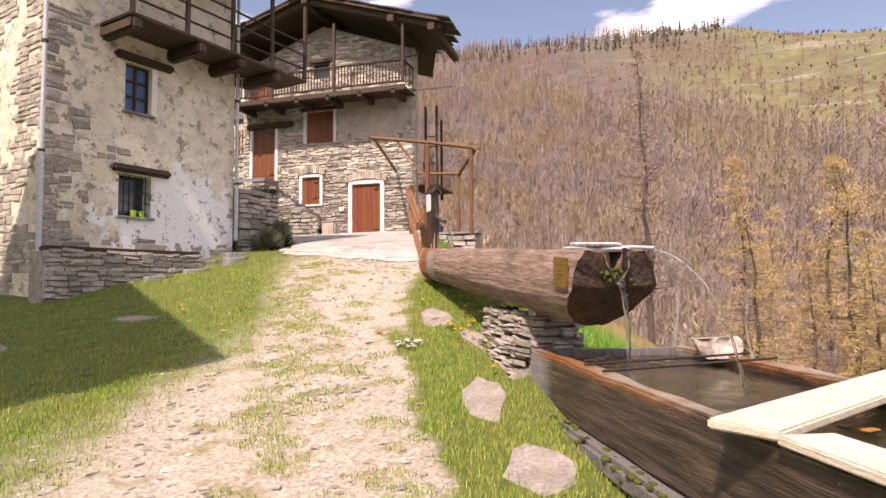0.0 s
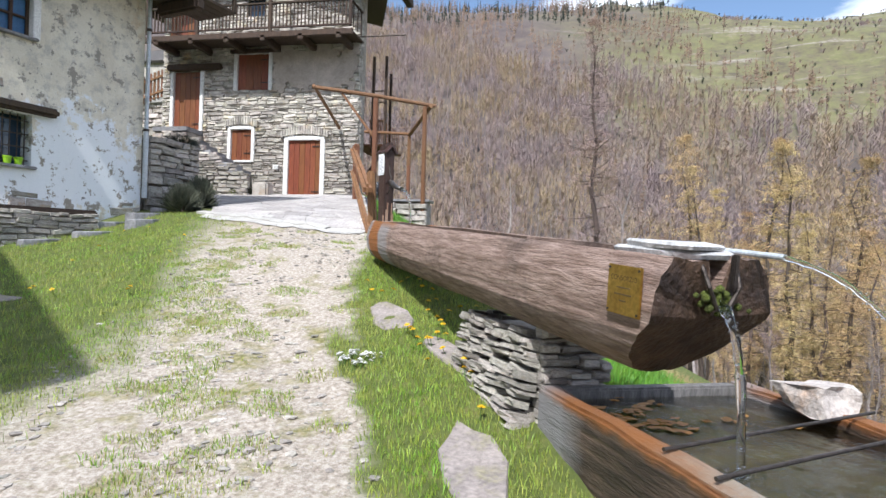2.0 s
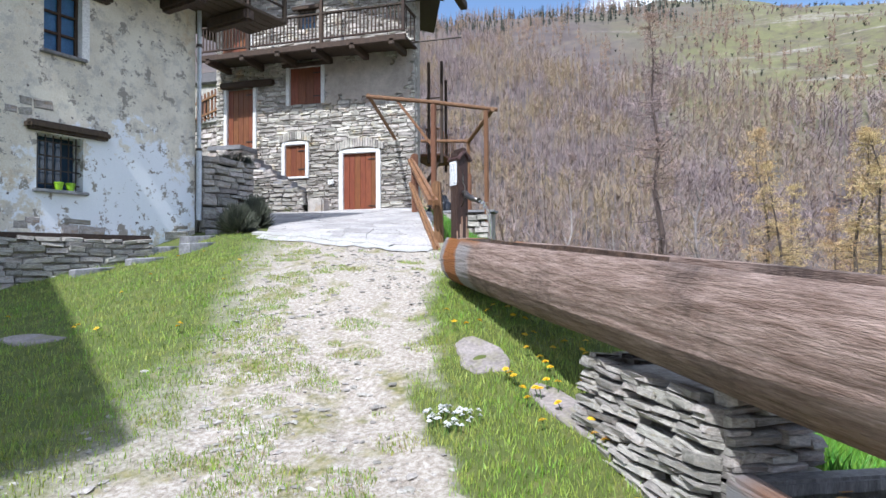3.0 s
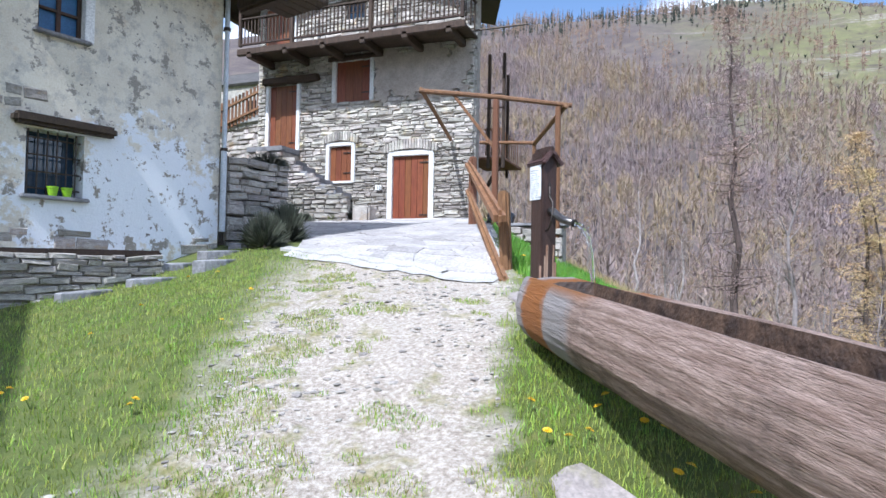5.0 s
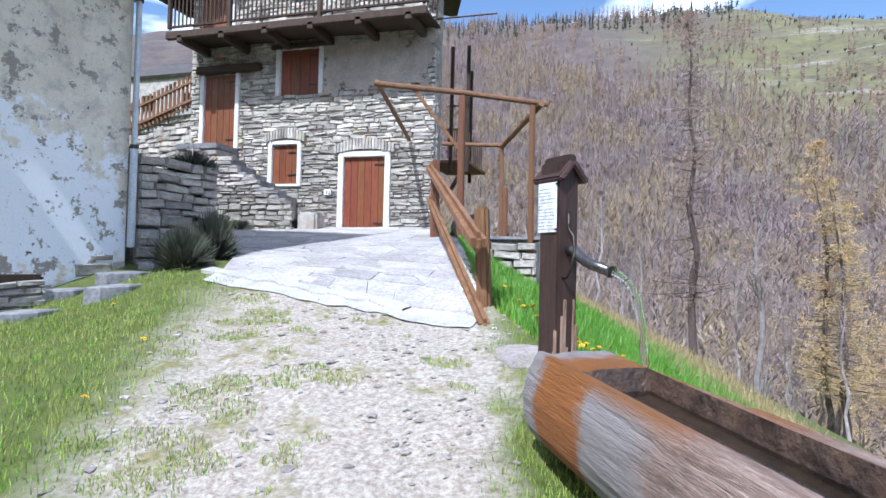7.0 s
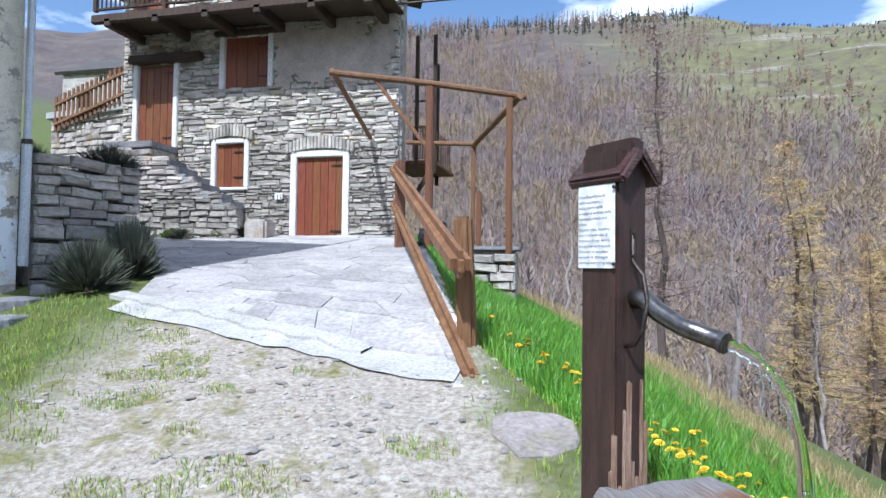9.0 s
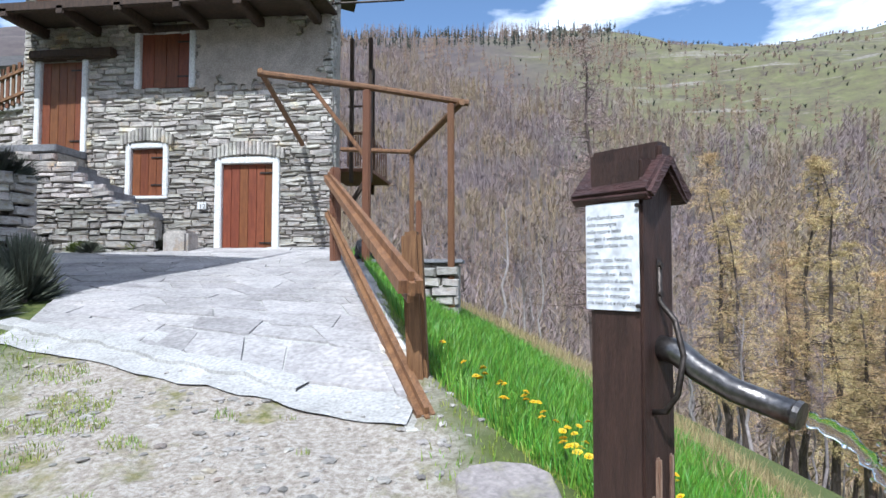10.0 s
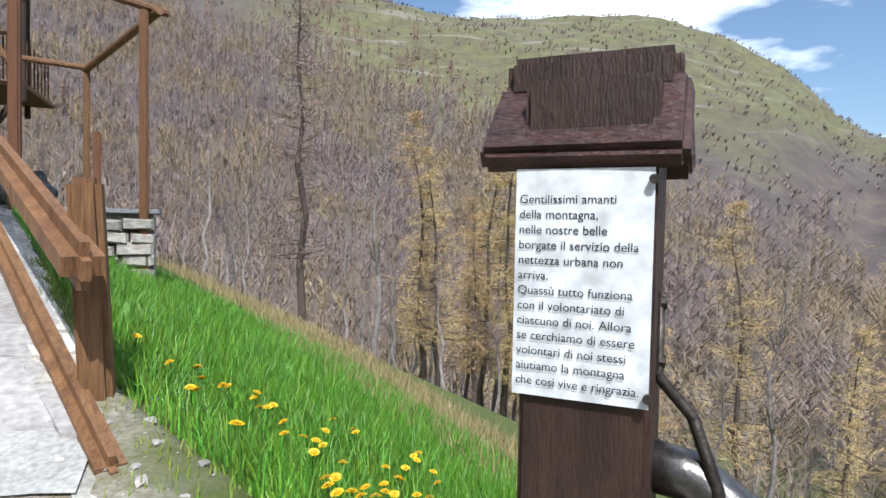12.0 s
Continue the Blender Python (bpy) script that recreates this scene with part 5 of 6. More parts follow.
    for _ in range(34):
        bmesh.ops.create_icosphere(bm, subdivisions=1, radius=rng.uniform(0.012, 0.026),
                                   matrix=Matrix.Translation((rng.uniform(-0.015, 0.02), rng.gauss(0, 0.05), rng.uniform(0.0, 0.13))))
    tagged(part("cushion", bm, M_MOSS, ms, smooth=True), kind="stuff")
    q = thing("brass_plaque", "brass plaque screwed to the side of the log", "plaque", LM @ Matrix.Translation((0.19, 0.372, 0.085)) @ Matrix.Rotation(math.pi, 4, "Z"))
    part("plate", box(0.25, 0.012, 0.23, (0, 0, 0), 0.003), M_BRASS, q)
    for x, z in ((-0.11, 0.1), (0.11, 0.1), (-0.11, -0.1), (0.11, -0.1)):
        part("screw", tube([(x, -0.004, z), (x, -0.011, z)], 0.006, 8), M_IRON, q)
    digits("CONSORZIO", Matrix.Translation((0, -0.0075, 0.045)) @ pose(0, 0, 0, 90), 0.034, q, M_BRASS_MARK, "CENTER")
    for w, z in ((0.1, 0.012), (0.13, -0.02), (0.05, -0.05)):
        part("line", box(w, 0.002, 0.007, (0, -0.0075, z)), M_BRASS_MARK, q)
    # small outlet pipe and the two jets into the trough
    o = thing("outlet_pipe", "thin grey outlet pipe lying on the log's end", "pipe", LM)
    part("pipe", tube([(0.5, -0.20, 0.285), (0.1, -0.22, 0.285), (-0.11, -0.25, 0.28)], 0.014, 10), M_ZINC, o)
    part("bracket", box(0.03, 0.03, 0.16, (-0.03, -0.05, 0.2), 0.005), M_IRON, o)
    jet("water_jet", [LM @ Vector((-0.11, -0.25, 0.28)), LM @ Vector((-0.38, -0.32, 0.18)), LM @ Vector((-0.66, -0.40, -0.12)), LM @ Vector((-0.86, -0.46, -0.70))], 0.013)
    jet("water_jet", [LM @ Vector((0.05, 0.0, 0.08)), LM @ Vector((-0.06, 0, 0.02)), LM @ Vector((-0.15, 0, -0.2)), LM @ Vector((-0.21, 0.0, -0.72))], 0.024)


def jet(name, pts, r):
    rng = random.Random(len(bpy.data.objects))
    t = thing(name, "falling stream of clear water breaking into drops", "water")
    fine, radii = [], []
    for i in range(25):
        s = i / 24 * (len(pts) - 1)
        k = min(int(s), len(pts) - 2)
        p0, p1, p2, p3 = pts[max(k - 1, 0)], pts[k], pts[k + 1], pts[min(k + 2, len(pts) - 1)]
        f = s - k
        p = 0.5 * ((2 * p1) + (p2 - p0) * f + (2 * p0 - 5 * p1 + 4 * p2 - p3) * f * f + (3 * p1 - p0 - 3 * p2 + p3) * f ** 3)
        fine.append(p + Vector((rng.uniform(-1, 1), rng.uniform(-1, 1), 0)) * 0.004)
        radii.append(r * rng.uniform(0.55, 1.15))
    part("stream", tube(fine, radii, 8), M_JET, t, smooth=True)
    bm = bmesh.new()
    for k in range(60):
        p = fine[rng.randrange(8, 25)] + Vector((rng.gauss(0, 0.016), rng.gauss(0, 0.016), rng.gauss(0, 0.02)))
        bmesh.ops.create_icosphere(bm, subdivisions=1, radius=rng.uniform(0.003, 0.007), matrix=Matrix.Translation(p))
    for k in range(70):                          # splash where it strikes
        a, d = rng.uniform(0, 6.283), abs(rng.gauss(0, 0.09))
        p = fine[-1] + Vector((math.cos(a) * d, math.sin(a) * d, rng.uniform(0.0, 0.07) * (1 - min(d / 0.25, 1)) + 0.01))
        bmesh.ops.create_icosphere(bm, subdivisions=1, radius=rng.uniform(0.004, 0.012), matrix=Matrix.Translation(p))
    tagged(part("drops", bm, M_JET, t, smooth=True), kind="stuff")


fed_end(M_LOG)
log_fountain()


def pier():
    m = frame_of(LA, (LDIR.x, LDIR.y), 0)
    t = thing("stone_pier", "dry-stone pier of thin slates under the log", "pier", m)
    part("core", box(1.2, 0.46, 1.15, (2.05, -0.16, 0.21), 0.03), M_MORTAR, t)
    part("core", box(1.2, 0.34, 0.7, (2.05, 0.05, -0.02), 0.03), M_MORTAR, t)
    # the face leans back towards the top
    face = m @ frame_of((2.68, 0.13), (-1, 0)) @ Matrix.Translation((0, 0, 0.87)) @ Matrix.Rotation(-0.2, 4, "X") @ Matrix.Translation((0, 0, -0.87))
    lay_stones(t, face, 1.28, -0.35, 0.85, M_STONE_WARM, 71, (0.028, 0.065), (0.12, 0.36), 0.13, (), lambda x, z: True, lambda x: 0.89 - 0.02 * x, 300)
    lay_stones(t, m @ frame_of((1.42, 0.14), (0, -1)), 0.54, -0.35, 0.84, M_STONE_WARM, 72, (0.03, 0.065), (0.1, 0.3), 0.12, (), lambda x, z: z > 0.3)
    lay_stones(t, m @ frame_of((2.66, -0.4), (0, 1)), 0.54, -0.35, 0.84, M_STONE_WARM, 73, (0.03, 0.07), (0.1, 0.3), 0.12, (), lambda x, z: False)


pier()

TM = frame_of((1.55, 5.45), (0.41, -0.912))     # x along the trough, towards +x; y across it, outward to the valley
TW, TL, TZ = 1.55, 5.4, 0.50


def worn_plank(sx, sy, sz, at, wear):
    """A long thick plank with its faces and edges rubbed uneven."""
    own = bmesh.new()
    bmesh.ops.create_cube(own, size=1)
    bmesh.ops.scale(own, vec=(sx, sy, sz), verts=own.verts)
    bmesh.ops.bevel(own, geom=own.edges[:], offset=wear, segments=2, affect="EDGES", clamp_overlap=True)
    bmesh.ops.subdivide_edges(own, edges=[e for e in own.edges if abs(e.verts[0].co.x - e.verts[1].co.x) > sx * 0.5], cuts=70)
    for v in own.verts:
        n = noise.noise(Vector((v.co.x * 2.2, v.co.y * 9, v.co.z * 5)))
        v.co.z += wear * 0.8 * n
        v.co.y += wear * 0.5 * noise.noise(Vector((v.co.x * 3.1, v.co.z * 6, 3.3)))
    bmesh.ops.translate(own, vec=at, verts=own.verts)
    return own


def tint(material, colour, boxes, ragged):
    """A second colour inside boxes of the thing's own space (centre, half, edge for each axis), with a ragged outline."""
    nt = material.node_tree
    bs = nt.nodes["Principled BSDF"]
    col = bs.inputs["Base Color"].links[0].from_socket
    tc = nt.nodes.new("ShaderNodeTexCoord")
    n = nt.nodes.new("ShaderNodeTexNoise")
    n.inputs["Scale"].default_value, n.inputs["Detail"].default_value, n.inputs["Roughness"].default_value = 5.0, 8, 0.72
    nt.links.new(tc.outputs["Object"], n.inputs["Vector"])
    shift = nt.nodes.new("ShaderNodeVectorMath")
    shift.operation = "MULTIPLY_ADD"
    shift.inputs[1].default_value = ragged
    shift.inputs[2].default_value = [-r / 2 for r in ragged]
    nt.links.new(n.outputs["Color"], shift.inputs[0])
    add = nt.nodes.new("ShaderNodeVectorMath")
    nt.links.new(tc.outputs["Object"], add.inputs[0])
    nt.links.new(shift.outputs["Vector"], add.inputs[1])
    sp = nt.nodes.new("ShaderNodeSeparateXYZ")
    nt.links.new(add.outputs["Vector"], sp.inputs[0])
    total = None
    for axis, (centre, half, edge) in boxes.items():
        d = nt.nodes.new("ShaderNodeMath")
        d.operation = "SUBTRACT"
        d.inputs[1].default_value = centre
        nt.links.new(sp.outputs[axis], d.inputs[0])
        ab = nt.nodes.new("ShaderNodeMath")
        ab.operation = "ABSOLUTE"
        nt.links.new(d.outputs["Value"], ab.inputs[0])
        r = nt.nodes.new("ShaderNodeMapRange")
        r.inputs["From Min"].default_value, r.inputs["From Max"].default_value = half + edge, half
        nt.links.new(ab.outputs["Value"], r.inputs["Value"])
        if total is None:
            total = r.outputs["Result"]
        else:
            mu = nt.nodes.new("ShaderNodeMath")
            mu.operation = "MULTIPLY"
            nt.links.new(total, mu.inputs[0])
            nt.links.new(r.outputs["Result"], mu.inputs[1])
            total = mu.outputs["Value"]
    mx = nt.nodes.new("ShaderNodeMix")
    mx.data_type = "RGBA"
    nt.links.new(total, mx.inputs["Factor"])
    nt.links.new(col, mx.inputs["A"])
    mx.inputs["B"].default_value = (*colour, 1)
    nt.links.new(mx.outputs["Result"], bs.inputs["Base Color"])


# bleached grey where the side meets the end, orange algae along the rim
tint(M_TROUGH_SIDE, (0.24, 0.235, 0.24), {"X": (0.0, 0.35, 0.35), "Z": (0.3, 0.5, 0.05)}, (0.3, 0.1, 0.1))
tint(M_TROUGH_SIDE, (0.25, 0.10, 0.03), {"X": (1.5, 1.05, 0.5), "Z": (TZ + 0.02, 0.035, 0.05)}, (0.5, 0.1, 0.13))
tint(M_TROUGH_SIDE, (0.29, 0.25, 0.20), {"X": (3.4, 1.6, 0.6), "Z": (TZ + 0.02, 0.015, 0.03)}, (0.5, 0.1, 0.10))


def trough():
    t = thing("wooden_trough", "large dark wet plank water trough with orange algae", "trough", TM)
    for y, lab in ((0.06, "dark wet side plank with orange edge"), (TW - 0.06, "")):
        part("side", worn_plank(TL, 0.14, 0.46, (TL / 2, y, TZ - 0.23), 0.02), M_TROUGH_SIDE, t, lab)
    part("end", box(0.12, TW - 0.24, 0.44, (0.06, TW / 2, TZ - 0.23), 0.015), M_TROUGH_END, t, "grey end plank")
    part("end", box(0.12, TW - 0.24, 0.44, (TL - 0.06, TW / 2, TZ - 0.23), 0.015), M_TROUGH, t)
    part("bottom", box(TL - 0.2, TW - 0.2, 0.08, (TL / 2, TW / 2, TZ - 0.42)), M_SILT, t, "green-brown silt on the bottom")
    bm = bmesh.new()
    bmesh.ops.create_grid(bm, x_segments=60, y_segments=20, size=0.5)
    for v in bm.verts:
        v.co.x, v.co.y = 0.12 + (v.co.x + 0.5) * (TL - 0.24), 0.12 + (v.co.y + 0.5) * (TW - 0.24)
        v.co.z = TZ - 0.075 + 0.004 * math.sin(v.co.x * 21) * math.cos(v.co.y * 17)
    part("water", bm, M_WATER, t, "rippled brownish water", True)
    part("base_beam", box(TL, 0.2, 0.14, (TL / 2 - 0.12, -0.01, -0.03), 0.03), M_TROUGH_END, t, "grey mossy base beam")
    for x in (0.7, 2.6, 4.6):
        part("foot", box(0.25, 0.5, 0.5, (x, 0.3, -0.35), 0.03), M_STONE_WARM, t)
        part("foot", box(0.25, 0.5, 2.2, (x, TW - 0.3, -1.05), 0.03), M_STONE_WARM, t)
    rng = random.Random(6)
    for k in range(46):
        x, y = (rng.gauss(0.55, 0.2), rng.gauss(0.42, 0.14)) if k < 38 else (rng.uniform(0.4, 4), rng.uniform(0.3, TW - 0.3))
        lf = thing("fallen_leaf", "wet orange fallen leaf floating on the water", "leaf", TM @ Matrix.Translation((x, max(y, 0.2), TZ - 0.066)) @ Matrix.Rotation(rng.uniform(0, 6.3), 4, "Z"), "leaves in the trough")
        bm = bmesh.new()
        size = rng.uniform(0.025, 0.05)
        ring = [bm.verts.new((math.cos(a) * size * (1 + 0.35 * math.cos(2 * a)), math.sin(a) * size * 0.75, 0.004 * math.sin(3 * a))) for a in (0, 0.7, 1.5, 2.4, 3.1, 3.9, 4.7, 5.6)]
        bm.faces.new(ring)
        part("blade", bm, M_FALLEN, lf)
    rng = random.Random(3)
    bm = bmesh.new()
    for k in range(90):
        p = Vector((rng.uniform(0.5, 3.2), -0.02 - rng.random() * 0.09, rng.uniform(-0.05, 0.06)))
        bmesh.ops.create_icosphere(bm, subdivisions=1, radius=rng.uniform(0.012, 0.035), matrix=Matrix.Translation(p) @ Matrix.Diagonal((1.6, 1, 0.6, 1)))
    tagged(part("moss", bm, M_MOSS, t, "yellow-green moss cushions", True), kind="stuff")
    for x in (1.15, 1.5):
        b = thing("iron_bar", "rusty iron bar laid across the trough", "bar", TM, "bars across the trough")
        part("bar", tube([(x + 0.25, 0.02, TZ + 0.02), (x - 0.15, TW + 0.05, TZ + 0.03)], 0.010, 8), M_IRON, b)
    s = thing("boulder", "pale rounded stone on the trough's rim", "stone", TM @ Matrix.Translation((0.75, TW - 0.1, TZ + 0.07)))
    bm = bmesh.new()
    bmesh.ops.create_icosphere(bm, subdivisions=3, radius=0.21)
    for v in bm.verts:
        n = noise.noise(v.co * 6)
        v.co = Vector((max(-0.17, min(0.19, v.co.x * 1.3)), max(-0.12, min(0.12, v.co.y)), max(-0.08, min(0.07 + v.co.x * 0.2, v.co.z * 0.8)))) * (1 + 0.4 * n)
    part("stone", bm, M_STONE, s)
    p = thing("plank", "sun-bleached plank laid across the trough", "plank", TM)
    part("board", beam((3.5, -0.1, TZ + 0.03), (2.45, TW + 0.15, TZ + 0.05), 0.30, 0.045, 0.01, roll=0), M_PLANK, p)
    part("board", box(1.85, 0.24, 0.04, (4.56, 0.07, TZ + 0.022), 0.008), M_PLANK, p)
    part("knot", tube([(2.9, -0.001, TZ - 0.14), (2.9, -0.006, TZ - 0.14)], 0.03, 9), M_OLDWOOD, t)


trough()

# ---- spout post ----
PA = Vector((0.718, -0.696, 0))            # along the face that carries the notice
PM = frame_of((-0.858, 9.794), (PA.x, PA.y))


def spout_post():
    """x runs along the notice's face towards the spout, -y is the side of the notice."""
    t = thing("fountain_post", "dark brown painted fountain post with small gabled roof", "post", PM)
    bm = box(0.172, 0.155, 1.75, (-0.002, -0.003, 1.98), 0.008)
    part("shaft", bm, M_POST, t, "dark brown painted timber")
    rng = random.Random(17)
    for k in range(7):
        y = -0.068 + 0.022 * k
        hgt = 0.55 + 0.35 * math.sin(k * 0.9) ** 2 + rng.uniform(0, 0.1)
        part("split_side", beam((0.08, y, 1.08), (0.083 + rng.uniform(-0.004, 0.003), y + 0.004, 1.08 + hgt), 0.02, 0.024, 0.006), M_RAWWOOD, t, "bare split reddish wood")
    for k in range(4):
        part("split_side", beam((0.072 - 0.021 * k, -0.079, 1.08), (0.074 - 0.012 * k, -0.079, 1.86 - 0.13 * k), 0.024, 0.016, 0.006), M_RAWWOOD, t)
    for s in (-1, 1):
        rot = Matrix.Rotation(s * radians(-48), 3, "X")
        bm = box(0.265, 0.155, 0.042, (-0.0135, 0, 0), 0.009, rot)
        rb = random.Random(4 + s)
        for v in bm.verts:
            v.co += Vector((rb.uniform(-0.003, 0.003), rb.uniform(-0.003, 0.003), rb.uniform(-0.002, 0.002)))
        bmesh.ops.translate(bm, vec=(0.0, 0.012 + s * 0.052, 2.80), verts=bm.verts)
        part("roof_board", bm, M_POSTROOF, t, "weathered maroon roof board")
    part("ridge_cap", box(0.24, 0.066, 0.062, (-0.014, 0.008, 2.872), 0.012), M_POST, t)
    bm = bmesh.new()
    for x in (-0.087, 0.083):
        vs = [bm.verts.new((x, y, z)) for y, z in ((-0.078, 2.72), (0.073, 2.72), (0.012, 2.845))]
        bm.faces.new(vs)
    part("gable", bm, M_POST, t)
    n = thing("notice", "white paper notice with black printed Italian text", "notice", PM @ Matrix.Translation((-0.004, -0.0875, 0)))
    bm = bmesh.new()
    bmesh.ops.create_grid(bm, x_segments=12, y_segments=14, size=0.5)
    for v in bm.verts:
        x, z = v.co.x * 0.176, v.co.y * 0.30
        bulge = 0.0025 * max(0, math.cos(x * 13)) * (0.6 + 0.4 * math.sin(z * 14))
        v.co = Vector((x - 0.002, -0.001 - bulge, 2.585 + z))
    part("sheet", bm, M_PAPER, n, smooth=True)
    lines = ("Gentilissimi amanti", "della montagna,", "nelle nostre belle", "borgate il servizio della", "nettezza urbana non", "arriva.", "Quassù tutto funziona",
             "con il volontariato di", "ciascuno di noi. Allora", "se cerchiamo di essere", "volontari di noi stessi", "aiutiamo la montagna", "che così vive e ringrazia.")
    for k, line in enumerate(lines):
        ob = digits(line, Matrix.Translation((-0.0845, -0.0042, 2.690 - k * 0.0200)) @ pose(0, 0, 0, 90), 0.0165, n, M_INK, name="text_line")
        ob.matrix_basis = ob.matrix_basis @ Matrix.Diagonal((min(1.0, 0.158 / max(ob.dimensions.x, 0.01)), 1, 1, 1))
    for x, z in ((0.085, 2.45), (0.085, 2.72)):
        part("pin", tube([(x, -0.004, z), (x, -0.012, z)], 0.006, 8), M_IRON, n)
    # spout, its curved stay and strap
    s = thing("water_spout", "bent grey metal spout with an iron stay", "spout", PM @ Matrix.Translation((-0.019, 0, 0)))
    part("pipe", tube([(0.08, 0.01, 2.335), (0.15, 0.01, 2.325), (0.21, 0.01, 2.285), (0.30, 0.01, 2.245), (0.45, 0.005, 2.21)], [0.036, 0.036, 0.034, 0.031, 0.030], 16), M_SPOUT, s, smooth=True)
    part("lip", tube([(0.445, 0.005, 2.211), (0.458, 0.005, 2.208)], [0.035, 0.034], 16), M_SPOUT, s)
    part("stay", tube([(0.103, 0.0, 2.56), (0.104, 0.0, 2.46), (0.15, 0.0, 2.41), (0.185, -0.02, 2.32), (0.175, -0.035, 2.22), (0.14, -0.035, 2.17), (0.09, -0.035, 2.16)], 0.0085, 8), M_IRON, s, "dark iron stay", True)
    part("strap", box(0.008, 0.03, 0.12, (0.102, 0.0, 2.52), 0.003), M_IRON, s)
    for z in (2.48, 2.56):
        part("bolt", tube([(0.104, 0, z), (0.114, 0, z)], 0.009, 8), M_IRON, s)
    p0 = PM @ Vector((0.455, 0.005, 2.205))
    d = PM.to_3x3() @ Vector((1, 0, 0))
    jet("water_jet", [p0, p0 + d * 0.1 + Vector((0, 0, -0.05)), p0 + d * 0.2 + Vector((0, 0, -0.24)), p0 + d * 0.27 + Vector((0, 0, -0.88))], 0.02)


spout_post()


# ---- railing and pergola ----
def railing():
    t = thing("handrail", "reddish-brown stained timber handrail beside the paving", "railing")
    a, b = Vector((-1.88, 12.0, 2.44)), Vector((-4.55, 18.5, 4.3))
    c, d = Vector((-1.74, 11.74, 1.63)), Vector((-4.55, 18.5, 3.65))
    part("post", beam((-1.86, 12.42, 0.9), (-1.97, 12.46, 2.86), 0.15, 0.15, 0.03, roll=0.35), M_RAIL, t)
    part("post", beam((-4.24, 18.0, 2.0), (-4.3, 18.1, 4.4), 0.17, 0.15, 0.03, roll=0.35), M_RAIL, t)
    part("top_rail", beam(a, b, 0.17, 0.22, 0.065), M_RAIL, t, "thick rounded top rail")
    part("lower_rail", beam(c, d, 0.12, 0.16, 0.045), M_RAIL, t)


def pergola():
    t = thing("pergola", "open pergola frame of thin reddish-brown poles", "pergola")
    part("front_beam", tube([(-5.6, 17.85, 6.02), (-3.7, 18.0, 5.75), (-2.0, 18.15, 5.46)], [0.062, 0.058, 0.055], 9), M_RAIL, t)
    part("post", beam((-3.72, 18.0, 1.9), (-3.72, 18.0, 5.70), 0.13, 0.13, 0.02), M_RAIL, t)
    part("post", beam((-2.28, 18.1, 0.9), (-2.3, 18.1, 5.45), 0.11, 0.11, 0.02), M_RAIL, t)
    part("post", beam((-3.4, 20.6, 1.5), (-3.42, 20.7, 5.15), 0.1, 0.1, 0.02), M_RAIL, t)
    part("side_beam", tube([(-2.1, 18.0, 5.44), (-3.45, 20.75, 5.15)], 0.058, 9), M_RAIL, t)
    part("cross_beam", tube([(-5.0, 20.8, 5.3), (-3.35, 20.7, 5.18)], 0.05, 9), M_RAIL, t)
    part("brace", beam((-4.75, 17.95, 5.86), (-3.74, 18.0, 4.55), 0.07, 0.07, 0.012), M_RAIL, t)
    part("brace", tube([(-5.55, 17.8, 6.05), (-5.75, 20.45, 5.35)], 0.05, 9), M_RAIL, t)
    w = thing("retaining_wall", "dry-stone retaining wall under the pergola", "wall", frame_of((-3.9, 18.05), (1, 0.03)))
    part("core", box(1.75, 0.6, 3.2, (0.85, 0.42, 1.15), 0.03), M_MORTAR, w)
    lay_stones(w, w.matrix_basis.copy(), 1.75, 0.9, 2.72, M_STONE_WARM, 81, (0.07, 0.18), (0.2, 0.5), 0.16, (), lambda x, z: True, None, 120)
    part("coping", box(1.9, 0.7, 0.07, (0.85, 0.36, 2.79), 0.015), M_SLATE, w)
    b = thing("rubbish_bag", "crumpled black plastic sack behind the railing", "sack", Matrix.Translation((-3.75, 18.6, 2.95)))
    bm = bmesh.new()
    bmesh.ops.create_icosphere(bm, subdivisions=4, radius=0.32)
    for v in bm.verts:
        n = noise.noise(v.co * 7)
        v.co = Vector((v.co.x, v.co.y * 0.7, v.co.z * 1.15)) * (1 + 0.28 * n)
    part("sack", bm, M_BLACK, b)
    s = thing("wooden_stake", "short reddish-brown stake behind the wall", "stake")
    part("stake", beam((-3.02, 19.2, 1.6), (-3.02, 19.2, 3.95), 0.1, 0.1, 0.02), M_RAIL, s)
    p = thing("plastic_pipe", "pale grey drain pipe sticking out of the bank", "pipe")
    part("pipe", tube([(-2.2, 11.95, 1.55), (-1.62, 11.75, 1.5)], 0.055, 14), M_ZINC, p)


railing()
pergola()


VERGE_SLABS = [(-0.08, 7.5, 0.42, 0.8, 0.6), (0.72, 6.62, 0.30, 1.0, 0.69), (1.2, 4.9, 0.42, 1.2, 0.3), (1.88, 3.6, 0.5, 0.75, 0.3),
               (-1.25, 10.95, 0.55, 0.6, 0.6), (-5.4, 7.72, 0.32, 1.0, 1.5), (-6.7, 6.25, 0.4, 0.9, 1.4)]


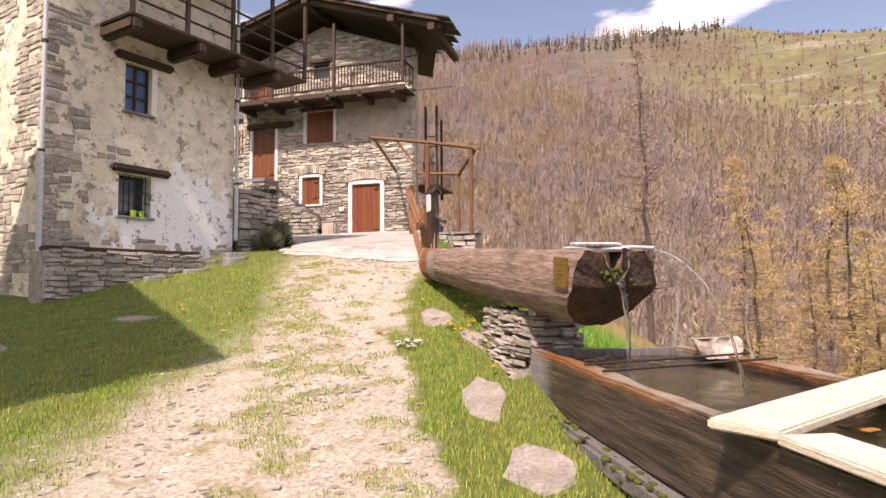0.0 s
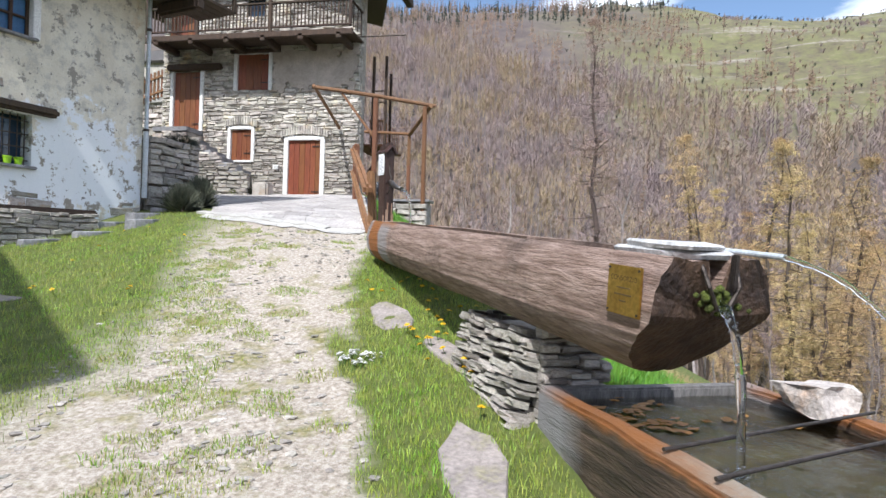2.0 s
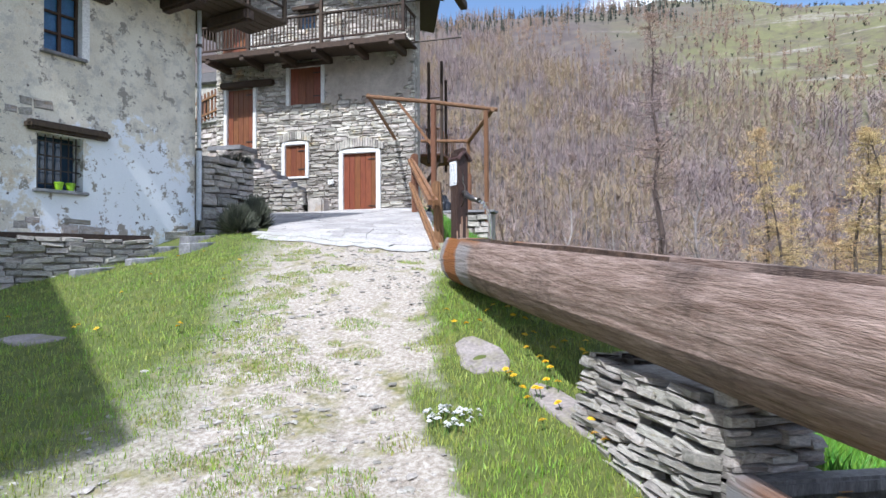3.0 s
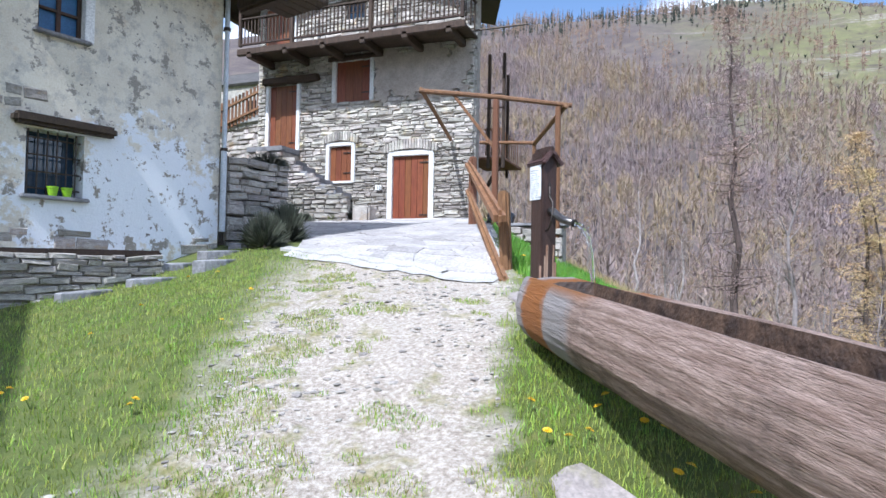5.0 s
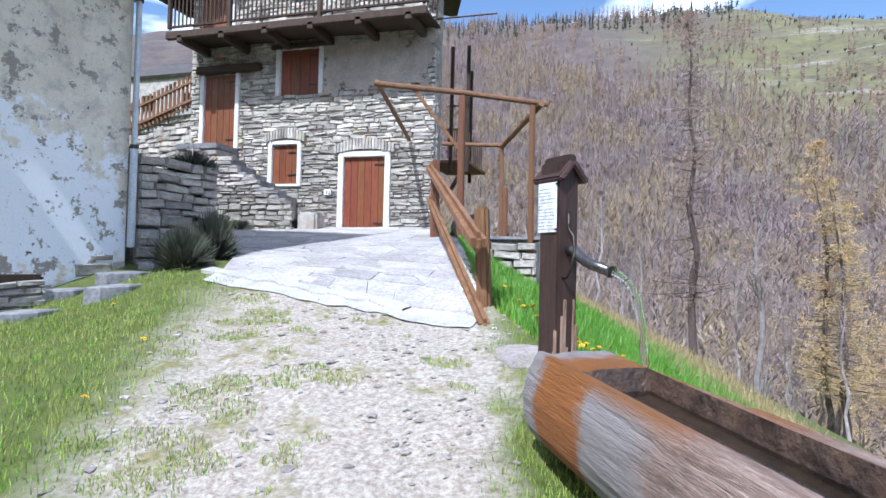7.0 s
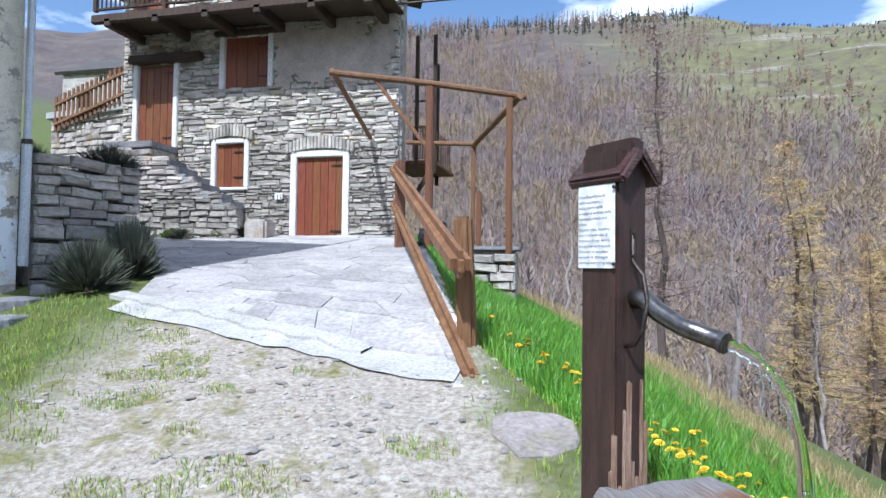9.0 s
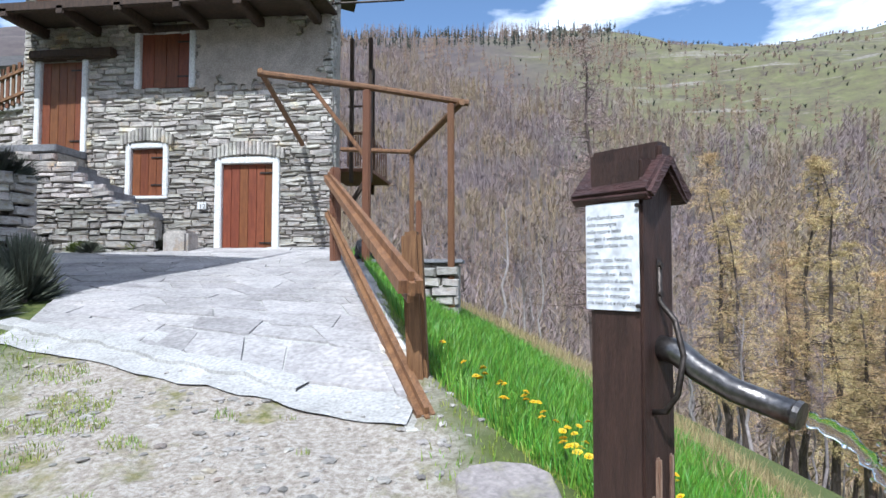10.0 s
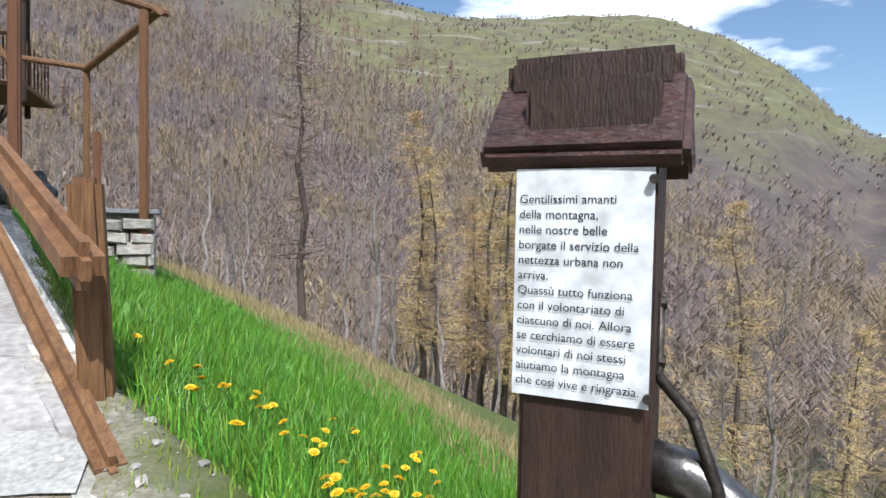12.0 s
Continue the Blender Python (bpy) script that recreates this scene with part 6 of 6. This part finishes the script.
def slab_stones():
    rng = random.Random(9)
    for x, y, w, l, ro in VERGE_SLABS:
        s = thing("stone_slab", "flat pale stone slab sunk in the grass", "slab", Matrix.Translation((x, y, gz(x, y))) @ Matrix.Rotation(ro, 4, "Z"), "slabs in the verge")
        bm = bmesh.new()
        n = 11
        ring = []
        for k in range(n):
            a = 2 * math.pi * k / n
            ring.append((math.cos(a) * w / 2 * rng.uniform(0.75, 1.2), math.sin(a) * l / 2 * rng.uniform(0.85, 1.12)))
        m = s.matrix_basis
        top, rim, low = [], [], []
        for q, zz, store in ((0.95, 0.022, top), (1.0, 0.01, rim), (1.05, -0.12, low)):
            for px, py in ring:
                wp = m @ Vector((px * q, py * q, 0))
                store.append(bm.verts.new((px * q, py * q, gz(wp.x, wp.y) - m.translation.z + zz)))
        bm.faces.new(top)
        for a, b in ((top, rim), (rim, low)):
            for k in range(n):
                bm.faces.new((a[k], b[k], b[(k + 1) % n], a[(k + 1) % n]))
        part("slab", bm, M_SLAB, s)


slab_stones()


# ---- trees ----
def bare_tree(seed, tall, spread, levels, material, twig, larch=False, sides=7):
    """Trunk and limbs as one mesh, twigs as another: (trunk, crown)."""
    rng = random.Random(seed)
    trunk = bmesh.new()
    lean = Vector((rng.uniform(-0.04, 0.04), rng.uniform(-0.04, 0.04), 1))
    pts = [Vector((0, 0, -1.0))]
    for k in range(1, 9):
        pts.append(Vector((lean.x * tall * k / 8 + rng.gauss(0, 0.012) * tall, lean.y * tall * k / 8 + rng.gauss(0, 0.012) * tall, tall * k / 8)))
    r0 = tall * 0.0125
    tube(pts, [r0 * (1.25 if i == 0 else 1 - 0.93 * i / 8) for i in range(9)], sides, trunk, 0.12, seed)
    verts, faces = [], []

    def sliver(a, b, w):
        side = (b - a).cross(Vector((rng.uniform(-1, 1), rng.uniform(-1, 1), rng.uniform(-1, 1))))
        side = side.normalized() * w if side.length > 1e-6 else Vector((w, 0, 0))
        i = len(verts)
        verts.extend(((a - side)[:], (a + side)[:], b[:]))
        faces.append((i, i + 1, i + 2))

    def at(h):
        k = min(int(1 + h * 7.999), 8)
        f = 1 + h * 7 - int(1 + h * 7)
        return pts[min(k, 8)].lerp(pts[min(k + 1, 8)], f)

    limbs = 130 if larch else 30
    for k in range(limbs):
        h = rng.uniform(0.12 if larch else 0.3, 0.99)
        root = at(h)
        a = rng.uniform(0, 6.283)
        ln = spread * tall * ((1 - h) * 0.95 + 0.10) * rng.uniform(0.55, 1.15) if larch else spread * tall * rng.uniform(0.5, 1.0) * (1.15 - h * 0.7)
        up = rng.uniform(-0.35, 0.1) if larch else rng.uniform(0.6, 1.5)
        way = Vector((math.cos(a), math.sin(a), up)).normalized()
        limb = [root]
        for j in range(4):
            way = (way + Vector((rng.gauss(0, 0.16), rng.gauss(0, 0.16), 0.10 if larch else 0.14))).normalized()
            limb.append(limb[-1] + way * ln / 4)
        rr = r0 * (0.20 if larch else 0.3) * (1.1 - h)
        tube(limb, [rr + 0.006, rr * 0.7 + 0.005, rr * 0.45 + 0.004, rr * 0.3 + 0.003, 0.003], 4, trunk, cap=False)
        for j in range(12 if larch else 24):
            f = rng.uniform(0.15, 1) * 4
            i = min(int(f), 3)
            p = limb[i].lerp(limb[i + 1], f - i)
            out = Vector((rng.gauss(0, 1), rng.gauss(0, 1), rng.gauss(-0.5 if larch else 0.5, 0.6))).normalized()
            q = p + out * (0.3 + ln * rng.uniform(0.08, 0.22) if larch else ln * rng.uniform(0.10, 0.32))
            sliver(p, q, 0.010 if not larch else 0.011)
            for g in range(7 if larch else 4):
                o2 = (out + Vector((rng.gauss(0, 0.8), rng.gauss(0, 0.8), rng.gauss(0, 0.6)))).normalized()
                b = p.lerp(q, rng.uniform(0.3, 1))
                sliver(b, b + o2 * ln * rng.uniform(0.06, 0.18), 0.009 if not larch else 0.013)
    tm = bpy.data.meshes.new("trunk")
    trunk.to_mesh(tm)
    trunk.free()
    tm.materials.append(material)
    cm = bpy.data.meshes.new("crown")
    cm.from_pydata(verts, [], faces)
    cm.materials.append(twig)
    return tm, cm


def plant(kind, x, y, scale, turn, label, name, group, sink=0.0):
    t = thing(name, label, "tree", Matrix.Translation((x, y, gz(x, y) - sink)) @ Matrix.Rotation(turn, 4, "Z") @ Matrix.Scale(scale, 4), group)
    t.matrix_basis = Matrix.Translation((x, y, gz(x, y) - sink)) @ Matrix.Rotation(turn, 4, "Z")
    t.scale = (scale,) * 3
    for nm, me in zip(("trunk", "crown"), kind):
        ob = new(nm, me)
        ob.parent = t
    return t


LARCHES = [bare_tree(s, 18, 0.20, 1, M_BARK, M_LARCH_NEAR, True) for s in (1, 2, 3)]
BARES = [bare_tree(s, 13, 0.22, 1, M_BIRCH, M_TWIG) for s in (11, 12, 13, 14)]
BIGLARCH = bare_tree(21, 26, 0.19, 1, M_BARK, M_TWIG, True, 9)


def woods():
    rng = random.Random(42)
    plant(BIGLARCH, 4.1, 50.0, 1.0, 0.4, "tall bare larch with thick dark trunk on the valley slope", "larch_tree", "larches below the path", 1.0)
    n = 0
    while n < 28:                                  # larches on the near valley side
        x, y = rng.uniform(8, 48), rng.uniform(14, 70)
        if n < 16:
            ra, rr = math.radians(rng.uniform(17, 36)), rng.uniform(32, 56)
            x, y = -1 + rr * math.sin(ra), 8 + rr * math.cos(ra)
        az = math.degrees(math.atan2(x + 1, y - 8))
        if beyond_edge(np.array(x), np.array(y)) < 12 or not 12 < az < 80 or math.hypot(x + 1, y - 8) < 26:
            continue
        plant(rng.choice(LARCHES), x, y, rng.uniform(0.7, 1.05), rng.uniform(0, 6), "larch with yellow-green spring haze on the slope", "larch_tree", "larches below the path", 0.3)
        n += 1
    n = 0
    while n < 190:                                 # bare broadleaved trees
        r, az = rng.uniform(24, 110), rng.uniform(-24, 66)
        x, y = -1 + r * math.sin(math.radians(az)), 8 + r * math.cos(math.radians(az))
        d = float(beyond_edge(np.array(x), np.array(y)))
        if d < 9 or abs(az - 6.5) < 3 and r < 60:
            continue
        plant(rng.choice(BARES), x, y, rng.uniform(0.42, 0.8), rng.uniform(0, 6), "slender bare tree with pale trunk on the slope", "bare_tree", "bare trees on the slope", 0.3)
        n += 1


def far_woods(name, label, count, seed, material, r0, r1, az0, az1, tall, wide, fir, keep):
    """A wood on the far side, too many trees to count."""
    rng = np.random.default_rng(seed)
    r = np.sqrt(rng.uniform(r0 ** 2, r1 ** 2, count * 3))
    az = np.radians(rng.uniform(az0, az1, count * 3))
    x, y = -1 + r * np.sin(az), 8 + r * np.cos(az)
    z = height(x, y)
    ok = keep(x, y, z, np.degrees(az), r) & (beyond_edge(x, y) > 10)
    x, y, z = x[ok][:count], y[ok][:count], z[ok][:count]
    verts, faces = [], []
    for px, py, pz in zip(x, y, z):
        h = tall * rng.uniform(0.6, 1.2)
        i = len(verts)
        verts += [(px - 0.10, py, pz), (px + 0.10, py, pz), (px + rng.uniform(-0.4, 0.4), py, pz + h)]
        faces.append((i, i + 1, i + 2))
        blades = 26 if fir else 34
        for k in range(blades):
            f = rng.uniform(0.15, 1.0)
            a = rng.uniform(0, 6.283)
            w = wide * ((1 - f) + 0.08) * rng.uniform(0.7, 1.2) if fir else wide * rng.uniform(0.3, 1) * (1.05 - abs(f - 0.6))
            rise = -0.10 * w if fir else w * rng.uniform(0.5, 1.6)
            b = (px + math.cos(a) * w, py + math.sin(a) * w, pz + f * h + rise)
            t = (0.05 if material is M_FIR else 0.02) * h if fir else 0.0065 * h
            i = len(verts)
            verts += [(px, py, pz + f * h - t), (px + 0.2 * math.sin(a), py, pz + f * h + t), b]
            faces.append((i, i + 1, i + 2))
    ob = raw(name, verts, faces, material)
    tagged(ob, label, "woodland", kind="stuff")


woods()
far_woods("bare_woodland", "grey-purple leafless woodland on the far valley side", 7600, 1, M_TWIG, 70, 420, -30, 75, 10, 2.6, False,
          lambda x, y, z, az, r: z < 95 - 1.75 * np.maximum(az + 5, -20) + 14 * wobble(x, y, 30, 8))
far_woods("larch_woodland", "ochre larch wood on the far valley side", 2900, 2, M_LARCH, 90, 475, -45, 75, 10, 2.0, True,
          lambda x, y, z, az, r: (z < 200 - 4.2 * np.maximum(az + 8, -10) + 22 * wobble(x, y, 40, 3)) & (wobble(x, y, 26, 5) > -0.1))
far_woods("ridge_conifers", "dark conifers along the skyline", 1100, 3, M_FIR, 330, 480, -60, 70, 8, 1.5, True,
          lambda x, y, z, az, r: (az < 9) & (wobble(x, y, 22, 5) > -0.2) | (r > 462) & (az > 25) & (wobble(x, y, 14, 5) > 0.35))
far_woods("meadow_bushes", "scattered bushes on the high meadow", 700, 4, M_FIR, 150, 460, 0, 75, 1.0, 1.5, False,
          lambda x, y, z, az, r: z > 10)

far_woods("meadow_scrub", "brown leafless scrub on the high meadow", 1800, 6, M_TWIG, 140, 450, 2, 75, 1.2, 1.7, False,
          lambda x, y, z, az, r: (z > 5) & (wobble(x, y, 21, 14) > 0.1))


# ---- grass ----
def grass(name, label, material, count, seed, zone, h0, h1, width, box_):
    rng = np.random.default_rng(seed)
    x = rng.uniform(box_[0], box_[1], count * 6)
    y = rng.uniform(box_[2], box_[3], count * 6)
    keep = rng.random(count * 6) < zone(x, y)
    x, y = x[keep][:count], y[keep][:count]
    n = len(x)
    z = height(x, y) - 0.01
    h = rng.uniform(h0, h1, n)
    a = rng.uniform(0, 6.283, n)
    lean = h * rng.uniform(0.1, 0.6, n)
    b = rng.uniform(0, 6.283, n)
    wx, wy = np.cos(a) * width, np.sin(a) * width
    lx, ly = np.cos(b) * lean, np.sin(b) * lean
    v = np.stack([np.stack([x - wx, y - wy, z], 1), np.stack([x + wx, y + wy, z], 1),
                  np.stack([x + lx * 0.4 + wx * 0.7, y + ly * 0.4 + wy * 0.7, z + h * 0.6], 1), np.stack([x + lx * 0.4 - wx * 0.7, y + ly * 0.4 - wy * 0.7, z + h * 0.6], 1),
                  np.stack([x + lx, y + ly, z + h], 1)], 1).reshape(-1, 3)
    i = np.arange(n)[:, None] * 5
    quads = (i + np.array([[0, 1, 2, 3]])).tolist()
    tris = (i + np.array([[3, 2, 4]])).tolist()
    ob = raw(name, v.tolist(), quads + tris, material)
    tagged(ob, label, "grass", kind="stuff")


def paved(x, y):
    return (y + 0.33 * (x + 1.8) > 11.75) & (beyond_edge(x, y) < -0.1) & (x > -8.9 - 0.4 * (y - 16))


def clear(x, y):
    """False where houses, walls, trough and log stand."""
    p = (x + 8.98) * 0.24 + (y - 8.9) * 0.97
    q = -(x + 8.98) * 0.97 + (y - 8.9) * 0.24
    house = (q > -0.62) & (p > -0.3) & (p < 7.8)
    tx = (x - 1.55) * 0.41 - (y - 5.45) * 0.912
    ty = (x - 1.55) * 0.912 + (y - 5.45) * 0.41
    for sx, sy, sw, sl, ro in VERGE_SLABS:
        lx = (x - sx) * math.cos(ro) + (y - sy) * math.sin(ro)
        ly = (y - sy) * math.cos(ro) - (x - sx) * math.sin(ro)
        house = house | ((lx / sw * 2.35) ** 2 + (ly / sl * 2.35) ** 2 < 1)
    return ~house & ~((tx > -0.1) & (tx < 5.6) & (ty > -0.05) & (ty < 1.6)) & (y < 20.4)


def turf_zone(x, y):
    return np.clip(1 - track_amount(x, y) * 1.02, 0, 1) * clear(x, y) * ~paved(x, y) * (beyond_edge(x, y) < 7)


def verge_zone(x, y):
    return turf_zone(x, y) * (np.hypot(x - 0.2, y - 6) < 4.5)


def bank_zone(x, y):
    d = beyond_edge(x, y)
    return ((d > 0.12) & (d < 5)) * clear(x, y) * 1.0


def clumps(seed, count):
    """Centres and sizes of tufts scattered over the gravel, thickest along its middle."""
    rng = np.random.default_rng(seed)
    x, y = rng.uniform(-6, 4, count * 5), rng.uniform(-3, 12.4, count * 5)
    cx = np.interp(y, [p[1] for p in TRACK], [p[0] for p in TRACK])
    likely = track_amount(x, y) * (0.25 + 0.75 * np.exp(-((x - cx + 0.75) / 0.55) ** 2)) * smooth_step(-0.7, 0.5, wobble(x, y, 0.8, 12)) * (1 - 0.6 * smooth_step(8.5, 11, y))
    keep = rng.random(count * 5) < likely
    return x[keep][:count], y[keep][:count], 0.03 + 0.15 * rng.random(keep.sum())[:count] ** 1.7


CLUMPS = clumps(71, 1100)


def tuft_zone(x, y):
    near = np.zeros(np.shape(x))
    for cx, cy, cr in zip(*CLUMPS):
        pick = np.nonzero((np.abs(x - cx) < cr * 1.6) & (np.abs(y - cy) < cr))[0]
        near[pick] = np.maximum(near[pick], 1 - ((x[pick] - cx) / cr / 1.6) ** 2 - ((y[pick] - cy) / cr) ** 2)
    return np.clip(near * 2, 0, 1)


grass("lawn_grass", "short green grass beside the track", M_GRASS, 150000, 5, turf_zone, 0.025, 0.085, 0.004, (-10, 5, -3, 15))
grass("verge_grass", "green grass on the verge by the log", M_GRASS, 45000, 6, verge_zone, 0.02, 0.075, 0.003, (-3, 4, 1, 10))
grass("bank_grass", "long bright green grass on the bank", M_GRASS_BANK, 120000, 7, bank_zone, 0.08, 0.26, 0.005, (-5, 6, 4, 20))
grass("track_tufts", "thin yellow-green tufts in the gravel", M_GRASS, 70000, 8, tuft_zone, 0.015, 0.06, 0.0035, (-6, 4, -3, 13))
grass("dry_tufts", "dry straw-coloured grass in the gravel", M_GRASS_DRY, 30000, 9, tuft_zone, 0.012, 0.045, 0.003, (-6, 4, -3, 13))
grass("bank_straw", "dry straw on the lower bank", M_GRASS_DRY, 16000, 10, lambda x, y: ((beyond_edge(x, y) > 3.2) & (beyond_edge(x, y) < 8)) * 1.0, 0.1, 0.35, 0.006, (-4, 9, 6, 26))


def pebbles(count, seed):
    rng = np.random.default_rng(seed)
    ico = bmesh.new()
    bmesh.ops.create_icosphere(ico, subdivisions=1, radius=1)
    base = np.array([v.co[:] for v in ico.verts])
    tri = np.array([[v.index for v in f.verts] for f in ico.faces])
    ico.free()
    x, y = rng.uniform(-6, 4, count * 4), rng.uniform(-2, 12.8, count * 4)
    keep = rng.random(count * 4) < track_amount(x, y) * smooth_step(-0.5, 0.4, wobble(x, y, 0.6, 21))
    x, y = x[keep][:count], y[keep][:count]
    n = len(x)
    z = height(x, y)
    s = 0.006 + 0.032 * rng.random(n) ** 5
    sc = np.stack([s * rng.uniform(0.8, 1.6, n), s * rng.uniform(0.8, 1.6, n), s * 0.45], 1)
    v = base[None] * sc[:, None, :] * rng.uniform(0.75, 1.2, (n, len(base), 1)) + np.stack([x, y, z + s * 0.1], 1)[:, None, :]
    f = tri[None] + (np.arange(n) * len(base))[:, None, None]
    ob = raw("pebbles", v.reshape(-1, 3).tolist(), f.reshape(-1, 3).tolist(), M_STONE_WARM)
    tagged(ob, "loose pale stones on the gravel track", "gravel", kind="stuff")


pebbles(9000, 4)


# ---- flowers ----
def dandelion(name, label, petals, heart, r, tall):
    t = thing(name, label, "flower")
    part("stem", tube([(0, 0, -0.02), (0.005, 0, tall)], 0.0035, 5), M_STEM, t)
    bm = bmesh.new()
    for ring, (n, rr, lift) in enumerate(((13, r, 0.0), (10, r * 0.7, 0.006), (6, r * 0.4, 0.01))):
        for k in range(n):
            a = 2 * math.pi * (k + 0.5 * ring) / n
            c, s = math.cos(a), math.sin(a)
            w = rr * 0.25
            vs = [bm.verts.new(p) for p in ((0.005, 0, tall + lift), (0.005 + c * rr * 0.7 - s * w, s * rr * 0.7 + c * w, tall + lift + 0.004),
                                            (0.005 + c * rr, s * rr, tall + lift), (0.005 + c * rr * 0.7 + s * w, s * rr * 0.7 - c * w, tall + lift + 0.004))]
            bm.faces.new(vs)
    part("petals", bm, petals, t)
    return t


def flowers():
    rng = random.Random(12)
    first = dandelion("dandelion", "yellow dandelion in the grass", M_YELLOW, M_YELLOW, 0.031, 0.10)
    spots = []
    while len(spots) < 115:                      # bank below the handrail
        x, y = rng.uniform(-2.0, 1.2), rng.uniform(10.4, 13.2)
        if 0.25 < float(beyond_edge(np.array(x), np.array(y))) < 2.2:
            spots.append((x, y, 0.13))
    while len(spots) < 160:                     # verge by the log and under it
        x, y = rng.uniform(-0.8, 1.2), rng.uniform(5.0, 8.6)
        if -1.1 < float(beyond_edge(np.array(x), np.array(y))) < -0.15:
            spots.append((x, y, 0.0))
    while len(spots) < 172:
        x, y = rng.uniform(-7, -3), rng.uniform(7, 12)
        if track_amount(np.array(x), np.array(y)) < 0.3 and clear(np.array(x), np.array(y)):
            spots.append((x, y, 0.0))
    for k, (x, y, up) in enumerate(spots):
        m = Matrix.Translation((x, y, gz(x, y) + up)) @ pose(0, 0, 0, rng.uniform(-22, 22), rng.uniform(-22, 22), rng.uniform(0, 360))
        if k == 0:
            first.matrix_basis = m
        else:
            c = copy_thing(first, m)
        (first if k == 0 else c)["group"] = "dandelions"
    daisies = None
    for k in range(46):                         # clump of white flowers on the verge
        a, r = rng.uniform(0, 6.283), 0.2 * math.sqrt(rng.random())
        x, y = -0.02 + math.cos(a) * r, 6.35 + math.sin(a) * r * 0.8
        m = Matrix.Translation((x, y, gz(x, y))) @ pose(0, 0, 0, rng.uniform(-30, 10), rng.uniform(-20, 20), 0)
        if daisies is None:
            daisies = dandelion("white_flower", "white flower in a dense clump on the verge", M_PETALWHITE, M_YELLOW, 0.02, 0.06)
            daisies.matrix_basis = m
            daisies["group"] = "white flower clump"
        else:
            copy_thing(daisies, m)


flowers()


# ---- neighbours and small things by the stone house ----
def fence():
    t = thing("picket_fence", "weathered brown picket fence on a concrete ledge", "fence")
    a, b = Vector((-12.6, 20.9, 6.7)), Vector((-15.5, 21.5, 6.1))
    for k in range(17):
        p = a.lerp(b, k / 16)
        part("picket", beam(p, p + Vector((0, 0, 1.0)), 0.09, 0.03, 0.006), M_RAIL, t)
    for z in (0.2, 0.75):
        part("rail", beam(a + Vector((0, -0.04, z)), b + Vector((0, -0.04, z)), 0.05, 0.08, 0.006), M_RAIL, t)
    w = thing("terrace_wall", "rough stone terrace wall with a pale concrete ledge", "wall", frame_of((-15.8, 21.7), (1, -0.19)))
    part("core", box(3.3, 0.5, 4.2, (1.6, 0.3, 4.4)), M_MORTAR, w)
    lay_stones(w, w.matrix_basis.copy(), 3.2, 3.0, 6.45, M_STONE_WARM, 91, (0.09, 0.2), (0.2, 0.5), 0.12, (), lambda x, z: True, None, 100)
    part("ledge", box(3.5, 0.7, 0.2, (1.65, 0.2, 6.58), 0.02), M_KERB, w)


def far_house(x, y, z, w, d, h, label):
    t = thing("distant_house", label, "house", Matrix.Translation((x, y, z)))
    part("wall", box(w, d, h, (0, 0, h / 2 - 1)), M_STONE_WARM, t)
    for s in (-1, 1):
        bm = box(w + 0.6, d * 0.62, 0.15, (0, 0, 0), 0.0, Matrix.Rotation(-s * 0.5, 3, "X"))
        bmesh.ops.translate(bm, vec=(0, s * d * 0.26, h - 1 + d * 0.13), verts=bm.verts)
        part("roof", bm, M_SLATEROOF, t)
    part("chimney", box(0.6, 0.6, 1.4, (w * 0.2, 0, h + d * 0.2)), M_WHITE, t)
    for k in (-1, 1):
        part("window", box(w * 0.12, 0.1, h * 0.2, (k * w * 0.25, -d / 2 - 0.02, h * 0.35)), M_DARK, t)


def beds():
    for k, (x, y) in enumerate(((-9.5, 19.9), (-9.0, 19.75), (-8.6, 19.95), (-10.2, 19.6), (-9.8, 19.4))):
        shrub("rockery_plant", "low green cushion plant by the house wall", Matrix.Translation((x, y, gz(x, y) + 0.02)), 0.32, 0.26, 60 + k, M_LEAF if k % 2 else M_LAVENDER, 350)
    for x, y, z, r in ((-8.35, 19.95, None, 0.15), (-8.55, 15.9, 3.78, 0.17)):
        zz = gz(x, y) + 0.02 if z is None else z
        p = thing("flower_pot", "terracotta pot with a small plant", "flower pot", Matrix.Translation((x, y, zz)))
        part("pot", tube([(0, 0, 0), (0, 0, r * 1.6)], [r * 0.7, r], 16), M_TERRA, p)
        part("rim", tube([(0, 0, r * 1.45), (0, 0, r * 1.75)], [r * 1.1, r * 1.1], 16), M_TERRA, p)
    b = thing("stone_block", "grey stone block beside the cellar door", "stone", Matrix.Translation((-8.15, 19.9, gz(-8.15, 19.9))))
    part("stone", box(0.55, 0.5, 0.5, (0, 0, 0.18), 0.06), M_STONE, b)


fence()
far_house(-22.0, 33.0, 8.6, 5.0, 5.0, 3.6, "small grey house with white chimney beyond the fence")
for hx, hy in ((172, 420), (180, 424), (205, 428)):
    far_house(hx, hy, gz(hx, hy), 6, 4, 4.4, "roofless stone hut on the skyline meadow")
beds()


def lawn_shade():
    """Unseen wall and roof beside the walk's start, added to shade the lawn."""
    t = thing("neighbour_house", "unseen plain wall and roof slab added to shade the lawn", "house", pose(-8.81, -1.53, 0, 0, 0, 138))
    part("wall", box(7.3, 1.8, 13.5, (0.85, 2.1, 4.0)), M_PLASTER, t)
    # roof slab sized and placed for the outline of the shadow it casts
    part("roof", box(9.0, 6.0, 0.3, (0, 0, 10.9)), M_SLATEROOF, t)


lawn_shade()
